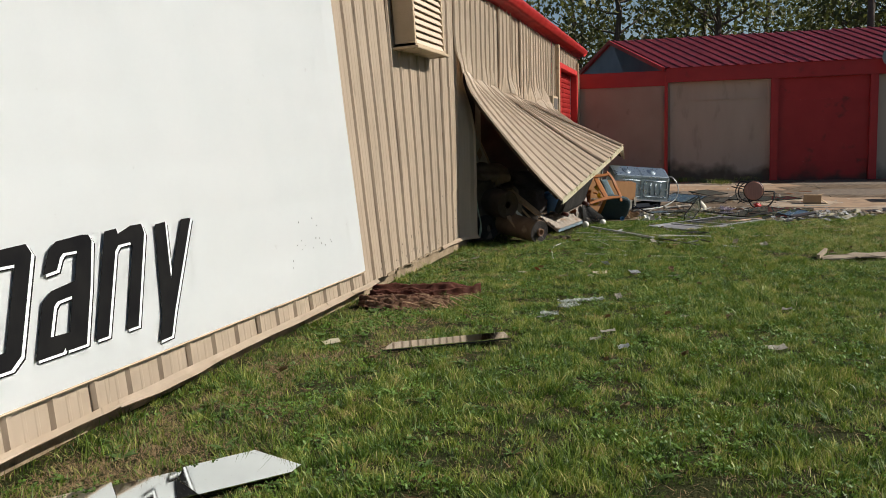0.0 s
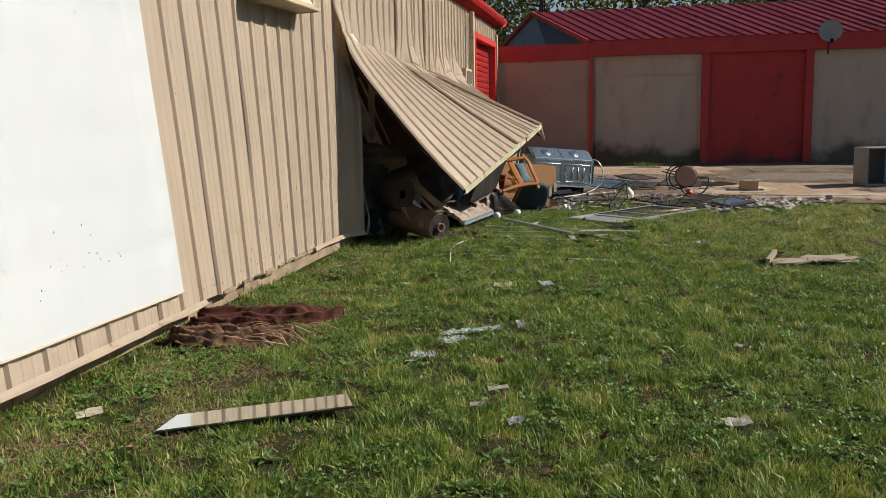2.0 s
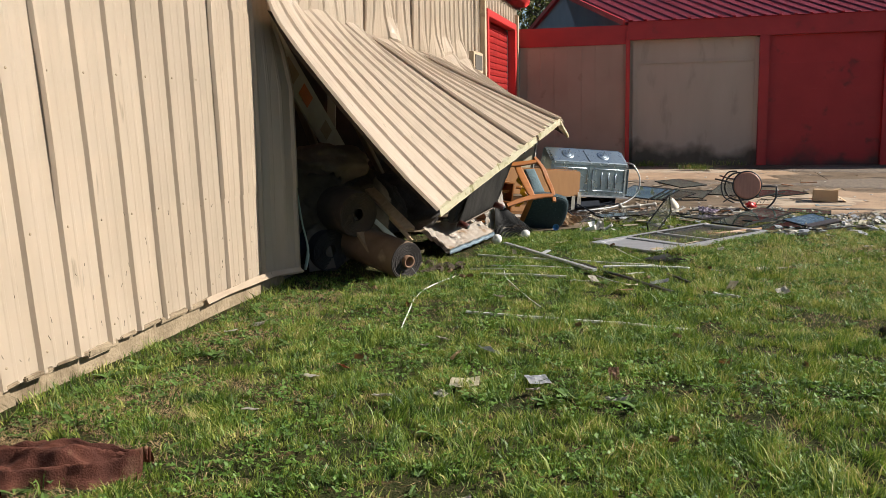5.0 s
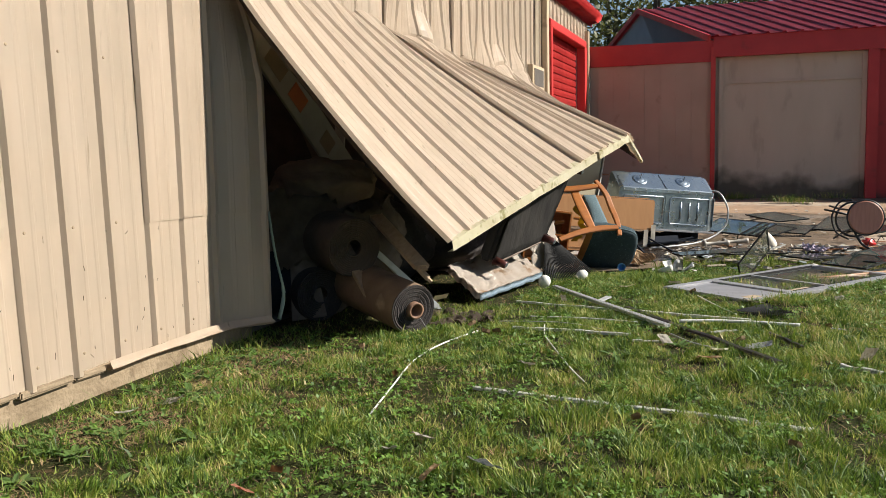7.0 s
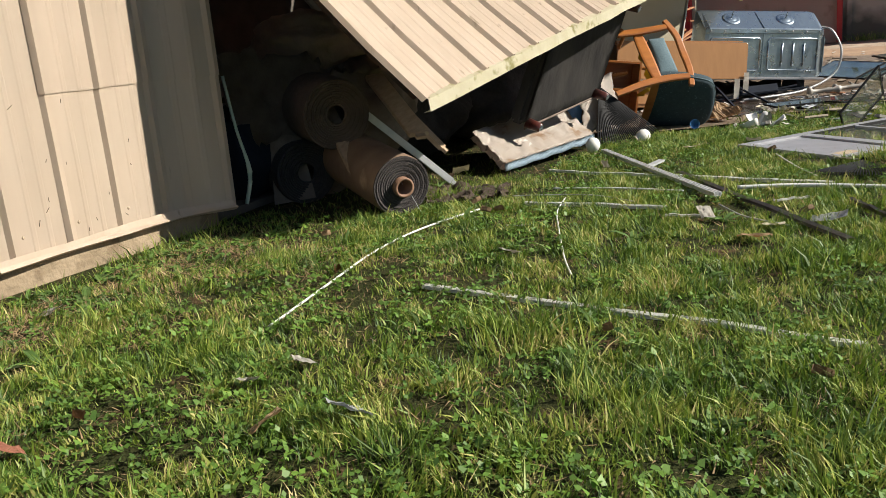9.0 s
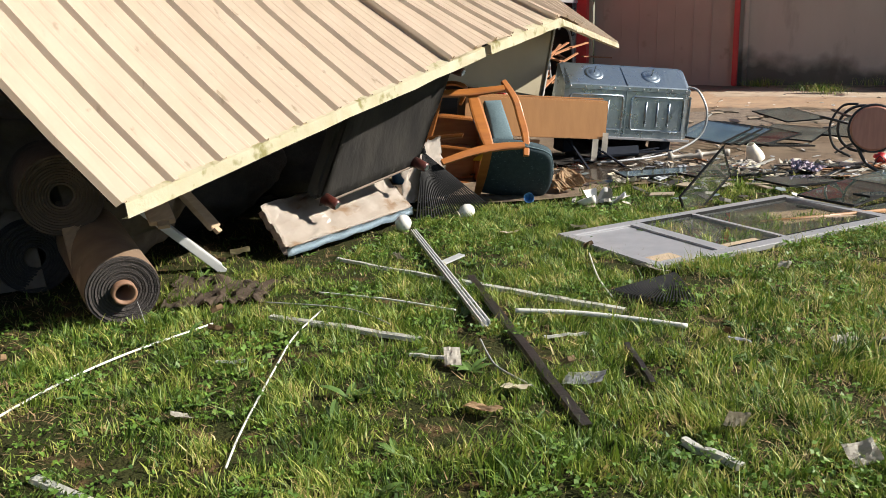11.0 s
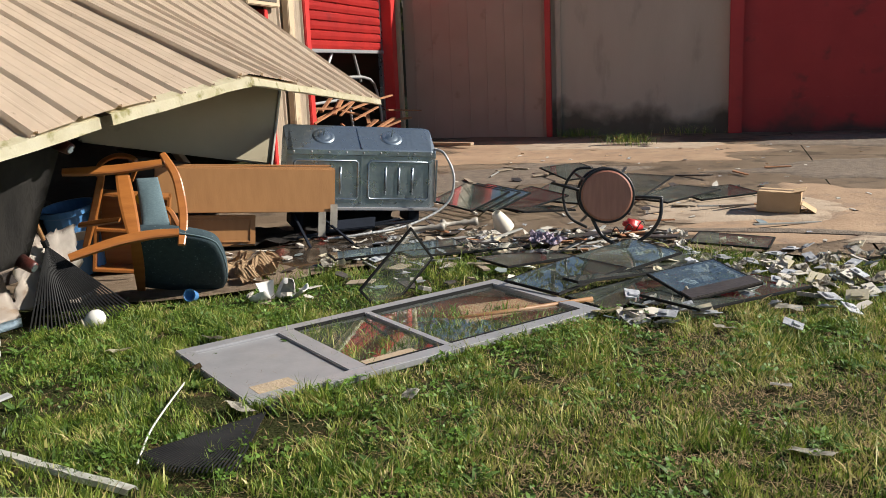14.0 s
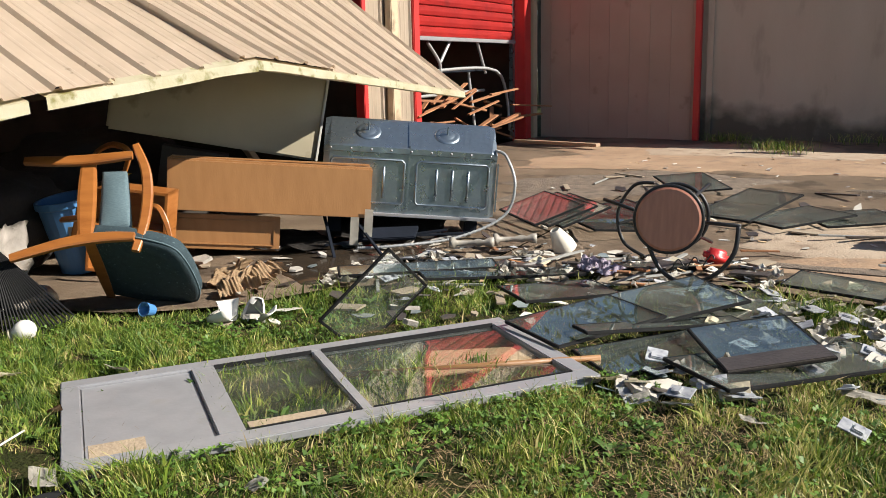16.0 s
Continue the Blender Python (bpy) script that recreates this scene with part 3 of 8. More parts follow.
def louvre_box():
    v = thing("wall_louvre", "tan steel louvre box fixed high on the ribbed wall", "vent")
    m = tilt_on_wall(10.72, 3.12)
    w, h, d = 1.30, 1.0, 0.25
    for size, at in (((w, 0.05, d), (0, -h / 2 + 0.05, d / 2)), ((0.06, h, d), (-w / 2 + 0.03, 0, d / 2)), ((0.06, h, d), (w / 2 - 0.03, 0, d / 2)), ((w, 0.05, d), (0, h / 2, d / 2))):
        bm = box_bm(size, at, bevel=0.006)
        bmesh.ops.transform(bm, matrix=m, verts=bm.verts)
        part("frame", bm, TANTRIM, v)
    bm = box_bm((w - 0.1, h, 0.02), (0, 0, 0.045))
    bmesh.ops.transform(bm, matrix=m, verts=bm.verts)
    part("back_plate", bm, TANTRIM, v)
    for i in range(12):
        bm = box_bm((w - 0.14, 0.082, 0.012), (0, -h / 2 + 0.1 + 0.08 * i, d - 0.02), Euler((radians(-28), 0, 0)).to_matrix(), bevel=0.003)
        bmesh.ops.transform(bm, matrix=m, verts=bm.verts)
        part("slat", bm, TAN, v)
    bm = box_bm((w + 0.1, 0.03, d + 0.07), (0, -h / 2 + 0.02, d / 2 + 0.01), bevel=0.006)
    bmesh.ops.transform(bm, matrix=m, verts=bm.verts)
    part("sill", bm, TANTRIM, v)


louvre_box()


def base_flashing():
    f = tagged(new("base_flashing"), "bent tan steel base flashing hanging off the wall foot", "trim", kind="structure")
    def strip(ya, yb, drop, out, wav):
        rows = []
        n = 40
        for i in range(n + 1):
            y = ya + (yb - ya) * i / n
            x = wall_x(y, 0.2)
            d = 0.6 * drop * (0.6 + wav * n3(y * 1.2, 4))
            o = 0.7 * out * (1 + 1.2 * n3(y * 0.9, 8))
            rows.append([(x + 0.043, y, 0.172 + 0.006 * n3(y * 3, 2)), (x + 0.046 + o * 0.4, y, 0.15 - d * 0.3 + 0.008 * n3(y * 4, 6)), (x + 0.048 + o, y, 0.142 - d + 0.010 * n3(y * 3.1, 7)), (x + 0.03 + o, y, 0.132 - d)])
        part("flashing_strip", grid_bm(rows, 0.003), TAN, f)
    strip(-3.9, 4.3, 0.02, 0.012, 0.4)
    strip(4.2, 6.1, 0.03, 0.045, 1.2)
    strip(6.05, 8.6, 0.025, 0.05, 1.4)
    strip(11.40, 12.8, 0.035, 0.035, 0.4)
    # broken mortar bed under the sheets
    rnd = random.Random(44)
    y = 9.0
    while y < 12.2:
        ln, h = rnd.uniform(0.12, 0.4), rnd.uniform(0.02, 0.05)
        bm = box_bm((0.06 + 0.03 * rnd.random(), ln, h), (wall_x(y, 0.15) - 0.022, y + ln / 2, 0.155 - h / 2), Euler((rnd.uniform(-0.03, 0.03), rnd.uniform(-0.2, 0.1), 0)).to_matrix(), 0.008)
        for v in bm.verts:
            v.co += Vector((0.012 * n3(v.co.y * 30, v.co.z * 30, 3), 0, 0.01 * n3(v.co.y * 25, v.co.z * 25, 9)))
        part("mortar_chunk", bm, FOUND, f, "cracked stained mortar")
        y += ln + rnd.uniform(0.0, 0.05)


base_flashing()


def roller_door():
    d = tagged(new("door_1"), "bright red roller door stuck half open in a red frame", "door", kind="structure")
    ya, yb = 22.75, 25.85
    z = 1.72
    while z < 3.3:
        rows = []
        for u, w in ((0.0, 0.0), (0.012, 0.022), (0.06, 0.03), (0.11, 0.024), (0.128, 0.0)):
            rows.append([(-3.42 + w, ya + (yb - ya) * i / 6, z + u) for i in range(7)])
        part("door_slat", grid_bm(rows, 0.003), RED, d)
        z += 0.13
    part("bottom_bar", box_bm((0.05, yb - ya, 0.05), (-3.4, (ya + yb) / 2, 1.70), bevel=0.006), ALU, d)
    for y, w in ((22.66, 0.14), (25.95, 0.22)):
        part("door_frame", box_bm((0.22, w, 3.2), (-3.33, y, 1.72), bevel=0.01), RED, d)
    part("door_frame", box_bm((0.22, 3.45, 0.14), (-3.33, 24.3, 3.36), bevel=0.01), RED, d)
    part("guide_rail", box_bm((0.06, 0.07, 3.1), (-3.42, 25.80, 1.8)), GALV, d)
    part("corner_trim", box_bm((0.1, 0.14, 3.5), (-3.25, 26.2, 1.9), bevel=0.01), TANTRIM, d)
    e = part("door_frame", box_bm((0.12, 0.08, 2.0), (-3.28, 21.53, 1.15), bevel=0.008), RED)
    tagged(e, "red painted steel door jamb beside the tear", "trim", kind="structure")
    c = part("trim", box_bm((0.09, 0.16, 3.6), (-3.21, 22.08, 2.0), bevel=0.01), TANTRIM)
    tagged(c, "dark tan channel trim on the ribbed wall", "trim", kind="structure")


roller_door()


def wall_hole():
    w = thing("wall_box", "small tan electrical box on the wall beside the roller door", "electrical box")
    part("box", box_bm((0.1, 0.8, 0.36), (-3.22, 21.4, 2.36), bevel=0.01), TANTRIM, w)
    part("cover", box_bm((0.012, 0.62, 0.26), (-3.168, 21.4, 2.36), bevel=0.004), DARKWALL, w, "dark inset cover")


wall_hole()


# ---- woods behind ----
BARK = mat("grey_brown_bark", (0.10, 0.08, 0.06), (0.06, 0.05, 0.04), rough=0.95, scale=8, bump=0.5, bscale=30, streak=(1, 1, 0.3))


def leaf_mat(name, c1, c2, trans=0.4, scale=0.6, ramp=None):
    m = bpy.data.materials.new(name)
    m.use_nodes = True
    n, l = m.node_tree.nodes, m.node_tree.links
    b, out = n["Principled BSDF"], n["Material Output"]
    b.inputs["Roughness"].default_value = 0.55
    geo = n.new("ShaderNodeNewGeometry")
    ns = n.new("ShaderNodeTexNoise")
    ns.inputs["Scale"].default_value, ns.inputs["Detail"].default_value = scale, 4
    l.new(geo.outputs["Position"], ns.inputs["Vector"])
    add = n.new("ShaderNodeMath")
    add.operation = "MULTIPLY_ADD"
    add.inputs[1].default_value = 0.55
    l.new(geo.outputs["Random Per Island"], add.inputs[0])
    mr = n.new("ShaderNodeMapRange")
    mr.inputs["From Min"].default_value, mr.inputs["From Max"].default_value = 0.32, 0.72
    mr.inputs["To Min"].default_value, mr.inputs["To Max"].default_value = -0.05, 0.55
    l.new(ns.outputs[0], mr.inputs["Value"])
    l.new(mr.outputs[0], add.inputs[2])
    mix = n.new("ShaderNodeMix")
    mix.data_type = "RGBA"
    mix.inputs["A"].default_value, mix.inputs["B"].default_value = (*c1, 1), (*c2, 1)
    l.new(add.outputs[0], mix.inputs["Factor"])
    colour = mix.outputs["Result"]
    if ramp:
        cr = n.new("ShaderNodeValToRGB")
        while len(cr.color_ramp.elements) < len(ramp):
            cr.color_ramp.elements.new(0.5)
        for e, (at, c) in zip(cr.color_ramp.elements, ramp):
            e.position, e.color = at, (*c, 1)
        l.new(add.outputs[0], cr.inputs[0])
        colour = cr.outputs[0]
    l.new(colour, b.inputs["Base Color"])
    t = n.new("ShaderNodeBsdfTranslucent")
    l.new(colour, t.inputs["Color"])
    ms = n.new("ShaderNodeMixShader")
    ms.inputs[0].default_value = trans
    l.new(b.outputs[0], ms.inputs[1])
    l.new(t.outputs[0], ms.inputs[2])
    l.new(ms.outputs[0], out.inputs["Surface"])
    return m


LEAF = leaf_mat("spring_leaves", (0.042, 0.056, 0.016), (0.15, 0.155, 0.045))
GRASS = leaf_mat("lawn_grass", (0.05, 0.1, 0.014), (0.25, 0.27, 0.06), trans=0.3, scale=4.5, ramp=((0.0, (0.018, 0.043, 0.006)), (0.28, (0.060, 0.122, 0.012)), (0.58, (0.165, 0.240, 0.028)), (0.80, (0.34, 0.36, 0.080)), (0.95, (0.52, 0.40, 0.19))))
STRAWY = leaf_mat("lawn_grass_dry", (0.2, 0.2, 0.06), (0.5, 0.42, 0.2), trans=0.3, scale=5.0, ramp=((0.0, (0.16, 0.19, 0.035)), (0.3, (0.34, 0.34, 0.085)), (0.6, (0.50, 0.44, 0.17)), (0.95, (0.60, 0.48, 0.27))))
THATCH = mat("straw_thatch", (0.32, 0.22, 0.11), (0.15, 0.10, 0.05), rough=0.95, scale=30)


def leaves_mesh(name, centres, spread, count, size, seed):
    """Many small leaf clumps round limb ends."""
    rs = np.random.RandomState(seed)
    c = np.array(centres)[rs.randint(0, len(centres), count)]
    p = c + rs.normal(0, 1, (count, 3)) * spread
    a = rs.normal(0, 1, (count, 3))
    a /= np.linalg.norm(a, axis=1, keepdims=True)
    b = np.cross(a, rs.normal(0, 1, (count, 3)))
    b /= np.linalg.norm(b, axis=1, keepdims=True)
    s = size * rs.uniform(0.5, 1.4, (count, 1))
    v = np.stack([p - a * s, p + b * s * 0.5, p + a * s, p - b * s * 0.5], 1).reshape(-1, 3)
    me = bpy.data.meshes.new(name)
    me.vertices.add(len(v))
    me.vertices.foreach_set("co", v.ravel())
    me.loops.add(len(v))
    me.loops.foreach_set("vertex_index", np.arange(len(v), dtype=np.int32))
    me.polygons.add(count)
    me.polygons.foreach_set("loop_start", np.arange(0, len(v), 4, dtype=np.int32))
    me.update(calc_edges=True)
    return me


def tree(seed, height):
    rnd = random.Random(seed)
    t = thing("tree", "tall leafy spring tree in the woods behind the wing", "tree", "woods behind the wing")
    bm = bmesh.new()
    lean = [(0.5 * n3(seed, k * 0.4), 0.5 * n3(seed + 9, k * 0.4)) for k in range(8)]
    pts = [Vector((lean[k][0] * k * 0.3, lean[k][1] * k * 0.3, height * k / 7)) for k in range(8)]
    tube_bm(pts, 0.22, 7, bm, taper=lambda u: 1.15 - 0.95 * u)
    ends = []
    for k in range(16):
        h = rnd.uniform(0.18, 0.95)
        i = min(int(h * 7), 6)
        base = pts[i].lerp(pts[i + 1], h * 7 - i)
        a = rnd.uniform(0, 6.28)
        ln = rnd.uniform(1.6, 3.2) * (1.15 - 0.6 * h)
        tip = base + Vector((math.cos(a) * ln, math.sin(a) * ln, rnd.uniform(0.5, 1.8)))
        mid = base.lerp(tip, 0.5) + Vector((0, 0, -0.15))
        tube_bm([base, mid, tip], 0.06, 5, bm, taper=lambda u: 1 - 0.7 * u)
        ends += [tip, mid.lerp(tip, 0.5), tip + Vector((rnd.uniform(-1, 1), rnd.uniform(-1, 1), rnd.uniform(-0.5, 0.9)))]
    part("trunk", bm, BARK, t)
    me = leaves_mesh("crown", [tuple(e) for e in ends], 0.72, 2600, 0.14, seed)
    me.materials.append(LEAF)
    new("crown", me).parent = t
    return t


def woods():
    rnd = random.Random(3)
    kinds = [tree(k + 1, h) for k, h in enumerate((11.0, 13.0, 9.5, 12.0))]
    spots = []
    for row, (y, step) in enumerate(((41, 4.2), (47, 4.0), (55, 4.6))):
        x = -22 + row
        while x < 46:
            spots.append((x + rnd.uniform(-1, 1), y + rnd.uniform(-1.5, 1.5)))
            x += step * rnd.uniform(0.8, 1.7)
    spots += [(8 + 2.6 * k + rnd.uniform(-0.8, 0.8), rnd.uniform(58, 64)) for k in range(15)]
    for i, (x, y) in enumerate(spots):
        m = pose(x, y, 0.05, 0, 0, rnd.uniform(0, 360))
        if i < 4:
            kinds[i].matrix_basis = m
        else:
            copy_thing(kinds[rnd.randrange(4)], m)


woods()


# ---- lawn ----
DOOR_C, DOOR_U, DOOR_V = Vector((-0.77, 15.50, 0.004)), Vector((0.62, 0.785, 0.012)).normalized(), Vector((0.785, -0.62, -0.01)).normalized()


def lawn_z(x, y):
    """Height of the ground sheet under many points at once."""
    gx, gy = [-5 + 0.25 * i for i in range(60)], [-3 + 0.25 * i for i in range(120)]
    grid = np.array([[ground_z(a, b) for a in gx] for b in gy])
    u, v = ((x + 5) / 0.25).clip(0, 58.99), ((y + 3) / 0.25).clip(0, 118.99)
    i, j = u.astype(int), v.astype(int)
    fu, fv = u - i, v - j
    return (grid[j, i] * (1 - fu) + grid[j, i + 1] * fu) * (1 - fv) + (grid[j + 1, i] * (1 - fu) + grid[j + 1, i + 1] * fu) * fv


def value_noise(x, y, cell, seed):
    """Smooth random field over many points at once, 0 to 1."""
    g = np.random.RandomState(seed).uniform(0, 1, (256, 256))
    u, v = x / cell + 1000, y / cell + 1000
    i, j = np.floor(u).astype(int), np.floor(v).astype(int)
    fu, fv = u - i, v - j
    fu, fv = fu * fu * (3 - 2 * fu), fv * fv * (3 - 2 * fv)
    a, b, c, d = g[j % 256, i % 256], g[j % 256, (i + 1) % 256], g[(j + 1) % 256, i % 256], g[(j + 1) % 256, (i + 1) % 256]
    return (a * (1 - fu) + b * fu) * (1 - fv) + (c * (1 - fu) + d * fu) * fv


def lawn():
    rs = np.random.RandomState(11)
    n = 3300000
    x, y = rs.uniform(-3.25, 8.5, n), rs.uniform(0.4, 18.6, n)
    y = np.where(rs.uniform(0, 1, n) < 0.04, rs.uniform(-3.0, 1.0, n), y)
    # thinner far from the path, clumped at a hand's width and patchy at a step's
    near = np.exp(-np.maximum(np.abs(x - np.interp(y, [0, 8, 12, 18], [-0.6, -0.8, 0.4, 1.2])) - 2.2, 0) / 2.2) * np.interp(y, [3, 8, 16, 18.5], [0.75, 1, 1, 0.7])
    clump = 0.45 * value_noise(x, y, 0.06, 1) + 0.55 * value_noise(x, y, 0.17, 2)
    patch_ = 0.6 * value_noise(x, y, 0.55, 3) + 0.4 * value_noise(x, y, 1.5, 4)
    fill = ((clump - 0.27) / 0.30).clip(0.05, 1) * ((patch_ - 0.08) / 0.35).clip(0.35, 1)
    edge = np.interp(x, [p[0] for p in SLAB_EDGE], [p[1] for p in SLAB_EDGE])
    keep = (rs.uniform(0, 1, n) < near * fill * np.where(x < -2.5 + 0.45 * (y < 7.5), 0.42, 1.0)) & (y < edge + rs.normal(0, 0.05, n))
    def off_quad(c, u, v, lu, lv):
        dx, dy = x - c[0], y - c[1]
        a, b = dx * u[0] + dy * u[1], dx * v[0] + dy * v[1]
        return ~((a > 0) & (a < lu) & (b > 0) & (b < lv))
    keep &= off_quad(DOOR_C, DOOR_U, DOOR_V, 0.55, 0.94)
    keep &= off_quad(DOOR_C, DOOR_U, DOOR_V, 2.04, 0.94) | ((rs.uniform(0, 1, n) < 0.35) & (y < 16.6))
    keep &= off_quad((-2.24, 6.12), (0.9, 0.44), (-0.44, 0.9), 0.98, 0.22)
    keep &= off_quad((-2.75, 3.05), (0.55, 0.83), (0.83, -0.55), 1.15, 0.42)
    keep &= off_quad((-3.2, 7.75), (1, 0), (0, 1), 0.95, 1.25) | (rs.uniform(0, 1, n) < 0.12)
    keep &= off_quad((-3.4, 13.2), (1, 0), (0, 1), 1.1, 1.2) | (rs.uniform(0, 1, n) < 0.2)
    keep &= off_quad((-3.4, 14.4), (1, 0), (0, 1), 1.55, 2.2) | (rs.uniform(0, 1, n) < 0.05)
    keep &= off_quad((0.6, 16.6), (1, 0), (0, 1), 1.3, 1.9) | (rs.uniform(0, 1, n) < 0.12)
    keep &= off_quad((-0.14, 14.36), (1, 0), (0, 1), 0.5, 0.5) | (rs.uniform(0, 1, n) < 0.2)
    x, y, clump, patch_ = x[keep], y[keep], clump[keep], patch_[keep]
    # taller tufts
    tx, ty = [], []
    for cx, cy, k, r in ((-0.05, 12.5, 260, 0.09), (0.9, 13.9, 200, 0.1), (1.9, 13.4, 160, 0.1), (0.2, 15.0, 160, 0.07), (1.75, 18.05, 420, 0.14), (1.3, 15.8, 150, 0.08),
                         (-1.2, 9.6, 140, 0.08), (0.6, 9.2, 160, 0.1), (-0.2, 17.6, 300, 0.2), (-0.7, 17.1, 260, 0.15), (2.4, 14.6, 200, 0.12), (0.73, 24.75, 240, 0.16), (0.5, 25.1, 200, 0.2), (-0.3, 26.3, 220, 0.16), (1.5, 26.4, 160, 0.25), (2.0, 17.93, 260, 0.1), (-0.79, 11.46, 240, 0.09), (0.39, 13.59, 200, 0.08), (-1.0, 10.1, 60, 0.04), (-2.9, 5.2, 160, 0.12), (-2.95, 3.9, 120, 0.1)):
        tx.append(rs.normal(cx, r, k)), ty.append(rs.normal(cy, r, k))
    tall = len(np.concatenate(tx))
    x, y = np.concatenate([x, *tx]), np.concatenate([y, *ty])
    clump, patch_ = np.concatenate([clump, np.full(tall, 0.7)]), np.concatenate([patch_, np.full(tall, 0.6)])
    n = len(x)
    h = rs.gamma(7, 0.0050, n).clip(0.012, 0.085) * (0.30 + 1.35 * clump) * (0.60 + 0.75 * patch_)
    h[-tall:] = rs.uniform(0.05, 0.13, tall) + np.where(y[-tall:] > 24, 0.06, 0.0)
    z = lawn_z(x, y) - 0.006
    ang, bend = rs.uniform(0, 2 * np.pi, n), rs.gamma(2.0, 0.36, n).clip(0.05, 1.9) * h
    w = rs.uniform(0.0016, 0.0036, n) * np.where(rs.uniform(0, 1, n) < 0.10, 2.0, 1)
    ca, sa = np.cos(ang), np.sin(ang)
    fa = 6.28 * value_noise(x, y, 0.12, 7) * 2 + rs.normal(0, 1.0, n)
    bx, by = np.cos(fa) * bend, np.sin(fa) * bend
    v = np.empty((n, 5, 3))
    v[:, 0] = np.stack([x - ca * w, y - sa * w, z], 1)
    v[:, 1] = np.stack([x + ca * w, y + sa * w, z], 1)
    v[:, 2] = np.stack([x + ca * w * 0.8 + bx * 0.35, y + sa * w * 0.8 + by * 0.35, z + h * 0.6], 1)
    v[:, 3] = np.stack([x - ca * w * 0.8 + bx * 0.35, y - sa * w * 0.8 + by * 0.35, z + h * 0.6], 1)
    v[:, 4] = np.stack([x + bx, y + by, z + h], 1)
    bent = np.arange(n) % 5 < 2
    bent[-tall:] = True
    a, b = v[bent], v[~bent][:, [0, 1, 4]]
    na, nb = len(a), len(b)
    me = bpy.data.meshes.new("grass")
    me.vertices.add(na * 5 + nb * 3)
    me.vertices.foreach_set("co", np.concatenate([a.reshape(-1, 3), b.reshape(-1, 3)]).ravel())
    idx = np.concatenate([(np.arange(na)[:, None] * 5 + np.array([0, 1, 2, 3, 3, 2, 4])).ravel(), na * 5 + np.arange(nb * 3)]).astype(np.int32)
    me.loops.add(len(idx))
    me.loops.foreach_set("vertex_index", idx)
    me.polygons.add(na * 2 + nb)
    me.polygons.foreach_set("loop_start", np.concatenate([(np.arange(na)[:, None] * 7 + np.array([0, 4])).ravel(), na * 7 + 3 * np.arange(nb)]).astype(np.int32))
    me.update(calc_edges=True)
    me.materials.append(GRASS)
    me.materials.append(STRAWY)
    # drier, strawy growth towards the driveway
    dry = 0.015 + 0.34 * np.interp(y, [11.0, 14.0], [0, 1]) * np.interp(x, [0.1, 1.5], [0.03, 1]) * (1.7 * value_noise(x, y, 0.4, 9) - 0.1).clip(0.1, 1.3)
    straw = (rs.uniform(0, 1, n) < dry).astype(np.int32)
    me.polygons.foreach_set("material_index", np.concatenate([np.repeat(straw[bent], 2), straw[~bent]]))
    tagged(new("grass", me), "patchy green spring lawn with dry yellow blades", "grass", kind="stuff")


lawn()


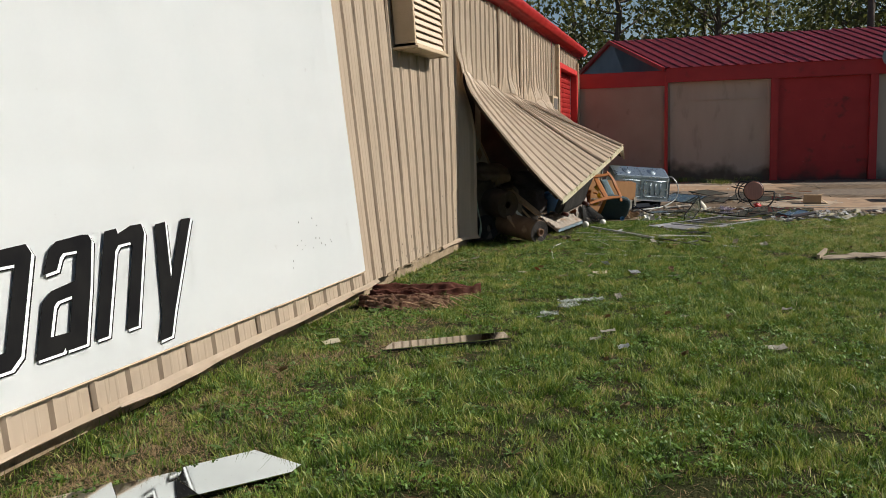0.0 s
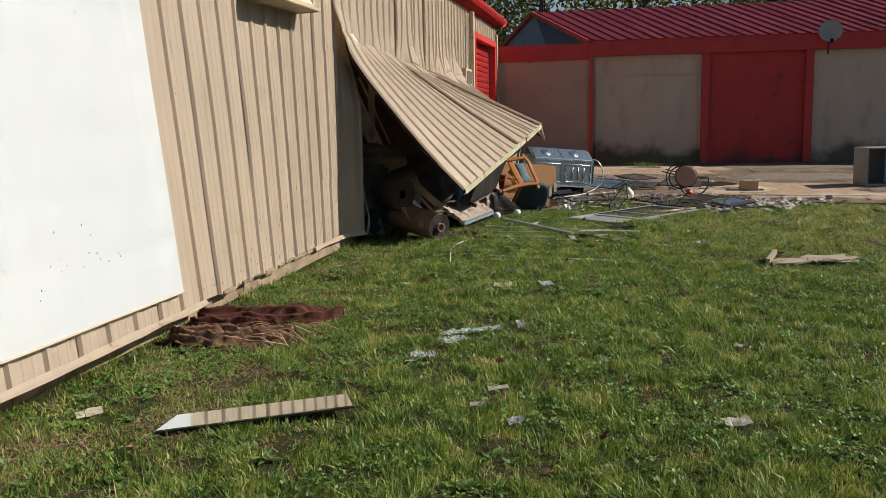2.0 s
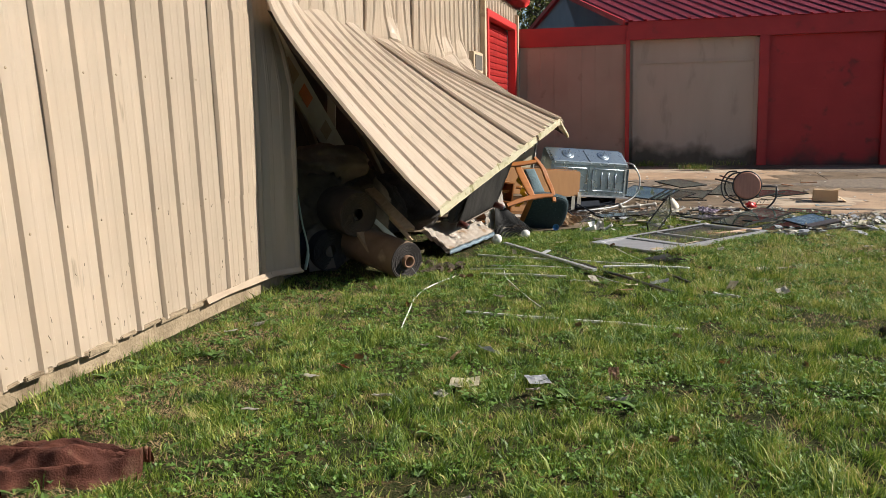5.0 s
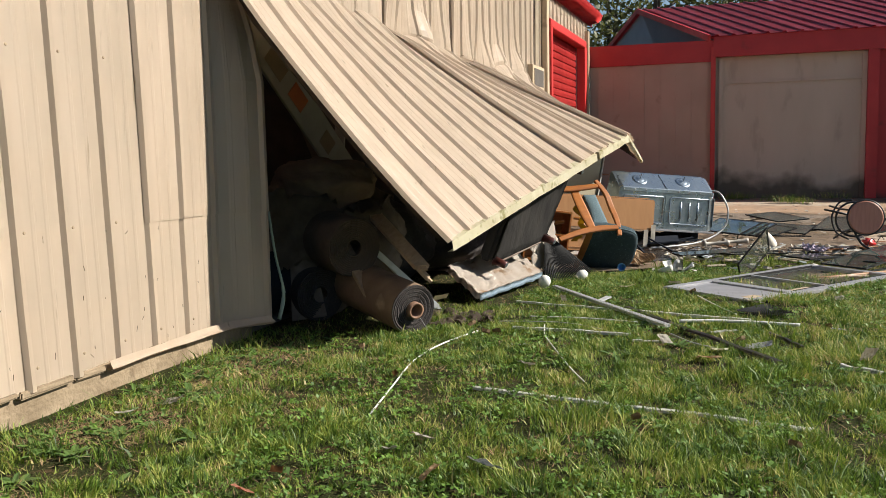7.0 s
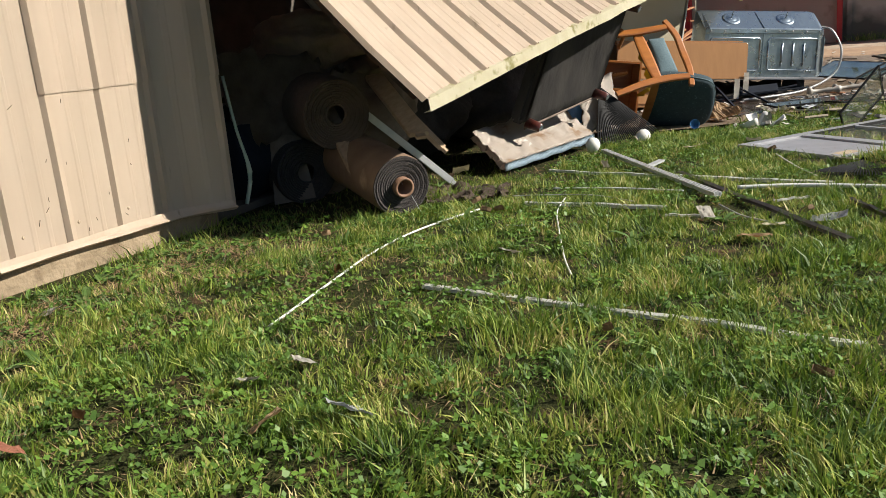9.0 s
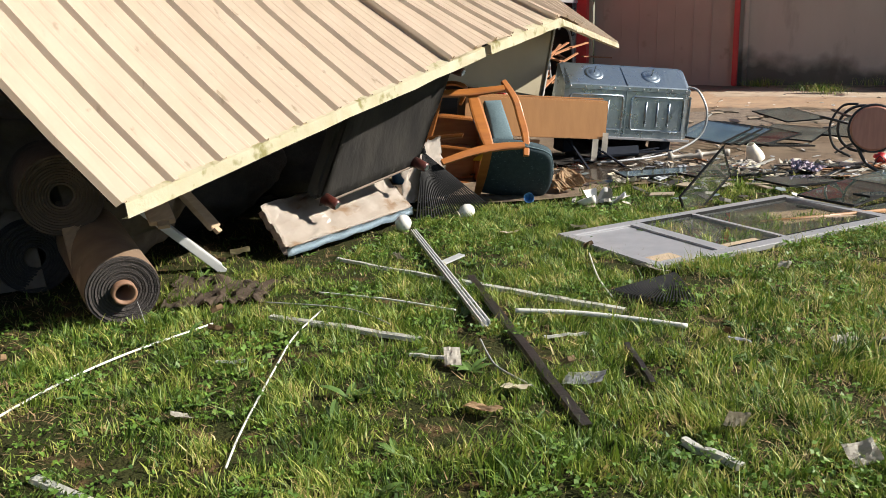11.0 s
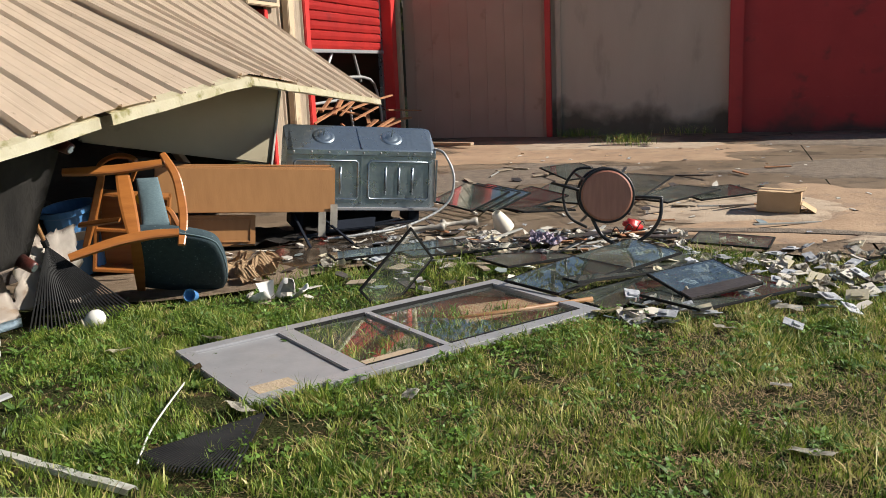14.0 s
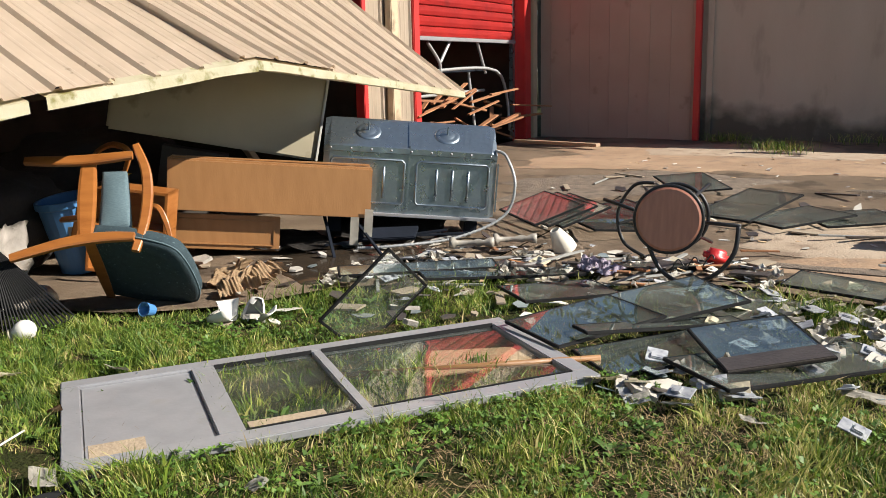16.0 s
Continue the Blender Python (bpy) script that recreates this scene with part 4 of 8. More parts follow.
def clover():
    """Low three-lobed leaves in mats between the blades."""
    rs = np.random.RandomState(21)
    n = 90000
    x, y = rs.uniform(-3.1, 4.5, n), rs.uniform(2.5, 17.0, n)
    mat_ = 0.6 * value_noise(x, y, 0.22, 31) + 0.4 * value_noise(x, y, 0.8, 32)
    near = np.exp(-np.maximum(np.abs(x - np.interp(y, [0, 8, 12, 18], [-0.6, -0.8, 0.4, 1.2])) - 2.0, 0) / 1.5)
    ok = (rs.uniform(0, 1, n) < ((mat_ - 0.45) / 0.2).clip(0, 1) * near) & (y < np.interp(x, [p[0] for p in SLAB_EDGE], [p[1] for p in SLAB_EDGE]) - 0.1)
    for c, u, v, lu, lv in ((DOOR_C, DOOR_U, DOOR_V, 2.04, 0.94), ((-2.24, 6.12), (0.9, 0.44), (-0.44, 0.9), 0.98, 0.22), ((-2.75, 3.05), (0.55, 0.83), (0.83, -0.55), 1.15, 0.42), ((-3.3, 7.75), (1, 0), (0, 1), 1.1, 1.3), ((-3.4, 13.2), (1, 0), (0, 1), 1.5, 3.4)):
        p, q = (x - c[0]) * u[0] + (y - c[1]) * u[1], (x - c[0]) * v[0] + (y - c[1]) * v[1]
        ok &= ~((p > 0) & (p < lu) & (q > 0) & (q < lv))
    x, y = x[ok], y[ok]
    n = len(x)
    z, r, a0 = lawn_z(x, y) + rs.uniform(0.012, 0.045, n), rs.uniform(0.006, 0.016, n), rs.uniform(0, 6.28, n)
    quads = []
    for k in range(3):
        a = a0 + k * 2.094
        lift, tip = rs.normal(0, 0.35, n) * r, rs.normal(0.1, 0.4, n) * r
        d, sd = np.stack([np.cos(a), np.sin(a)], 1), np.stack([-np.sin(a), np.cos(a)], 1)
        base = np.stack([x, y], 1)
        rr = r[:, None]
        quads.append(np.stack([np.column_stack([base, z]), np.column_stack([base + d * rr * 0.8 + sd * rr * 0.6, z + lift]), np.column_stack([base + d * rr * 1.5, z + tip]), np.column_stack([base + d * rr * 0.8 - sd * rr * 0.6, z - lift])], 1))
    v = np.concatenate(quads).reshape(-1, 3)
    me = bpy.data.meshes.new("clover")
    me.vertices.add(len(v))
    me.vertices.foreach_set("co", v.ravel())
    me.loops.add(len(v))
    me.loops.foreach_set("vertex_index", np.arange(len(v), dtype=np.int32))
    me.polygons.add(len(v) // 4)
    me.polygons.foreach_set("loop_start", np.arange(0, len(v), 4, dtype=np.int32))
    me.update(calc_edges=True)
    me.materials.append(leaf_mat("clover_leaf", (0.035, 0.085, 0.012), (0.15, 0.27, 0.035), trans=0.3, scale=3))
    tagged(new("clover", me), "low bright green clover mats between the blades", "clover", kind="stuff")


clover()


def thatch():
    """Dead straw lying between the tufts."""
    rs = np.random.RandomState(4)
    n = 90000
    x, y = rs.uniform(-3.2, 5.5, n), rs.uniform(1.0, 18.0, n)
    ok = (y < np.interp(x, [p[0] for p in SLAB_EDGE], [p[1] for p in SLAB_EDGE]) - 0.03) & (rs.uniform(0, 1, n) < np.where((x < -2.5) | ((y > 12.6) & (x > 0.6)), 1.0, 0.55))
    x2, y2 = rs.normal(2.2, 1.1, 26000), rs.normal(14.6, 1.4, 26000)
    ok2 = (x2 > -0.6) & (y2 < 17.2) & (rs.uniform(0, 1, 26000) < (x2 + 0.6) / 1.6)
    x3, y3 = -3.1 + rs.gamma(1.6, 0.32, 45000), rs.uniform(2.5, 12.6, 45000)
    ok3 = (x3 < -1.4) & (value_noise(x3, y3, 0.45, 51) > 0.42)
    x, y = np.concatenate([x[ok], x2[ok2], x3[ok3]]), np.concatenate([y[ok], y2[ok2], y3[ok3]])
    n = len(x)
    a, ln, w = rs.uniform(0, 2 * np.pi, n), rs.uniform(0.02, 0.07, n), rs.uniform(0.001, 0.003, n)
    base = lawn_z(x, y)
    z0, z1 = base + rs.uniform(0.0, 0.012, n), base + rs.uniform(0.004, 0.034, n)
    dx, dy = np.cos(a) * ln, np.sin(a) * ln
    v = np.stack([np.stack([x - np.sin(a) * w, y + np.cos(a) * w, z0], 1), np.stack([x + np.sin(a) * w, y - np.cos(a) * w, z0], 1), np.stack([x + dx, y + dy, z1], 1)], 1).reshape(-1, 3)
    me = bpy.data.meshes.new("thatch")
    me.vertices.add(n * 3)
    me.vertices.foreach_set("co", v.ravel())
    me.loops.add(n * 3)
    me.loops.foreach_set("vertex_index", np.arange(n * 3, dtype=np.int32))
    me.polygons.add(n)
    me.polygons.foreach_set("loop_start", np.arange(0, n * 3, 3, dtype=np.int32))
    me.update(calc_edges=True)
    me.materials.append(THATCH)
    tagged(new("dry_thatch", me), "dead straw lying between the grass tufts", "thatch", kind="stuff")


thatch()


def weeds():
    """Broad-leaved rosettes in the lawn."""
    rnd = random.Random(31)
    leaf = leaf_mat("broad_weed_leaf", (0.04, 0.085, 0.015), (0.11, 0.19, 0.035), trans=0.2, scale=3)
    spots = [(-0.45, 10.05), (-0.36, 10.0), (-0.16, 10.02), (-0.1, 9.95), (-0.25, 10.1), (-0.55, 9.98), (0.42, 13.5), (0.45, 13.62), (-2.75, 11.0), (-2.9, 10.6), (-2.7, 10.2), (-2.95, 11.6), (-2.6, 9.9), (0.2, 10.0), (0.05, 9.6), (-2.8, 4.6), (-2.6, 5.9), (-0.7, 17.0), (-0.4, 17.3), (-0.55, 16.95), (0.75, 13.75), (1.5, 14.5)]
    spots += [(rnd.uniform(-2.9, 3.5), rnd.uniform(3.0, 16.5)) for _ in range(420)]
    spots += [(rnd.uniform(-3.1, -2.65), rnd.uniform(8.9, 12.7)) for _ in range(110)] + [(rnd.uniform(-3.0, -2.7), rnd.uniform(3, 8)) for _ in range(40)]
    bm = bmesh.new()
    for k0, (sx, sy) in enumerate(spots):
        size = rnd.uniform(0.45, 0.95) if k0 > 7 else 1.05
        for k in range(rnd.randint(6, 10)):
            a, ln, w = rnd.uniform(0, 6.28), rnd.uniform(0.05, 0.12) * size, rnd.uniform(0.012, 0.022) * size
            d, sd = Vector((math.cos(a), math.sin(a), 0)), Vector((-math.sin(a), math.cos(a), 0))
            rise = rnd.uniform(0.35, 1.0)
            rows = []
            for i in range(4):
                u = i / 3
                mid = Vector((sx, sy, ground_z(sx, sy) - 0.004)) + d * ln * u + Vector((0, 0, ln * rise * (u - 0.55 * u * u)))
                ww = w * math.sin(math.pi * min(0.97, 0.12 + 0.85 * u)) ** 0.8
                rows.append([mid - sd * ww + Vector((0, 0, 0.004)), mid, mid + sd * ww + Vector((0, 0, 0.004))])
            grid_bm(rows, 0, bm)
    ob = part("weeds", bm, leaf)
    tagged(ob, "small broad-leaved green weeds scattered through the lawn", "weeds", kind="stuff")

weeds()


# ---- more materials ----
MIRROR = mat("mirror_glass", (0.78, 0.80, 0.79), (0.70, 0.72, 0.71), rough=0.05, metal=1.0, scale=3, bump=0.0, spots=(0.45, 0.43, 0.40), spot_at=0.70, spot_scale=9)
CLEAR = glass_mat("clear_storm_door_glass", (0.93, 0.95, 0.94), 0.015, 0.05, 0.05)
PANE = glass_mat("dusty_greenish_glass", (0.66, 0.76, 0.76), 0.03, 0.13, 0.15)
PANE2 = glass_mat("clear_pane_glass", (0.70, 0.79, 0.80), 0.02, 0.07, 0.16)
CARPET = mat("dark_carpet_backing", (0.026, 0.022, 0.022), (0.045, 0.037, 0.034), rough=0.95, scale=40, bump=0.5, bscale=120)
KRAFT = mat("brown_wrapping", (0.18, 0.12, 0.077), (0.12, 0.08, 0.052), rough=0.8, scale=6, bump=0.25, bscale=15, spots=(0.3, 0.22, 0.15), spot_at=0.62)
TUBE = mat("brown_cardboard_tube", (0.21, 0.115, 0.068), (0.16, 0.085, 0.05), rough=0.7, scale=8)
CARD = mat("corrugated_cardboard", (0.46, 0.32, 0.19), (0.40, 0.27, 0.15), rough=0.85, scale=5, bump=0.2, bscale=40, streak=(1, 6, 1), spots=(0.3, 0.2, 0.12))
CLOTH = mat("rust_brown_cloth", (0.185, 0.060, 0.036), (0.085, 0.028, 0.019), rough=0.95, scale=8, bump=0.3, bscale=120, spots=(0.24, 0.13, 0.08), spot_at=0.62, spot_scale=6)
GREYCLOTH = mat("grey_brown_cloth", (0.17, 0.13, 0.10), (0.10, 0.078, 0.062), rough=0.95, scale=10, bump=0.3, bscale=120)
DUSTCOVER = mat("black_dust_cover", (0.018, 0.017, 0.017), (0.055, 0.050, 0.045), rough=0.85, scale=5, bump=0.3, bscale=18, streak=(1, 1, 0.4))
DARKLEG = mat("dark_red_brown_wood", (0.075, 0.018, 0.013), (0.05, 0.013, 0.01), rough=0.35, scale=8, coat=0.2)
MATTRESS = mat("stained_beige_ticking", (0.56, 0.51, 0.46), (0.47, 0.39, 0.32), rough=0.9, scale=4, bump=0.25, bscale=12, spots=(0.36, 0.24, 0.15), spot_at=0.58, spot_scale=4)
BLUEFOAM = mat("pale_blue_foam", (0.36, 0.48, 0.58), (0.42, 0.52, 0.60), rough=0.9, scale=12, bump=0.3, bscale=50)
BLUE = mat("blue_plastic", (0.06, 0.19, 0.42), (0.08, 0.22, 0.46), rough=0.4, scale=4, bump=0.03)
PLANK = mat("pale_sawn_wood", (0.36, 0.26, 0.17), (0.27, 0.19, 0.12), rough=0.8, scale=6, bump=0.2, bscale=30, streak=(8, 1, 8), spots=(0.22, 0.15, 0.09), spot_at=0.65, rand=0.15)
ROUGHWOOD = mat("reddish_broken_wood", (0.34, 0.16, 0.07), (0.24, 0.10, 0.045), rough=0.8, scale=8, bump=0.3, rand=0.2)
PAPER = mat("dirty_white_paper", (0.52, 0.49, 0.43), (0.38, 0.35, 0.30), rough=0.85, scale=9, bump=0.15, bscale=20, spots=(0.33, 0.29, 0.24), spot_at=0.62, spot_scale=12, rand=0.12)
PACKET = mat("printed_blister_card", (0.46, 0.47, 0.48), (0.26, 0.27, 0.30), rough=0.35, scale=30, detail=1, bump=0.1, spots=(0.10, 0.11, 0.14), spot_at=0.58, spot_scale=24, rand=0.2)
CREAM = mat("cream_plastic", (0.50, 0.45, 0.33), (0.42, 0.37, 0.26), rough=0.5, scale=8, rand=0.1)
OPAL = mat("opal_white_glass", (0.70, 0.69, 0.65), (0.62, 0.60, 0.56), rough=0.18, scale=5, bump=0.02, spots=(0.5, 0.45, 0.38), spot_at=0.7)
LILAC = mat("lilac_foam", (0.52, 0.45, 0.55), (0.44, 0.38, 0.47), rough=0.9, scale=10, bump=0.2)
WALNUT = mat("reddish_walnut_veneer", (0.40, 0.165, 0.105), (0.31, 0.125, 0.08), rough=0.4, scale=6, bump=0.06, streak=(8, 1, 1), coat=0.3)
STRIPW = mat("white_vinyl_strip", (0.64, 0.64, 0.60), (0.55, 0.55, 0.50), rough=0.45, scale=10, bump=0.05, spots=(0.35, 0.32, 0.26), spot_at=0.66, rand=0.08)
DARKSTRIP = mat("dark_brown_strip", (0.075, 0.062, 0.055), (0.05, 0.042, 0.04), rough=0.4, scale=8, metal=0.2, spots=(0.16, 0.13, 0.11), spot_at=0.66)
YELLOW = mat("yellow_plastic", (0.62, 0.42, 0.03), (0.52, 0.34, 0.03), rough=0.45, scale=8)
REDP = mat("bright_red_plastic", (0.50, 0.02, 0.025), (0.4, 0.02, 0.02), rough=0.4)
DRYLEAF = mat("dry_leaf", (0.24, 0.16, 0.085), (0.16, 0.10, 0.055), rough=0.9, scale=20, rand=0.25)
ORANGEP = mat("orange_print", (0.5, 0.14, 0.04), (0.4, 0.11, 0.04), rough=0.7)
OLDPLY = mat("weathered_plywood", (0.30, 0.245, 0.18), (0.22, 0.175, 0.12), rough=0.85, scale=3, bump=0.2, bscale=25, spots=(0.13, 0.10, 0.07))
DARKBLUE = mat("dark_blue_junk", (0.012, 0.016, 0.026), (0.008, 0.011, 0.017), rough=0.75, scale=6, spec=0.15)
WET = mat("wet_mud", (0.05, 0.037, 0.026), (0.035, 0.027, 0.02), rough=0.12, scale=2, bump=0.05, bscale=10)
MUD = mat("dried_sandy_mud", (0.33, 0.225, 0.14), (0.24, 0.155, 0.095), rough=0.95, scale=2.5, bump=0.5, bscale=35, spots=(0.22, 0.15, 0.10), spot_at=0.55, spot_scale=5)
GRAVEL = mat("dark_gravel_patch", (0.19, 0.145, 0.105), (0.10, 0.078, 0.06), rough=0.95, scale=12, bump=0.8, bscale=70)
PVC = mat("grey_conduit", (0.40, 0.41, 0.41), (0.33, 0.34, 0.34), rough=0.4, metal=0.3, scale=20)


ALUB = mat("bright_aluminium", (0.58, 0.59, 0.59), (0.46, 0.47, 0.48), rough=0.35, metal=0.25, scale=12, bump=0.05)


# ---- storm door on the grass ----
def storm_door():
    d = thing("storm_door", "grey aluminium storm door lying flat on the grass", "door")
    m = frame_of(DOOR_C, DOOR_U, DOOR_V)
    if (m.to_3x3() @ Vector((0, 0, 1))).z < 0:
        m = frame_of(DOOR_C, DOOR_U, DOOR_V, -(m.to_3x3() @ Vector((0, 0, 1))))
    side = 1 if (m.to_3x3() @ Vector((0, 1, 0))).dot(DOOR_V) > 0 else -1
    L, W, T = 2.05, 0.94, 0.035
    def piece(name, x0, x1, y0, y1, z0, z1, material, label="", bevel=0.005):
        return at_part(name, box_bm((x1 - x0, y1 - y0, z1 - z0), ((x0 + x1) / 2, side * (y0 + y1) / 2, (z0 + z1) / 2), bevel=bevel), m.copy(), material, d, label)
    piece("stile", 0, L, 0, 0.085, 0, T, ALU)
    piece("stile", 0, L, W - 0.085, W, 0, T, ALU)
    piece("rail", 0.0, 0.075, 0.085, W - 0.085, 0, T, ALU)
    piece("rail", L - 0.085, L, 0.085, W - 0.085, 0, T, ALU)
    piece("rail", 0.52, 0.62, 0.085, W - 0.085, 0, T, ALU)
    piece("rail", 1.055, 1.10, 0.085, W - 0.085, 0.004, T - 0.002, ALU)
    piece("kick_panel", 0.075, 0.52, 0.085, W - 0.085, 0.012, 0.022, ALU, "flat grey kick panel with a rusty stain")
    for a, b in ((0.62, 1.055), (1.10, L - 0.085)):
        g = piece("pane", a, b, 0.085, W - 0.085, 0.014, 0.019, CLEAR, "clear glass pane", 0)
        g.visible_shadow = False
        for y0 in (0.085, W - 0.093):
            piece("bead", a, b, y0, y0 + 0.008, 0.019, T + 0.003, BLACKP, "dark glazing bead", 0)
    piece("stain", 0.09, 0.28, W - 0.22, W - 0.1, 0.0225, 0.0235, DRYSTAIN, "dried sandy mud stain", 0)
    piece("stain", 0.64, 0.93, W - 0.19, W - 0.095, 0.0195, 0.0215, DRYSTAIN, "dried sandy mud stain", 0)
    for x in (0.3, 1.0, 1.7):
        piece("screw", x, x + 0.008, 0.03, 0.038, T, T + 0.003, GALV, "", 0)


DRYSTAIN = mat("sandy_stain", (0.36, 0.28, 0.19), (0.30, 0.23, 0.16), rough=0.9, scale=8, bump=0.3)
storm_door()


# ---- loose window panes ----
def window_pane(name, label, at, size, yaw, tilt=0.0, roll=0.0, edge=BLACKP, glass=PANE, axes=None):
    p = thing(name, label, "window pane", "loose window panes")
    m = frame_of(Vector(at), *axes) if axes else pose(*at, tilt, roll, yaw)
    w, h = size
    t, e = 0.016, 0.014
    for sx, sy, cx, cy in ((w, e, 0, -h / 2 + e / 2), (w, e, 0, h / 2 - e / 2), (e, h - 2 * e, -w / 2 + e / 2, 0), (e, h - 2 * e, w / 2 - e / 2, 0)):
        at_part("edge", box_bm((sx, sy, t), (cx, cy, 0), bevel=0.003), m.copy(), edge, p, "dark rubber edge")
    for dz in (t / 2 - 0.003,):
        at_part("pane", box_bm((w - 2 * e, h - 2 * e, 0.004), (0, 0, dz)), m.copy(), glass, p).visible_shadow = False
    return p


def panes():
    lab = "dusty sealed glass pane with dark edges lying in debris"
    for k, (at, size, yaw, tilt, roll) in enumerate((
            ((1.24, 17.52, 0.13), (0.66, 0.46), 50, 4, -5), ((0.95, 17.12, 0.10), (0.64, 0.44), 58, 2, -4), ((0.58, 17.72, 0.07), (0.60, 0.36), 50, 1, 2),
            ((1.90, 17.02, 0.05), (0.98, 0.44), 50, 0, 2), ((1.36, 16.93, 0.05), (0.66, 0.40), 46, 0, -3), ((1.56, 17.80, 0.05), (0.7, 0.4), 66, 2, 0),
            ((-0.42, 17.86, 0.085), (1.0, 0.22), 38, 3, 0), ((0.10, 17.98, 0.07), (1.0, 0.26), 40, -2, 2), ((1.95, 18.46, 0.07), (0.55, 0.36), -10, 2, 2),
            ((0.32, 21.72, 0.2), (0.9, 0.5), -60, 3, 3), ((1.07, 20.55, 0.19), (0.48, 0.95), -16, 6, 2), ((1.46, 20.30, 0.15), (0.52, 0.68), -42, 4, 0),
            ((1.84, 20.45, 0.14), (0.5, 0.62), -58, 2, 2), ((0.12, 19.95, 0.15), (0.62, 0.55), 50, 4, -8), ((0.42, 20.4, 0.14), (0.6, 0.8), -12, 3, 3),
            ((1.05, 18.62, 0.075), (1.1, 0.16), 36, 0, 2), ((0.32, 19.55, 0.12), (0.5, 0.5), 35, -3, 3), ((1.30, 17.22, 0.09), (0.9, 0.14), 50, 0, 4))):
        window_pane("window_pane", lab, at, size, yaw, tilt, roll, glass=PANE2 if k % 3 == 1 else PANE)
    wet = window_pane("window_pane", "beaded wet dark glass pane on top of the stack", (1.76, 17.03, 0.115), (0.46, 0.50), 32, 5, -6, glass=PANE2)
    m = pose(1.76, 17.03, 0.115, 5, -6, 32)
    at_part("sash_rail", box_bm((0.45, 0.13, 0.02), (0, -0.185, 0.004), bevel=0.004), m.copy(), DARKSTRIP, wet, "dark sash rail")
    rnd = random.Random(9)
    drops = bmesh.new()
    for _ in range(150):
        lathe_bm(((0.0, 0.0025), (0.003, 0.0015), (0.0045, 0.0)), 6, Matrix.Translation((rnd.uniform(-0.2, 0.2), rnd.uniform(-0.1, 0.22), 0.0072)) @ Matrix.Scale(rnd.uniform(0.5, 1.6), 4), drops)
    tagged(at_part("water_drops", drops, m.copy(), PANE2, wet, "clear water beads", True), kind="stuff")
    # a stack leaning beside the appliance
    for k in range(3):
        window_pane("window_pane", "glass pane leaning on the dented appliance", (-0.30 + 0.085 * k, 19.52 + 0.06 * k, 0.235 - 0.012 * k), (0.42, 0.72), 0, axes=((0.27, 0.28, 0.125), (-0.50, 0.53, 0.03)), glass=PANE)
    window_pane("broken_window_pane", "cracked clear glass pane standing tilted in the grass", (-0.02, 16.76, 0.165), (0.49, 0.39), 0, axes=((0.26, 0.25, 0.337), (-0.056, -0.316, 0.214)), glass=CLEAR)


panes()


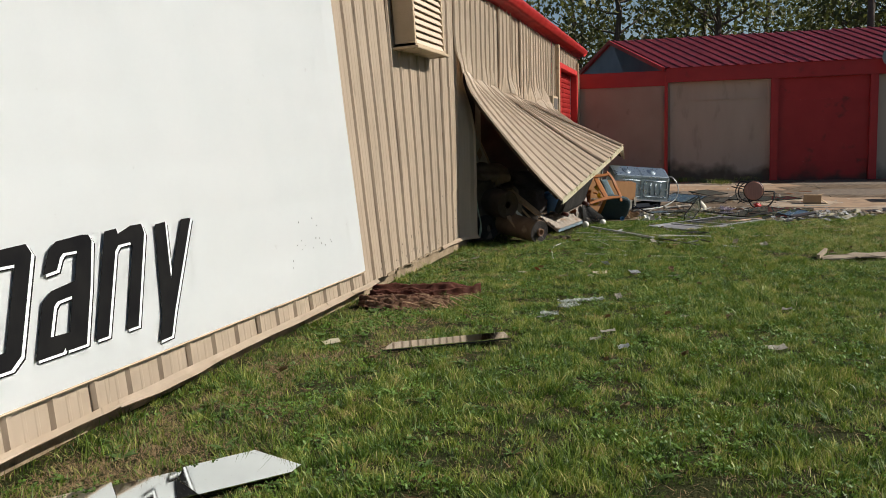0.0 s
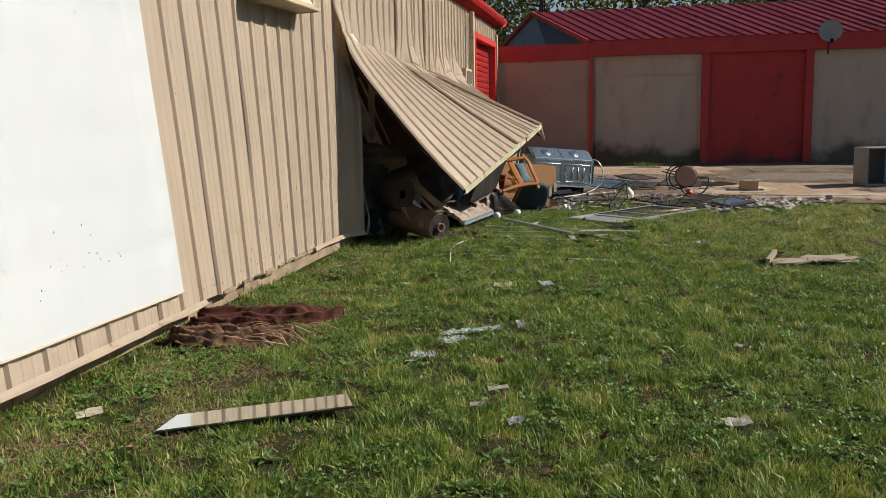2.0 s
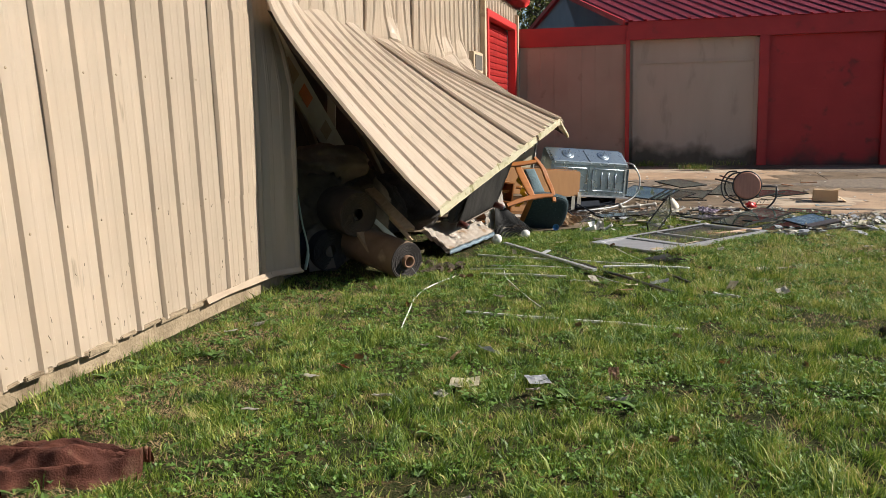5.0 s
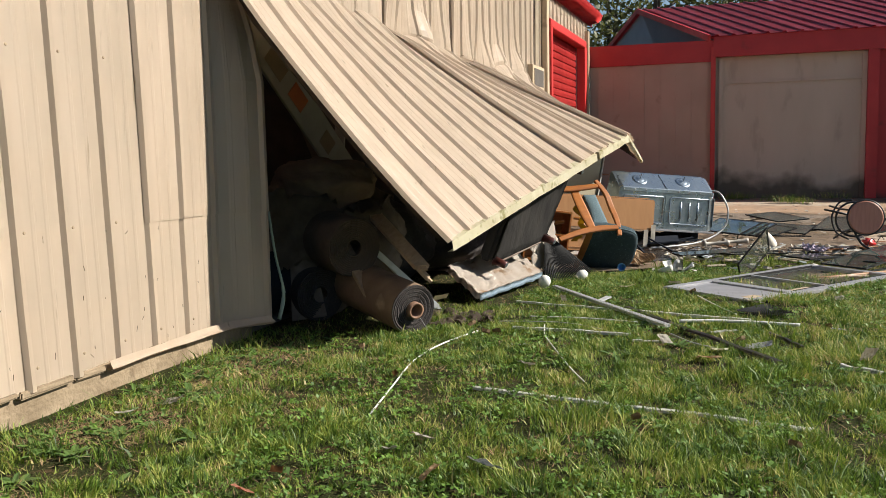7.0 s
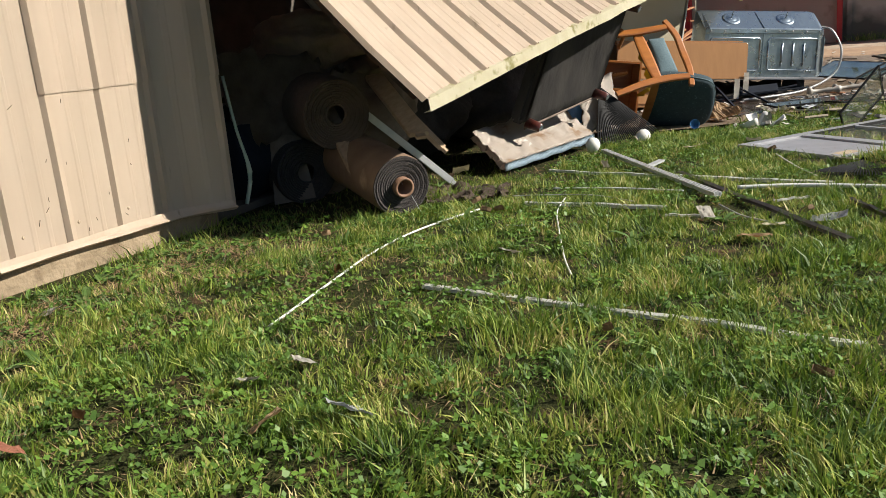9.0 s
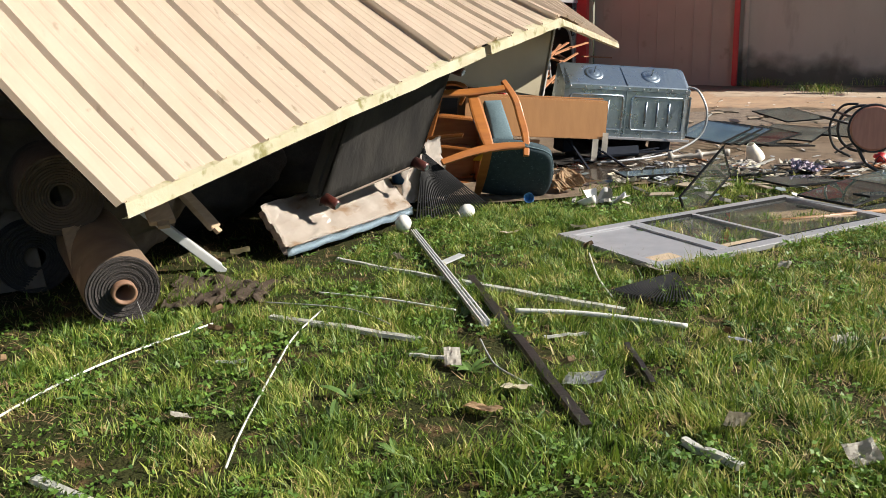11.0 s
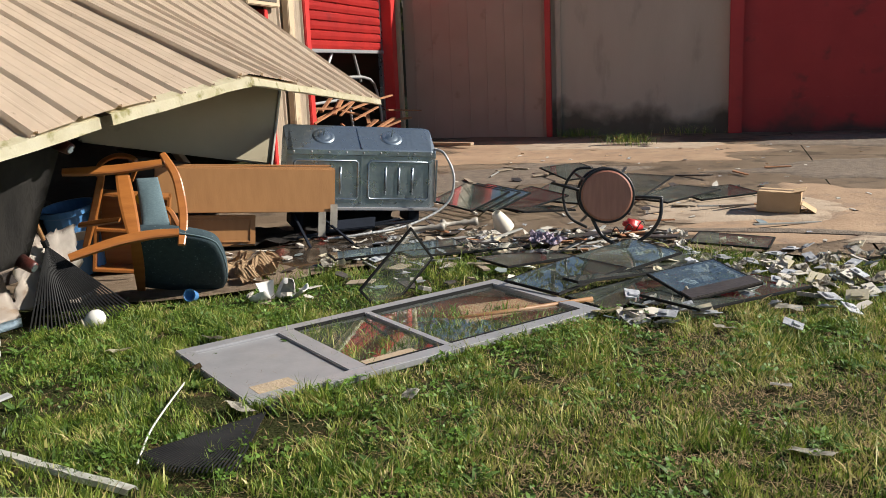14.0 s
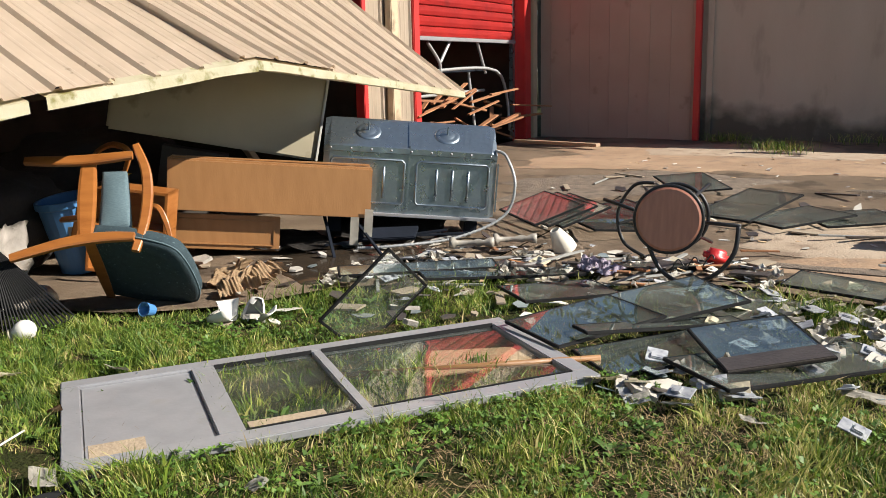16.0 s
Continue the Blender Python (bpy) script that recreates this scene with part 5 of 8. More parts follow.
# ---- galvanised appliance ----
def appliance():
    a = thing("kitchen_range_body", "dented galvanised steel appliance body lying on its side", "appliance")
    o, u = Vector((-1.53, 18.435, 0.80)), Vector((1.05, 0.715, -0.115))
    n = u.normalized()
    L, H, D = u.length, 0.49, 0.46
    out = n.cross(Vector((0, 0, 1))).normalized()
    m = frame_of(o, n, out.cross(n), out)      # x along, y up the face, z out towards the lawn
    # pressed body: upright face, a lip, then a slope up to the back edge
    profile = [(-H, 0.0), (-0.055, 0.0), (-0.05, 0.012), (-0.012, 0.012), (0.0, 0.0), (0.165, -0.235), (0.178, -0.27), (0.165, -0.30), (-H + 0.05, -D), (-H, -D)]
    bm = bmesh.new()
    rings = []
    steps = 30
    for i in range(steps + 1):
        x = L * i / steps
        inset = 0.012 if i in (0, steps) else 0.0
        rings.append([bm.verts.new((x, y - (inset if y > -0.2 else -inset), z - (inset if z > -0.1 else -inset) + 0.006 * n3(x * 4, y * 6, 3) + 0.01 * max(0, n3(x * 2.2, y * 3, 8)))) for y, z in profile])
    k = len(profile)
    for p, q in zip(rings, rings[1:]):
        for i in range(k):
            bm.faces.new((p[i], p[(i + 1) % k], q[(i + 1) % k], q[i]))
    bm.faces.new(rings[0][::-1])
    bm.faces.new(rings[-1])
    bmesh.ops.recalc_face_normals(bm, faces=bm.faces)
    at_part("body", bm, m.copy(), GALV, a)
    z = 0.006
    for q in range(2):
        x0, wd = L * (0.045 + 0.49 * q), L * 0.42
        path = [(x0, -0.12), (x0, -0.40), (x0 + 0.02, -0.42), (x0 + wd - 0.02, -0.42), (x0 + wd, -0.40), (x0 + wd, -0.12), (x0 + wd - 0.02, -0.10), (x0 + 0.02, -0.10)]
        at_part("pressed_rib", tube_bm([Vector((px, py, z)) for px, py in path], 0.009, 6, closed=True), m.copy(), GALV, a, smooth=True)
        for i in range(3):
            xx = x0 + wd * (0.28 + 0.22 * i)
            at_part("pressed_rib", tube_bm([Vector((xx, -0.15, z)), Vector((xx, -0.38, z))], 0.010, 6), m.copy(), GALV, a, smooth=True)
        c = Matrix.Translation((L * (0.25 + 0.46 * q), 0.095, -0.125)) @ Matrix.Rotation(math.atan2(0.165, 0.235) - math.pi / 2, 4, "X")
        at_part("cap", lathe_bm(((0.0, 0.010), (0.03, 0.014), (0.05, 0.006), (0.065, 0.002), (0.085, 0.006), (0.095, -0.004)), 24, c), m.copy(), GALV, a, "shiny round pressed cap", True)
        at_part("stud", tube_bm([Vector((L * (0.25 + 0.46 * q), 0.10, -0.12)), Vector((L * (0.25 + 0.46 * q), 0.165, -0.085))], 0.006, 8), m.copy(), GALV, a)
    for i in range(9):
        at_part("rivet", lathe_bm(((0.0, 0.006), (0.007, 0.004), (0.009, 0.0)), 8, Matrix.Translation((L * (0.04 + 0.115 * i), -0.03, 0.014))), m.copy(), ALU, a, smooth=True)
    at_part("seam", box_bm((0.012, H * 0.98, 0.008), (L * 0.49, -H / 2, 0.004)), m.copy(), GALV, a)
    at_part("seam", beam_bm((L * 0.49, 0.005, 0.004), (L * 0.49, 0.165, -0.232), 0.012, 0.008), m.copy(), GALV, a)
    at_part("base_rail", box_bm((L + 0.05, 0.022, 0.05), (L / 2, -H - 0.012, 0.02), bevel=0.004), m.copy(), ALU, a, "bright steel base rail")
    at_part("foot", box_bm((0.10, 0.16, 0.3), (0.1, -H - 0.1, -0.2), bevel=0.01), m.copy(), DARKBLUE, a)
    at_part("foot", box_bm((0.10, 0.12, 0.3), (L - 0.15, -H - 0.08, -0.25), bevel=0.01), m.copy(), DARKBLUE, a)
    at_part("side_flange", beam_bm((L + 0.012, -0.08, -0.01), (L + 0.012, -H + 0.05, -0.01), 0.008, 0.03), m.copy(), GALV, a)
    c = thing("flexible_conduit", "ribbed grey flexible conduit hanging off the appliance", "conduit")
    pts = curve_pts([(-0.50, 19.16, 0.70), (-0.40, 19.13, 0.66), (-0.31, 19.08, 0.46), (-0.37, 19.0, 0.24), (-0.62, 18.72, 0.11), (-0.95, 18.38, 0.085), (-1.15, 18.25, 0.08)], 70)
    part("hose", tube_bm(pts, 0.010, 8), PVC, c, smooth=True)
    for i in range(0, len(pts) - 1, 1):
        part("rib", tube_bm([pts[i], pts[i].lerp(pts[i + 1], 0.4)], 0.012, 8), PVC, c)


appliance()


# ---- board furniture ----
YELLOWED = mat("yellowed_enamel", (0.50, 0.45, 0.33), (0.40, 0.35, 0.25), rough=0.35, scale=1.6, bump=0.03, spots=(0.22, 0.17, 0.11), spot_at=0.6, spot_scale=3)


def board_furniture():
    d = thing("fallen_dresser", "toppled tan veneer dresser side with a torn edge", "dresser")
    o, u, dn = Vector((-2.19, 17.55, 0.742)), Vector((1.07, 0.89, -0.13)), Vector((0, -0.03, -1))
    L = u.length
    m = frame_of(o, u, -dn)
    out = m.to_3x3() @ Vector((0, 0, 1))
    s = 1 if out.dot(Vector((0.7, -0.7, 0))) > 0 else -1
    H = 0.345
    at_part("side_panel", box_bm((L, H, 0.03), (L / 2, -H / 2, -s * 0.015), bevel=0.004), m.copy(), BOARD, d)
    at_part("top_panel", box_bm((L, 0.025, 0.28), (L / 2, -0.0, -s * 0.16), bevel=0.004), m.copy(), BOARD, d)
    at_part("end_panel", box_bm((0.025, H, 0.28), (L - 0.012, -H / 2, -s * 0.17), bevel=0.004), m.copy(), BOARD, d)
    at_part("lip", box_bm((L * 0.98, 0.012, 0.05), (L / 2, 0.02, -s * 0.1), Euler((0, 0, 0.008)).to_matrix(), bevel=0.003), m.copy(), BOARD, d, "splintered veneer lip")
    at_part("back_panel", box_bm((L - 0.05, H, 0.012), (L / 2, -H / 2, -s * 0.3)), m.copy(), OLDPLY, d)
    for i, (x, y) in enumerate(((0.97, -0.28), (0.90, -0.34))):
        at_part("torn_rag", grid_bm([[(L * x + 0.02 * n3(i, k) + j * 0.03, y - 0.05 * k, s * (0.02 + 0.01 * n3(k, j))) for j in range(3)] for k in range(5)], 0.004), m.copy(), PAPER, d, "torn pale rag")
    w = thing("drawer_front", "tan raised-panel drawer front standing below the dresser", "drawer front")
    m2 = frame_of(Vector((-2.29, 17.57, 0.372)), u, -dn)
    l2, h2 = 0.80, 0.25
    at_part("panel", box_bm((l2, h2, 0.02), (l2 / 2, -h2 / 2, 0), bevel=0.004), m2.copy(), BOARD, w)
    for sx, sy, cx, cy in ((l2 - 0.08, 0.014, l2 / 2, -0.04), (l2 - 0.08, 0.014, l2 / 2, -h2 + 0.04), (0.014, h2 - 0.08, 0.04, -h2 / 2), (0.014, h2 - 0.08, l2 - 0.04, -h2 / 2)):
        at_part("moulding", box_bm((sx, sy, 0.012), (cx, cy, s * 0.013), bevel=0.004), m2.copy(), BOARD, w)
    g = thing("fallen_refrigerator", "yellowed cream enamel appliance cabinet tipped over in the wreck", "appliance")
    o3, u3 = Vector((-1.86, 18.76, 0.62)), Vector((-1.2, -1.1, 0.33))
    m3 = frame_of(o3, u3, Vector((0.03, 0.05, 1)))
    out3 = m3.to_3x3() @ Vector((0, 0, 1))
    s3 = 1 if out3.dot(Vector((0.7, -0.7, 0))) > 0 else -1
    at_part("cabinet", box_bm((1.55, 0.74, 0.45), (0.775, 0.37, -s3 * 0.225), bevel=0.018), m3.copy(), YELLOWED, g)
    at_part("edge_trim", box_bm((0.02, 0.74, 0.04), (0.0, 0.37, -s3 * 0.0), bevel=0.004), m3.copy(), STRIPW, g, "white plastic edge trim")
    at_part("hinge_knob", lathe_bm(((0, 0.05), (0.03, 0.045), (0.035, 0.0)), 12, Matrix.Translation((1.05, 0.1, 0))), m3.copy(), BLACKP, g, "black knob", True)
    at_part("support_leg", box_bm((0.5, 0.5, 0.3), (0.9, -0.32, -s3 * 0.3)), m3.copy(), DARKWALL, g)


board_furniture()


# ---- armchair on its side ----
TEAL2 = mat("pale_teal_rib_fabric", (0.11, 0.165, 0.185), (0.07, 0.11, 0.13), rough=0.9, scale=60, bump=0.4, bscale=90, streak=(1, 1, 8))


def armchair():
    c = thing("wooden_armchair", "honey-coloured wooden armchair with teal upholstery lying on its side", "chair")
    dv = Vector((-0.42, 0.64, -0.65)) * 0.05
    def bow(name, pts, w, h, back=0.0):
        P = curve_pts(pts, 18)
        off = Vector((-0.42, 0.64, -0.2)) * back
        bm = bmesh.new()
        n = Vector((-0.42, 0.64, -0.65)).normalized()
        rings = []
        for i, p in enumerate(P):
            d = (P[min(i + 1, len(P) - 1)] - P[max(i - 1, 0)]).normalized()
            s = d.cross(n).normalized()
            f = w * (0.85 + 0.3 * math.sin(math.pi * i / (len(P) - 1)))
            rings.append([bm.verts.new(p + off + s * a * f / 2 + n * b * h / 2) for a, b in ((-1, -0.7), (-0.7, -1), (0.7, -1), (1, -0.7), (1, 0.7), (0.7, 1), (-0.7, 1), (-1, 0.7))])
        for a, b in zip(rings, rings[1:]):
            for k in range(8):
                bm.faces.new((a[k], a[(k + 1) % 8], b[(k + 1) % 8], b[k]))
        bm.faces.new(rings[0][::-1])
        bm.faces.new(rings[-1])
        bmesh.ops.recalc_face_normals(bm, faces=bm.faces)
        part(name, bm, ORANGEWOOD, c)
    bow("back_leg", [(-2.03, 16.36, 0.845), (-1.77, 16.50, 0.842), (-1.52, 16.66, 0.865)], 0.052, 0.032)
    bow("back_leg", [(-1.78, 16.03, 0.380), (-1.60, 16.20, 0.440), (-1.44, 16.32, 0.465), (-1.28, 16.41, 0.468)], 0.052, 0.032)
    bow("top_rail", [(-1.545, 16.71, 0.915), (-1.44, 16.67, 0.79), (-1.375, 16.61, 0.655), (-1.30, 16.50, 0.52), (-1.26, 16.39, 0.395)], 0.05, 0.028)
    bow("back_slat", [(-1.735, 16.54, 0.835), (-1.63, 16.42, 0.66), (-1.51, 16.29, 0.47)], 0.085, 0.026, 0.01)
    bow("seat_rail", [(-1.52, 16.31, 0.46), (-1.62, 16.45, 0.26), (-1.73, 16.60, 0.05)], 0.06, 0.035)
    bow("front_leg", [(-2.15, 16.90, 0.80), (-2.22, 16.87, 0.55), (-2.30, 16.82, 0.27)], 0.045, 0.035)
    bow("front_leg", [(-2.31, 17.05, 0.74), (-2.28, 17.05, 0.825), (-2.13, 17.05, 0.88), (-1.99, 17.05, 0.84), (-2.04, 17.05, 0.71)], 0.032, 0.028)
    bow("stretcher", [(-2.25, 16.72, 0.45), (-1.85, 16.62, 0.505)], 0.035, 0.03)
    bow("arm", [(-1.83, 17.04, 0.515), (-1.76, 17.04, 0.50), (-1.71, 17.04, 0.42), (-1.68, 17.04, 0.32)], 0.03, 0.026)
    # upholstered back and seat
    n = Vector((-0.42, 0.64, -0.65)).normalized()
    def pad(name, corners, thick, shift, label):
        P = [Vector(p) + n * shift for p in corners]
        rows = []
        k = 10
        for side in (0, 1):
            rows.append([[P[0].lerp(P[1], i / k).lerp(P[3].lerp(P[2], i / k), j / k) + n * (side * thick) * 1 + n * (1 if side else -1) * 0.022 * math.sin(math.pi * i / k) ** 0.6 * math.sin(math.pi * j / k) ** 0.6 for i in range(k + 1)] for j in range(k + 1)])
        bm = bmesh.new()
        va = [[bm.verts.new(p) for p in r] for r in rows[0]]
        vb = [[bm.verts.new(p) for p in r] for r in rows[1]]
        for g, flip in ((va, 1), (vb, 0)):
            for a, b in zip(g, g[1:]):
                for i in range(k):
                    f = (a[i], a[i + 1], b[i + 1], b[i])
                    bm.faces.new(f[::-1] if flip else f)
        rim_a = va[0] + [r[-1] for r in va[1:]] + va[-1][::-1][1:] + [r[0] for r in va[::-1][1:-1]]
        rim_b = vb[0] + [r[-1] for r in vb[1:]] + vb[-1][::-1][1:] + [r[0] for r in vb[::-1][1:-1]]
        for i in range(len(rim_a)):
            q = (i + 1) % len(rim_a)
            bm.faces.new((rim_a[i], rim_a[q], rim_b[q], rim_b[i]))
        bmesh.ops.recalc_face_normals(bm, faces=bm.faces)
        part(name, bm, TEAL2 if name == "backrest" else TEAL, c, label, True)
    pad("backrest", [(-1.63, 16.53, 0.80), (-1.52, 16.60, 0.80), (-1.37, 16.46, 0.52), (-1.49, 16.35, 0.50)], 0.05, 0.03, "ribbed teal back cushion")
    # padded seat with a rounded front, standing on edge
    O, U, V = Vector((-1.505, 16.31, 0.475)), Vector((0.41, 0.22, -0.10)), Vector((-0.22, 0.28, -0.41))
    ring = [O + U * a + V * b for a, b in [(p.x, p.y) for p in curve_pts([(0, 0, 0), (0.45, -0.06, 0), (0.88, -0.03, 0), (1.03, 0.14, 0), (1.12, 0.5, 0), (1.11, 0.74, 0), (0.98, 0.90, 0), (0.5, 0.99, 0), (0.0, 1.0, 0)], 40)]]
    mid = sum(ring, Vector()) / len(ring)
    back = U.cross(V).normalized()
    back = back if back.y > 0 else -back
    bm = bmesh.new()
    rings = [[bm.verts.new(mid + (p - mid) * f + back * d) for p in ring] for f, d in ((0.02, -0.012), (0.6, -0.012), (0.93, -0.004), (1.0, 0.012), (1.015, 0.04), (1.0, 0.075), (0.93, 0.095), (0.5, 0.115), (0.02, 0.12))]
    n = len(ring)
    for a, b in zip(rings, rings[1:]):
        for k in range(n):
            bm.faces.new((a[k], a[(k + 1) % n], b[(k + 1) % n], b[k]))
    bmesh.ops.recalc_face_normals(bm, faces=bm.faces)
    part("seat", bm, TEAL, c, "dark teal padded seat", True)
    part("piping", tube_bm([mid + (p - mid) * 1.012 + back * 0.018 for p in ring], 0.005, 6), TEAL2, c, "pale teal seam piping", True)


armchair()


# ---- bar stool ----
def bar_stool():
    s = thing("bar_stool", "black metal bar stool with round wooden seat, tipped over", "stool")
    m = frame_of((1.10, 18.02, 0.46), (0.97, 0.18, 0.12), (-0.1, 0.1, 1))
    nz = m.to_3x3() @ Vector((0, 0, 1))
    f = 1 if nz.y < 0 else -1
    at_part("seat", lathe_bm(((0.0, f * 0.02), (0.165, f * 0.02), (0.178, f * 0.012), (0.18, -f * 0.005), (0.17, -f * 0.015), (0.0, -f * 0.015)), 36), m.copy(), WALNUT, s, "round reddish veneer seat")
    circ = lambda r, z, a0=0, a1=360, k=36, cx=0, cy=0: [Vector((cx + r * math.cos(radians(a0 + (a1 - a0) * i / k)), cy + r * math.sin(radians(a0 + (a1 - a0) * i / k)), z)) for i in range(k + (a1 - a0 < 360))]
    at_part("seat_band", tube_bm(circ(0.184, f * 0.002), 0.011, 8, closed=True), m.copy(), BLACKM, s, smooth=True)
    at_part("foot_ring", tube_bm(circ(0.19, -f * 0.42), 0.012, 8, closed=True), m.copy(), BLACKM, s, smooth=True)
    for a in (40, 135, 225, 315):
        ca, sa = math.cos(radians(a)), math.sin(radians(a))
        at_part("leg", tube_bm(curve_pts([(0.12 * ca, 0.12 * sa, -f * 0.02), (0.15 * ca, 0.15 * sa, -f * 0.2), (0.19 * ca, 0.19 * sa, -f * 0.42), (0.26 * ca, 0.26 * sa, -f * 0.62)], 14), 0.011, 8), m.copy(), BLACKM, s, smooth=True)
    b = thing("bent_stool_frame", "bent black metal chair back hoop in the debris", "chair frame")
    hoop = curve_pts([(1.47, 18.05, 0.44), (1.46, 18.0, 0.3), (1.37, 17.98, 0.18), (1.22, 17.98, 0.115), (1.08, 17.99, 0.17), (1.0, 18.0, 0.30), (0.99, 18.0, 0.36)], 40)
    part("hoop", tube_bm(hoop, 0.013, 8), BLACKM, b, smooth=True)
    part("rail", tube_bm([(1.24, 18.1, 0.44), (1.48, 18.06, 0.44)], 0.011, 8), BLACKM, b, smooth=True)
    part("rail", tube_bm([(0.70, 18.1, 0.54), (0.93, 18.04, 0.49)], 0.011, 8), BLACKM, b, smooth=True)
    hoop2 = curve_pts([(0.98, 18.15, 0.64), (0.86, 18.15, 0.62), (0.78, 18.12, 0.47), (0.82, 18.1, 0.3), (0.95, 18.1, 0.22)], 30)
    part("hoop", tube_bm(hoop2, 0.010, 8), BLACKM, b, smooth=True)
    for k in range(3):
        part("scroll", tube_bm(curve_pts([(1.12 + 0.09 * k, 18.0, 0.16 + 0.03 * k), (1.16 + 0.09 * k, 18.01, 0.24 + 0.02 * k), (1.20 + 0.08 * k, 18.0, 0.2 + 0.03 * k)], 12), 0.004, 6), BLACKM, b, smooth=True)


bar_stool()


# ---- under the torn sheets ----
def crumpled(name, label, category, corners, nu, nv, amp, freq, material, thick=0.004, seed=0, group=""):
    """A rumpled cloth or sheet spread over four corners."""
    t = thing(name, label, category, group)
    P = [Vector(p) for p in corners]
    rows = []
    for j in range(nv + 1):
        row = []
        for i in range(nu + 1):
            a, b = i / nu, j / nv
            p = P[0].lerp(P[1], a).lerp(P[3].lerp(P[2], a), b)
            f = freq
            k = n3(a * f * 3.1 + seed, b * f, seed) + 0.6 * n3(a * f * 7 + 3, b * f * 3, seed + 5)
            edge = 0.04 * n3(a * 6, b * 6, seed + 9)
            row.append(p + Vector((edge, edge * 0.7, max(0, amp * (0.55 + k)))))
        rows.append(row)
    part("fabric", grid_bm(rows, thick), material, t, smooth=True)
    return t


def roll(name, label, centre, axis, radius, length, outer, end, core=None):
    r = thing(name, label, "carpet roll")
    m = frame_of(centre, Vector(axis).cross(Vector((0, 0, 1))), Vector((0, 0, 1)), axis)
    prof = [(radius * 0.985, 0.0), (radius, 0.02)] + [(radius * (1 + 0.04 * n3(k * 0.7, radius * 9)), length * k / 10) for k in range(1, 11)] + [(0.0, length)]
    at_part("wrapping", lathe_bm(prof, 28), m.copy(), outer, r, smooth=True)
    rr = radius * 0.98
    k = 0
    while rr > radius * 0.32:
        at_part("winding", lathe_bm(((rr, 0.004), (rr - 0.002, -0.006 - 0.004 * (k % 2)), (rr - 0.012, -0.006), (rr - 0.016, 0.006)), 26), m.copy(), end, r)
        rr -= 0.014
        k += 1
    if core:
        at_part("core_tube", lathe_bm(((radius * 0.33, 0.0), (radius * 0.33, -0.045), (radius * 0.25, -0.045), (radius * 0.25, 0.3)), 22), m.copy(), core, r, "brown cardboard core tube", True)
    return r


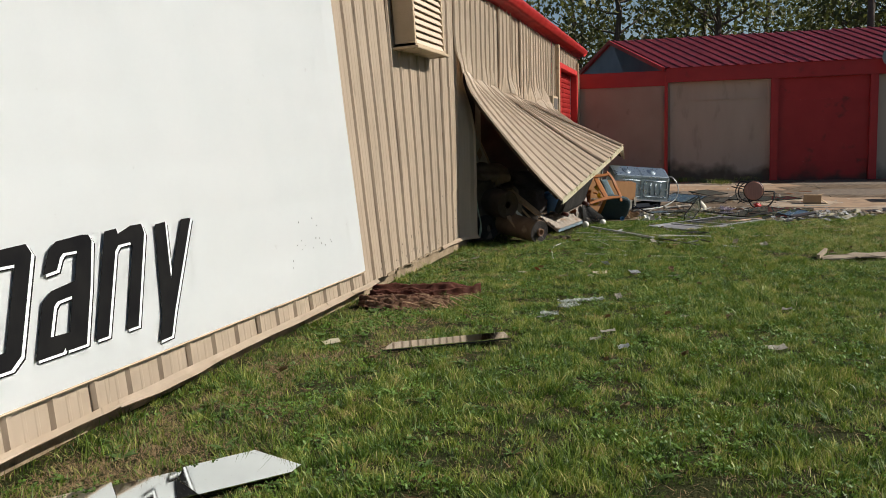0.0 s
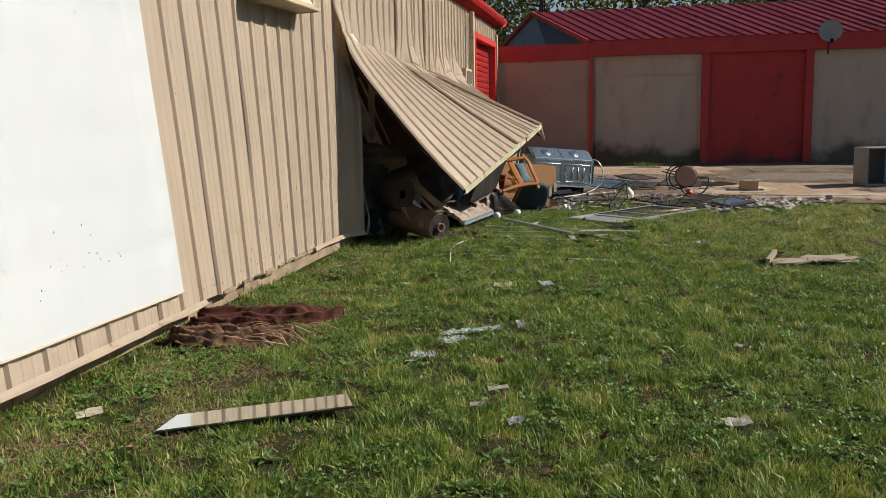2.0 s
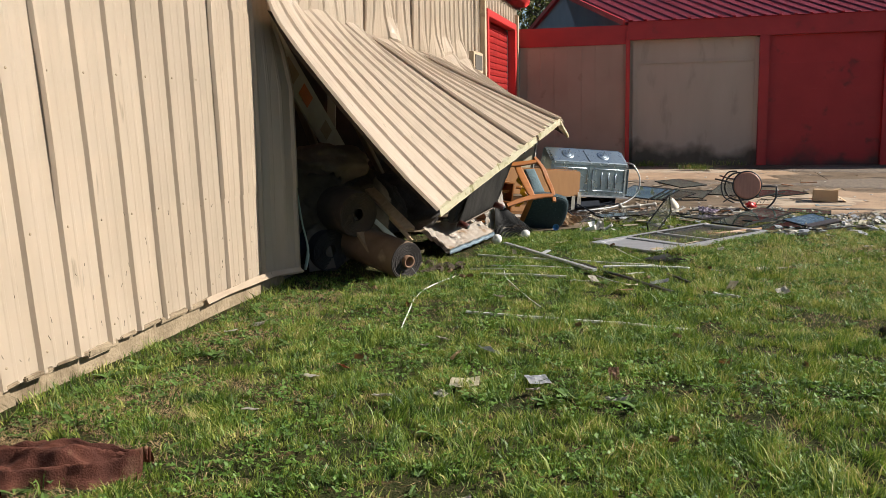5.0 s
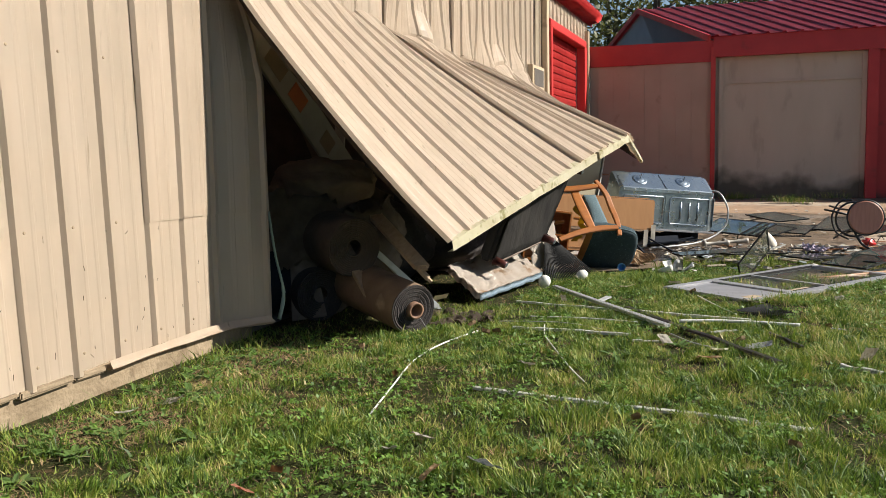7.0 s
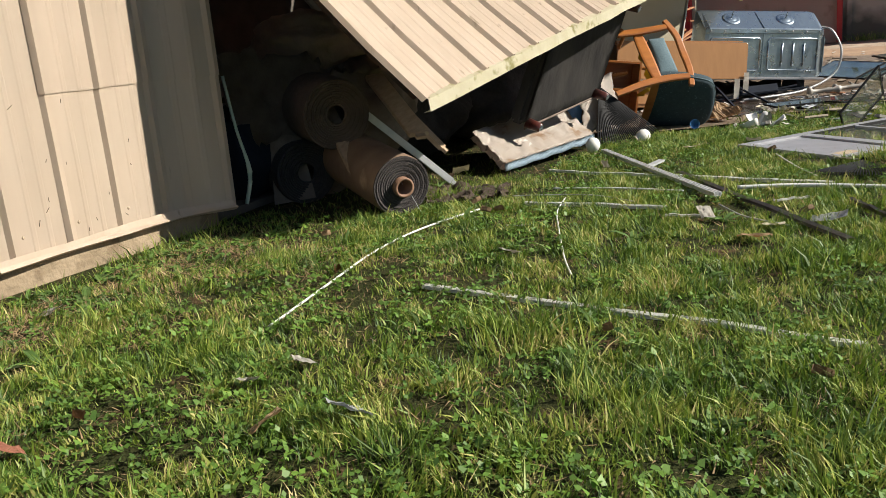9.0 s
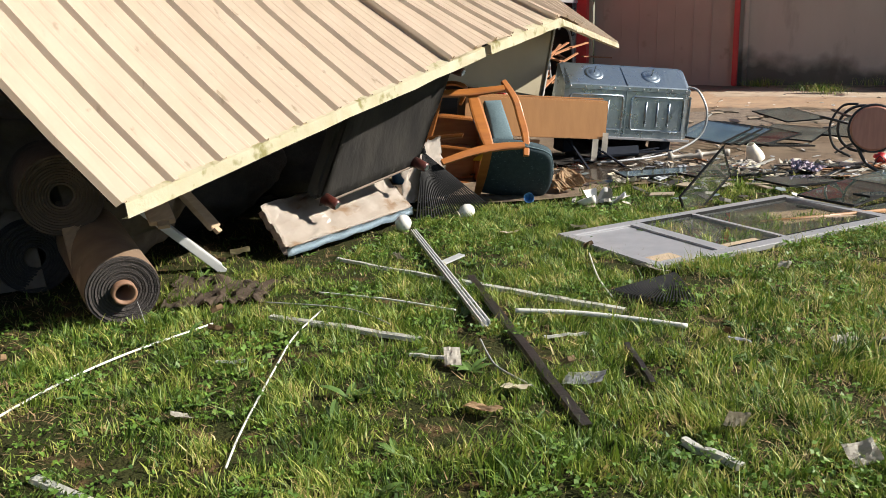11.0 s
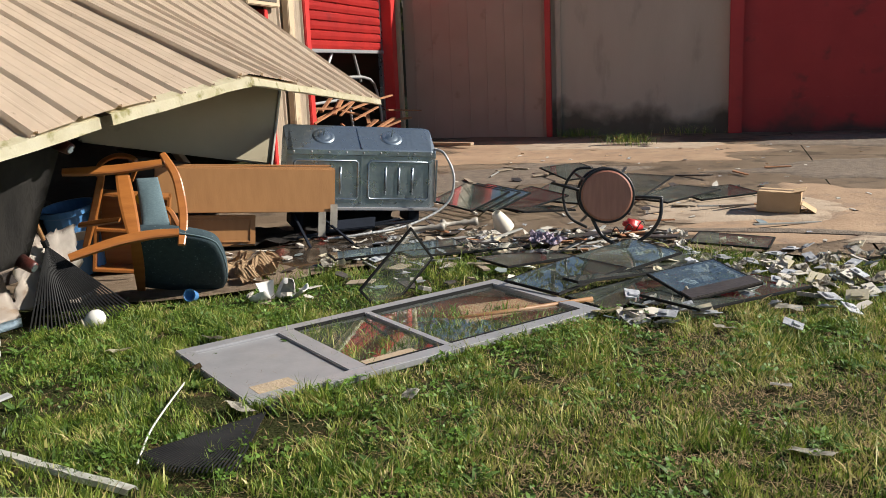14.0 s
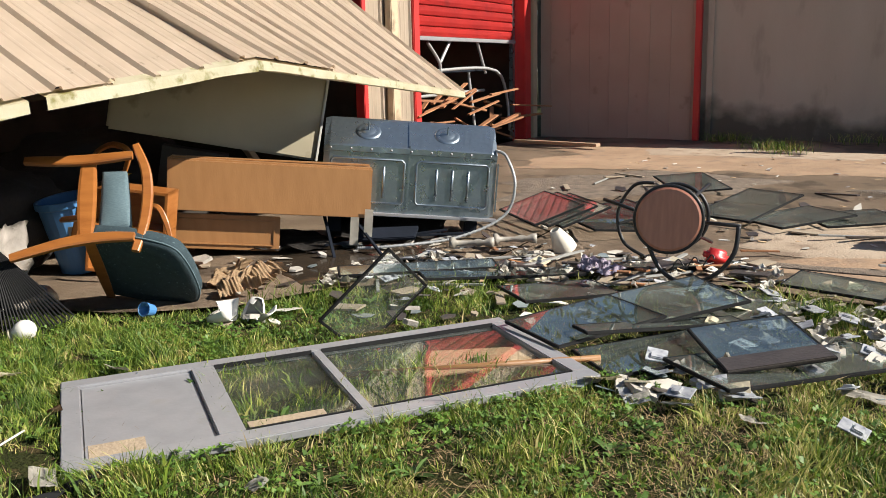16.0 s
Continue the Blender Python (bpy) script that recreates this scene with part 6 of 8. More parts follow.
def wreck():
    roll("carpet_roll", "rolled carpet in torn brown wrapping at the wall opening", (-2.23, 13.25, 0.165), (-0.78, 0.58, 0.12), 0.175, 1.3, KRAFT, CARPET, TUBE)
    # upper roll: its wrapping colour is darkened to sit in the wreck's shade
    roll("carpet_roll", "thick carpet roll in torn brown wrapping, darkened for shade, stacked above another roll", (-2.74, 13.44, 0.56), (-0.80, 0.58, 0.10), 0.215, 1.1, DIMWRAP, DIMWRAP)
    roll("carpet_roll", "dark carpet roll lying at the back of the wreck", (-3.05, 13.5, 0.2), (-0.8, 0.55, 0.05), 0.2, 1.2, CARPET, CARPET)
    crumpled("draped_cloth", "grey brown cloth draped over the carpet rolls", "cloth", [(-3.5, 13.5, 0.75), (-2.75, 13.85, 0.70), (-2.85, 14.5, 0.78), (-3.7, 14.4, 0.95)], 24, 16, 0.16, 2.2, GREYCLOTH, seed=3)
    crumpled("draped_cloth", "dark cloth hanging down beside the carpet rolls", "cloth", [(-3.45, 13.25, 0.95), (-3.0, 13.7, 0.85), (-2.95, 13.65, 0.45), (-3.4, 13.3, 0.3)], 16, 12, 0.08, 2.5, GREYCLOTH, seed=7)
    crumpled("ground_cloth", "muddy brown cloth on the grass by the carpet roll", "cloth", [(-2.17, 13.42, 0.01), (-1.80, 13.74, 0.0), (-1.86, 14.02, 0.01), (-2.46, 13.92, 0.02)], 40, 18, 0.035, 3.4, GROUNDCLOTH, seed=12)
    for a, b, w, h, material, label in (
            ((-2.95, 14.15, 0.82), (-2.31, 13.66, 0.40), 0.13, 0.03, PLANK, "pale sawn plank jammed between carpet rolls"),
            ((-2.86, 13.55, 0.50), (-2.57, 13.33, 0.20), 0.065, 0.03, PLANK, "split pale stud leaning on a carpet roll"),
            ((-2.90, 13.60, 0.60), (-2.72, 13.5, 0.38), 0.06, 0.03, PLANK, "short broken wood piece"),
            ((-2.80, 13.86, 0.52), (-2.39, 14.19, 0.02), 0.075, 0.045, ALUB, "bent galvanised channel stud"),
            ((-2.85, 14.25, 0.62), (-2.5, 14.32, 0.22), 0.11, 0.03, PLANK, "pale board behind the channel stud"),
            ((-3.62, 15.3, 2.3), (-3.5, 14.7, 0.5), 0.09, 0.05, PALEGREY, "grey wall stud hanging inside the opening"),
            ((-3.9, 14.2, 2.4), (-3.7, 15.6, 0.3), 0.09, 0.05, OLDPLY, "dusty leaning timber inside the opening"),
            ((-4.2, 13.2, 2.2), (-4.0, 13.4, 0.1), 0.1, 0.1, OLDPLY, "dusty timber post inside the opening"),
            ((-4.2, 16.5, 2.2), (-3.6, 17.6, 0.2), 0.1, 0.05, OLDPLY, "dusty leaning timber inside the opening"),
            ((-3.7, 18.6, 2.1), (-3.2, 19.9, 0.2), 0.12, 0.05, OLDPLY, "dusty leaning timber inside the opening")):
        p = thing("timber" if material is not ALUB else "channel_stud", label, "timber" if material is not ALUB else "stud", "wreck timbers")
        part("bar", beam_bm(a, b, w, h, bevel=0.004), material, p)
        part("splintered_end", beam_bm(Vector(b), Vector(b) + (Vector(b) - Vector(a)).normalized() * 0.035, w * 0.45, h * 0.7), material, p)
    g = thing("fallen_board", "long white board with orange print hanging inside the tear", "board")
    part("board", beam_bm((-3.55, 13.38, 2.25), (-3.35, 14.95, 0.86), 0.03, 0.27, up=(0.2, 0.6, 0.5), bevel=0.005), PALEBOARD, g)
    a, b = Vector((-3.55, 13.38, 2.25)), Vector((-3.35, 14.95, 0.86))
    side = (b - a).normalized().cross(Vector((0.2, 0.6, 0.5))).normalized()
    side = side if side.x > 0 else -side
    for t0, t1, material in ((0.18, 0.30, OLDPLY), (0.36, 0.46, ORANGEP), (0.62, 0.7, OLDPLY)):
        part("print", beam_bm(a.lerp(b, t0) + side * 0.02, a.lerp(b, t1) + side * 0.02, 0.004, 0.13, up=(0.2, 0.6, 0.5)), material, g, "illegible printed block")
    h = thing("leaning_sheet", "grey-brown board scrap leaning at the foot of the opening", "board")
    part("sheet", prism_bm([(0, 0), (0.26, 0.02), (0.22, 0.3), (0.2, 0.5), (0.02, 0.46)], 0.015, frame_of((-3.22, 13.36, 0.02), (0.6, 0.45, 0), (-0.25, 0.1, 0.95))), GREYCLOTH, h)
    i = thing("insulation_scrap", "pale green insulation strip along the torn wall edge", "insulation")
    part("strip", tube_bm(curve_pts([(-3.13, 12.93, 0.85), (-3.10, 12.95, 0.55), (-3.06, 12.97, 0.3), (-3.08, 12.93, 0.12)], 14), 0.022, 8, flat=0.4), BLUEFOAM2, i, smooth=True)
    for at, sc, material, name, label in (((-3.25, 14.15, 0.5), (0.55, 0.6, 0.5), GREYCLOTH, "cloth_heap", "heap of dusty grey-brown cloth inside the wreck"),
                                          ((-3.25, 14.0, 0.98), (0.42, 0.36, 0.22), HEAPCLOTH, "cloth_heap", "dusty brown blanket heaped above the carpet rolls"),
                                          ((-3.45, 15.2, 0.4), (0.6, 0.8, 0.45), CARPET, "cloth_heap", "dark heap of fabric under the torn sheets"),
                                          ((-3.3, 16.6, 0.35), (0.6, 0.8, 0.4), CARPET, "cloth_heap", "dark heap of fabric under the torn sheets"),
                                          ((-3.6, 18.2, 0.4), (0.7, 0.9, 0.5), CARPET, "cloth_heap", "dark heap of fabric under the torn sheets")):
        t = thing(name, label, "cloth", "cloth heaps")
        bm = bmesh.new()
        bmesh.ops.create_icosphere(bm, subdivisions=5, radius=1)
        for v in bm.verts:
            c = v.co.copy()
            f = 1 + 0.22 * n3(c.x * 2 + at[1], c.y * 2, c.z * 2) + 0.10 * abs(n3(c.x * 5, c.y * 5 + at[1], c.z * 5)) - 0.05 * abs(n3(c.x * 11, c.y * 11, c.z * 11))
            v.co = Vector((c.x * sc[0], c.y * sc[1], c.z * sc[2])) * f
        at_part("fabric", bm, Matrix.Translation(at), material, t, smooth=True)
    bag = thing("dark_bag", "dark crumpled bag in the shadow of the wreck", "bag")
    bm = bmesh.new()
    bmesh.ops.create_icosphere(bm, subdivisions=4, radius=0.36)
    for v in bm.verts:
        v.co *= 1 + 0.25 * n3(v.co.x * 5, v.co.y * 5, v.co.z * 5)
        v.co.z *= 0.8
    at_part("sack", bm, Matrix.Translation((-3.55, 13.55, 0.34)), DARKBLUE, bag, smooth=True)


# brown wrapping with the shadow of the wreck mixed into its colour
DIMWRAP = mat("shade_dimmed_wrapping", (0.085, 0.057, 0.04), (0.05, 0.034, 0.025), rough=0.9, scale=5, bump=0.5, bscale=14, spots=(0.18, 0.13, 0.09), spot_at=0.62)
GROUNDCLOTH = mat("muddy_brown_cloth", (0.12, 0.085, 0.06), (0.065, 0.048, 0.035), rough=0.95, scale=10, bump=0.3, bscale=120)
HEAPCLOTH = mat("dusty_brown_blanket", (0.22, 0.15, 0.105), (0.15, 0.105, 0.075), rough=0.95, scale=6, bump=0.4, bscale=40)
PALEBOARD = mat("dusty_pale_board", (0.42, 0.40, 0.36), (0.33, 0.31, 0.28), rough=0.8, scale=5)
BLUEFOAM2 = mat("pale_green_insulation", (0.36, 0.42, 0.34), (0.30, 0.36, 0.28), rough=0.95, scale=20, bump=0.4)
wreck()


def sofa_and_mattress():
    s = thing("overturned_sofa", "overturned sofa showing its black dust cover and short legs", "sofa")
    o, u, v = Vector((-2.14, 14.90, 0.27)), Vector((0.24, 0.82, 0.12)), Vector((0.32, 0.46, 0.62))
    m = frame_of(o, u, v)
    out = m.to_3x3() @ Vector((0, 0, 1))
    k = 1 if out.x > 0 else -1
    m = m @ Matrix(((1, 0.38, 0, 0), (0, 1, 0, 0), (0, 0, 1, 0), (0, 0, 0, 1)))
    L, H = 0.95, 0.72
    rows = [[(L * i / 14, H * j / 10, k * (0.006 - 0.03 * math.sin(math.pi * i / 14) * math.sin(math.pi * j / 10) + 0.008 * n3(i * 0.6, j * 0.6))) for i in range(15)] for j in range(11)]
    at_part("dust_cover", grid_bm(rows, 0.004), m.copy(), DUSTCOVER, s, "sagging black dust cover", True)
    at_part("frame", box_bm((L, H, 0.12), (L / 2, H / 2, -k * 0.09), bevel=0.03), m.copy(), DUSTCOVER, s)
    at_part("piping", tube_bm([Vector((0, 0, k * 0.01)), Vector((L, 0, k * 0.01))], 0.008, 6), m.copy(), GREYCLOTH, s)
    for x, y in ((0.03, 0.03), (L - 0.05, 0.03), (L - 0.03, H - 0.05), (0.04, H - 0.05)):
        at_part("leg", lathe_bm(((0.02, k * 0.12), (0.028, k * 0.115), (0.034, 0.0), (0.0, 0.0)), 12, Matrix.Translation((x, y, 0))), m.copy(), DARKLEG, s, "dark red-brown tapered leg", True)
        at_part("leg_glide", lathe_bm(((0.0, k * 0.126), (0.018, k * 0.126), (0.02, k * 0.118)), 10, Matrix.Translation((x, y, 0))), m.copy(), GALV, s)
    t = thing("mattress_pad", "stained beige mattress pad with blue foam edge half on grass", "mattress")
    o, u, v = Vector((-2.12, 14.48, 0.03)), Vector((0.25, 1.22, 0.03)), Vector((-0.36, 0.26, 0.20))
    rows = [[o + u * (i / 26) + v * (j / 14) + Vector((0, 0, 0.055 + min(1, j / 3) * (0.030 * n3(i * 0.35, j * 0.4, 6) + 0.022 * n3(i * 0.9, j * 0.9, 2) - 0.02 * abs(n3(i * 0.5, j * 0.25, 14))))) for i in range(27)] for j in range(15)]
    part("cover", grid_bm(rows, 0.008), MATTRESS, t, smooth=True)
    edge = [[o + u * (i / 26) + Vector((0.012 * n3(i * 0.5, 9), 0, z + 0.006 * n3(i * 0.35, 0, 6))) for i in range(27)] for z in (0.0, 0.025, 0.052)]
    part("foam_edge", grid_bm(edge, 0.02), BLUEFOAM, t, "torn pale blue foam edge", True)
    part("foam_core", grid_bm([[p - Vector((0.02, 0, 0.045)) for p in r] for r in rows], 0.03), MATTRESS, t)
    crumpled("folded_pad", "stained beige pad folded up behind the sofa", "mattress", [(-1.98, 15.78, 0.10), (-1.80, 16.12, 0.06), (-1.86, 16.22, 0.52), (-2.06, 15.92, 0.46)], 20, 16, 0.05, 3.0, MATTRESS, seed=71)
    sl = thing("wood_offcut", "short white wooden offcut lying on the mattress pad", "wood")
    part("slat", beam_bm((-2.26, 15.06, 0.19), (-2.06, 14.96, 0.09), 0.06, 0.02, bevel=0.004), STRIPW, sl)


sofa_and_mattress()


def leaf_rake(at_apex, spread_dir, tine_ends, handle_end, handle_mat, label, fan=0.5, thick=0.0065):
    r = thing("leaf_rake", label, "rake", "leaf rakes")
    apex = Vector(at_apex)
    a, b = [Vector(e) for e in tine_ends]
    n = 28
    for i in range(n):
        f = i / (n - 1)
        e = a.lerp(b, f) + (a.lerp(b, 0.5) - apex).normalized() * 0.07 * math.sin(math.pi * f)
        mid = apex.lerp(e, 0.55)
        out = Vector(spread_dir)
        part("tine", tube_bm([apex, mid, e, e + out * 0.04 - Vector((0, 0, 0.012))], thick, 5, taper=lambda q: 1 - 0.4 * q), BLACKP, r)
    rows = []
    for j in range(5):
        f = 0.02 + fan * j / 4
        rows.append([apex.lerp(a.lerp(b, i / 10) + (a.lerp(b, 0.5) - apex).normalized() * 0.07 * math.sin(math.pi * i / 10), f) for i in range(11)])
    part("fan", grid_bm(rows, 0.006), BLACKP, r, "black plastic rake fan")
    part("ferrule", tube_bm([apex, apex.lerp(Vector(handle_end), 0.12)], 0.02, 10), BLACKP, r)
    part("handle", tube_bm([apex, Vector(handle_end)], 0.013, 10), handle_mat, r, "slim handle")


YELLOW2 = mat("varnished_handle_wood", (0.24, 0.12, 0.045), (0.18, 0.085, 0.03), rough=0.5, scale=8, streak=(1, 1, 5))
leaf_rake((-1.92, 16.02, 0.45), (0.5, -0.7, 0.1), ((-1.86, 15.74, 0.03), (-1.50, 16.16, 0.08)), (-1.92, 15.88, 0.80), YELLOW2, "black leaf rake standing against the wooden armchair", 0.64)
leaf_rake((0.07, 14.86, 0.022), (0.0, -0.5, 0.0), ((-0.16, 14.36, 0.045), (0.24, 14.34, 0.045)), (0.06, 15.1, 0.012), BLACKP, "black leaf rake lying flat under the storm door", 0.14, 0.0045)


def behind_chair():
    b = thing("blue_bin", "blue plastic bin tipped in the dark beside the armchair", "bin")
    m = pose(-2.55, 17.1, 0.05, 8, -6, 20)
    rows = []
    for r, z in ((0.15, 0), (0.165, 0.2), (0.185, 0.44), (0.2, 0.45), (0.2, 0.49), (0.18, 0.49), (0.16, 0.1), (0.0, 0.08)):
        rows.append((r, z))
    at_part("bucket", lathe_bm(rows, 24), m.copy(), BLUE, b, smooth=False)
    at_part("sticker", box_bm((0.09, 0.004, 0.06), (0.1, -0.16, 0.3)), m.copy(), PAPER, b, "torn white label")
    w = thing("small_wooden_shelf", "small honey wood shelf box behind the armchair", "shelf")
    m = pose(-2.22, 17.18, 0.04, 0, 8, 30)
    for size, at in (((0.5, 0.25, 0.02), (0, 0, 0.01)), ((0.5, 0.25, 0.02), (0, 0, 0.3)), ((0.5, 0.25, 0.02), (0, 0, 0.55)), ((0.02, 0.25, 0.56), (-0.24, 0, 0.28)), ((0.02, 0.25, 0.56), (0.24, 0, 0.28)), ((0.48, 0.012, 0.54), (0, 0.12, 0.28))):
        at_part("panel", box_bm(size, at, bevel=0.003), m.copy(), ORANGEWOOD, w)
    y = thing("caution_tape", "crumpled yellow tape caught in the armchair", "tape")
    pts = curve_pts([(-1.72, 16.75, 0.75), (-1.75, 16.7, 0.6), (-1.70, 16.72, 0.45), (-1.77, 16.68, 0.3)], 18)
    part("tape", grid_bm([[p + Vector((0.03 * math.sin(i), 0, 0)), p + Vector((0.05 + 0.02 * math.cos(i * 2), 0.01, 0))] for i, p in enumerate(pts)], 0.002), YELLOW, y)
    c = thing("crumpled_cardboard", "torn crumpled corrugated cardboard on the concrete edge", "cardboard")
    for k, (x, yy, a) in enumerate(((-1.30, 17.15, 10), (-1.12, 17.02, 50), (-1.42, 17.32, -20), (-1.20, 17.30, 80))):
        rows = [[(0.13 * i / 24 - 0.13, 0.16 * j / 8 - 0.08 + 0.02 * n3(i * 0.3, k), 0.05 + 0.06 * n3(i * 0.09 + k * 7, j * 0.2) + 0.0035 * math.sin(i * 1.57)) for i in range(49)] for j in range(9)]
        at_part("flap", grid_bm(rows, 0.005), pose(x, yy, 0.05, 18, -14, a), CARD, c)
    j = thing("junk_frame", "dark folded steel frame in the puddle under the appliance", "metal frame")
    for a, e in (((-1.45, 18.2, 0.08), (-0.7, 18.75, 0.16)), ((-1.5, 18.35, 0.3), (-1.2, 18.05, 0.04)), ((-1.1, 18.5, 0.12), (-0.6, 18.9, 0.12)), ((-1.35, 18.5, 0.25), (-0.9, 18.2, 0.05))):
        part("bar", beam_bm(a, e, 0.022, 0.016, bevel=0.003), DARKBLUE, j)
    part("tray", prism_bm([(0, 0), (0.40, 0), (0.43, 0.12), (-0.03, 0.12)], 0.03, frame_of((-1.2, 18.35, 0.1), (0.85, 0.5, 0.02), (-0.2, 0.4, 0.3)), 0.006), DARKBLUE, j, "dark blue tray")
    for k, (x, yy, a) in enumerate(((-0.48, 18.62, 20), (-0.26, 18.86, 24))):
        t = thing("baluster", "turned grey-white wooden baluster lying on the concrete", "baluster", "fallen balusters")
        prof = ((0.0, 0.0), (0.045, 0.0), (0.045, 0.03), (0.02, 0.05), (0.018, 0.16), (0.03, 0.2), (0.018, 0.24), (0.035, 0.28), (0.035, 0.31), (0.0, 0.31))
        part("spindle", lathe_bm(prof, 16, pose(x - 0.1, yy - 0.05, 0.1, 0, 88, a)), OPALGREY, t, smooth=True)
    v = thing("table_lantern", "dented cream cone lantern standing on the wet concrete", "lantern")
    part("shade", lathe_bm(((0.105, -0.1), (0.1, -0.04), (0.075, 0.04), (0.045, 0.12), (0.04, 0.12), (0.07, 0.03), (0.095, -0.05), (0.1, -0.1)), 24, pose(0.15, 18.82, 0.13, 24, -20, 0) @ Matrix.Scale(0.78, 4)), CREAMW, v, smooth=True)
    l = thing("egg_crate_foam", "lilac egg-crate foam tray crushed on the debris", "foam")
    rows = [[(0.30 * i / 26 - 0.15, 0.2 * q / 18 - 0.1, 0.03 + 0.022 * math.sin(i * 0.75) * math.sin(q * 0.8)) for i in range(27)] for q in range(19)]
    at_part("foam", grid_bm(rows, 0.012), pose(0.58, 18.30, 0.09, 38, 8, 15) @ Matrix.Scale(0.6, 4), LILAC, l, smooth=True)
    at_part("foam", grid_bm([[(0.3 * i / 20 - 0.15, 0.2 * q / 14 - 0.1, 0.03 + 0.02 * math.sin(i * 0.8) * math.sin(q * 0.8)) for i in range(21)] for q in range(15)], 0.012), pose(0.70, 18.24, 0.08, 6, -10, 60) @ Matrix.Scale(0.55, 4), LILAC, l, smooth=True)
    r = thing("red_plastic_toy", "bright red plastic piece beside the stool", "plastic scrap")
    bm = box_bm((0.16, 0.1, 0.09), (0, 0, 0), bevel=0.03)
    at_part("shell", bm, pose(1.22, 18.70, 0.13, 10, 15, 30), REDP, r, smooth=True)


OPALGREY = mat("grey_white_paint", (0.34, 0.31, 0.27), (0.25, 0.23, 0.19), rough=0.5, scale=10, spots=(0.25, 0.22, 0.18), spot_at=0.62)
CREAMW = mat("cream_shade_fabric", (0.72, 0.68, 0.58), (0.65, 0.60, 0.50), rough=0.8, scale=8)
behind_chair()


def cardboard_box():
    b = thing("cardboard_box", "crushed cardboard carton on the concrete driveway", "box")
    m = pose(2.34, 19.68, 0.10, 0, 3, -8)
    at_part("carton", box_bm((0.34, 0.24, 0.17), (0, 0, 0.08), bevel=0.006), m.copy(), CARD, b)
    at_part("flap", box_bm((0.13, 0.22, 0.005), (0.235, 0, 0.04), Euler((0, 0.5, 0)).to_matrix()), m.copy(), CARD, b)
    at_part("flap", box_bm((0.12, 0.24, 0.005), (0.14, 0.0, 0.175), Euler((0, -0.25, 0)).to_matrix()), m.copy(), CARD, b)
    at_part("tape", box_bm((0.34, 0.05, 0.003), (0, 0, 0.1675)), m.copy(), KRAFT, b)
    c = thing("metal_cabinet", "pale grey steel cabinet with blue inside lying on the driveway", "cabinet")
    m = pose(4.78, 20.6, 0.1, 0, 0, 12)
    for size, at in (((0.6, 0.55, 0.03), (0, 0, 0.02)), ((0.6, 0.55, 0.03), (0, 0, 0.70)), ((0.03, 0.55, 0.7), (-0.3, 0, 0.36)), ((0.03, 0.55, 0.7), (0.3, 0, 0.36)), ((0.6, 0.03, 0.7), (0, 0.26, 0.36))):
        at_part("panel", box_bm(size, at, bevel=0.006), m.copy(), PALEGREY, c)
    at_part("drawer", box_bm((0.26, 0.04, 0.6), (0.15, -0.26, 0.36), bevel=0.006), m.copy(), BLUE, c, "blue drawer front")
    for k in range(4):
        at_part("drawer_slot", box_bm((0.18, 0.01, 0.03), (0.15, -0.285, 0.15 + 0.14 * k)), m.copy(), PALEGREY, c)


cardboard_box()


